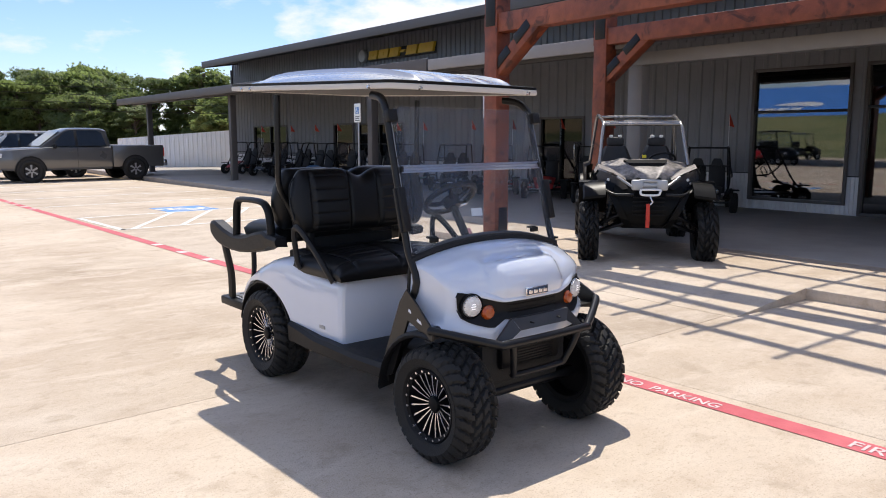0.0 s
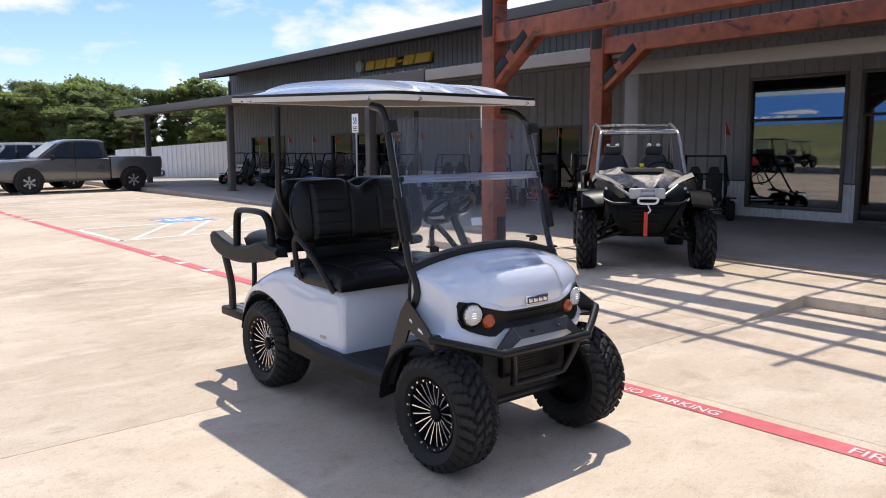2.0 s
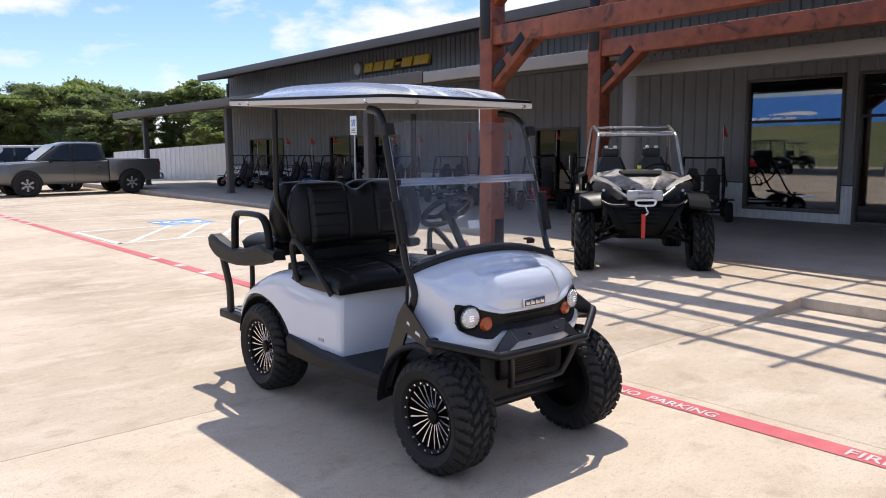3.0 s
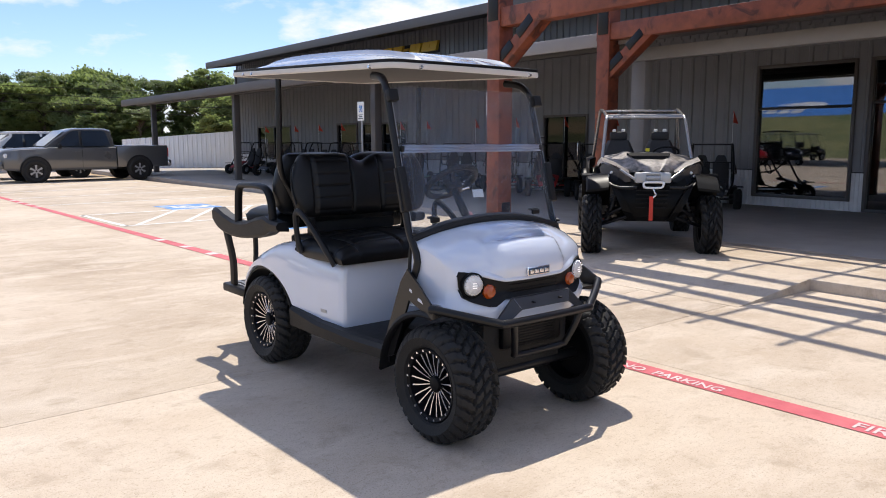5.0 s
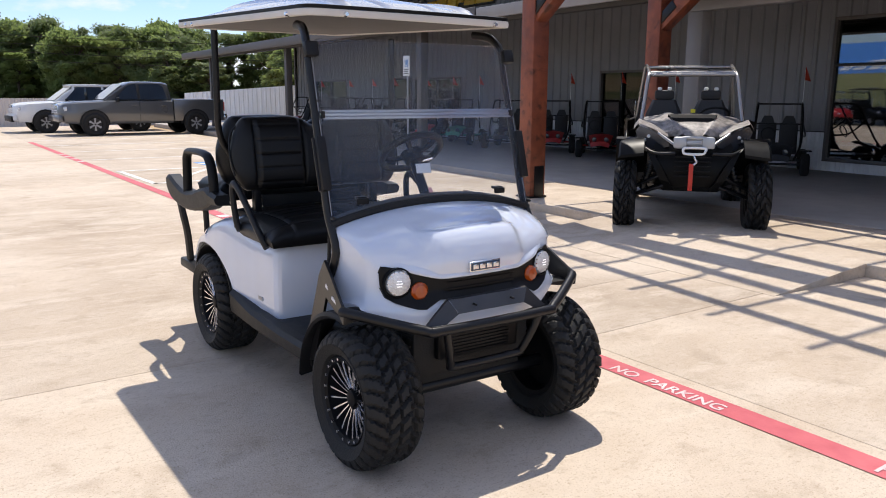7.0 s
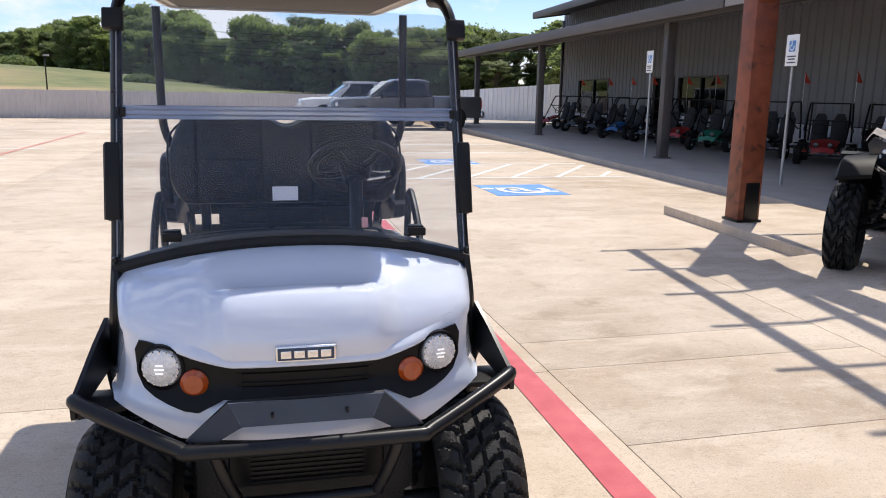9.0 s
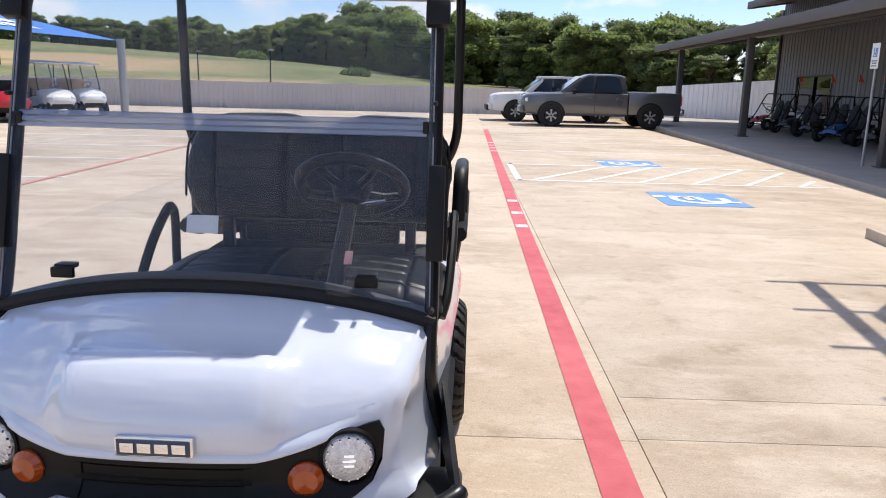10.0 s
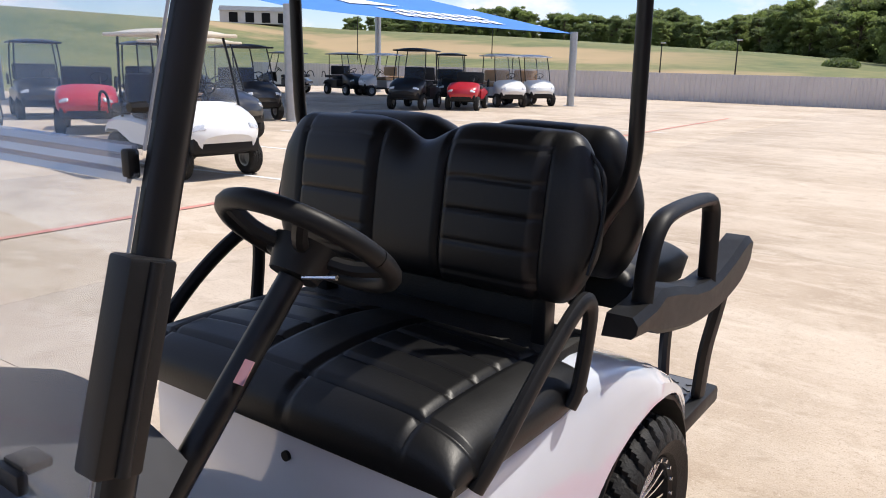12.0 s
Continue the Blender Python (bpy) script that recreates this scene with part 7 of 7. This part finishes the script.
# overhead wires beyond the lot
for k in range(4):
    bm = B()
    tube(bm, [(-5, 66, 4.2 + 0.55 * k), (12, 60, 3.5 + 0.55 * k), (30, 54, 3.4 + 0.55 * k), (60, 45, 4.4 + 0.55 * k)], 0.018, 5, 6)
    structure("overhead_wire", bm, STEEL_BLACK, "sagging overhead power line", "cable")


def far_house(x, y, rz):
    hse = thing("house", pose(x, y, rise(x, y), 0, 0, rz), "small brick house with brown roof among trees", "house")
    bm = B()
    box(bm, (0, 0, 1.3), (9, 6, 2.6))
    w_ = part("wall", bm, mat("brick_wall", (0.30, 0.20, 0.15), 0.9), hse)
    bm = B()
    loft(bm, [[(xx, -3.5, 2.5), (xx, 0, 4.4), (xx, 3.5, 2.5)] for xx in (-5, 5)])
    bmesh.ops.solidify(bm, geom=list(bm.faces), thickness=0.15)
    part("roof", bm, mat("brown_shingle", (0.28, 0.14, 0.09), 0.9), hse)
    for xx in (-2.5, 0.5, 2.8):
        bm = B()
        box(bm, (xx, -3.0, 1.4), (1.0, 0.06, 1.1))
        part("window", bm, RIM_BLACK, hse)


far_house(13.9, 107.9, 15)


def trailer(x, y, rz):
    """Low flat trailer left in the field."""
    t = thing("trailer", pose(x, y, rise(x, y), 0, 0, rz) @ Matrix.Scale(0.5, 4), "low dark flatbed trailer standing in the field", "trailer", "trailers in the field")
    bm = B()
    box(bm, (0, 0, 0.55), (3.4, 1.6, 0.10), bevel=0.02)
    for sy in (-1, 1):
        box(bm, (0, sy * 0.78, 0.72), (3.3, 0.05, 0.06))
    rod(bm, (1.7, 0, 0.5), (2.6, 0, 0.35), 0.05)
    part("deck", bm, STEEL_BLACK, t)
    for sx in (-0.5, 0.5):
        for sy in (-0.7, 0.7):
            bm = B()
            lathe(bm, [(0.0, -0.09), (0.30, -0.09), (0.33, 0.0), (0.30, 0.09), (0.0, 0.09)], 18, pose(sx, sy, 0.33, 0, 0, 90))
            part("wheel", bm, RUBBER, t)


trailer(-17.6, 62.5, 4)
trailer(-13.4, 62.0, -6)


def far_shed(x, y, rz):
    """Long pale metal shed on the far side of the field."""
    sh = thing("shed", pose(x, y, rise(x, y), 0, 0, rz), "long low pale metal shed across the field", "shed")
    bm = B()
    box(bm, (0, 0, 1.2), (15, 6, 2.4))
    part("wall", bm, FENCE, sh)
    bm = B()
    loft(bm, [[(xx, -3.3, 2.3), (xx, 0, 3.3), (xx, 3.3, 2.3)] for xx in (-7.7, 7.7)])
    bmesh.ops.solidify(bm, geom=list(bm.faces), thickness=0.12)
    part("roof", bm, GALV, sh)
    for xx in (-5, -2, 1, 4):
        bm = B()
        box(bm, (xx, -3.02, 1.1), (1.6, 0.06, 1.8))
        part("door", bm, RIM_BLACK, sh)


far_shed(-118, 104, 48)
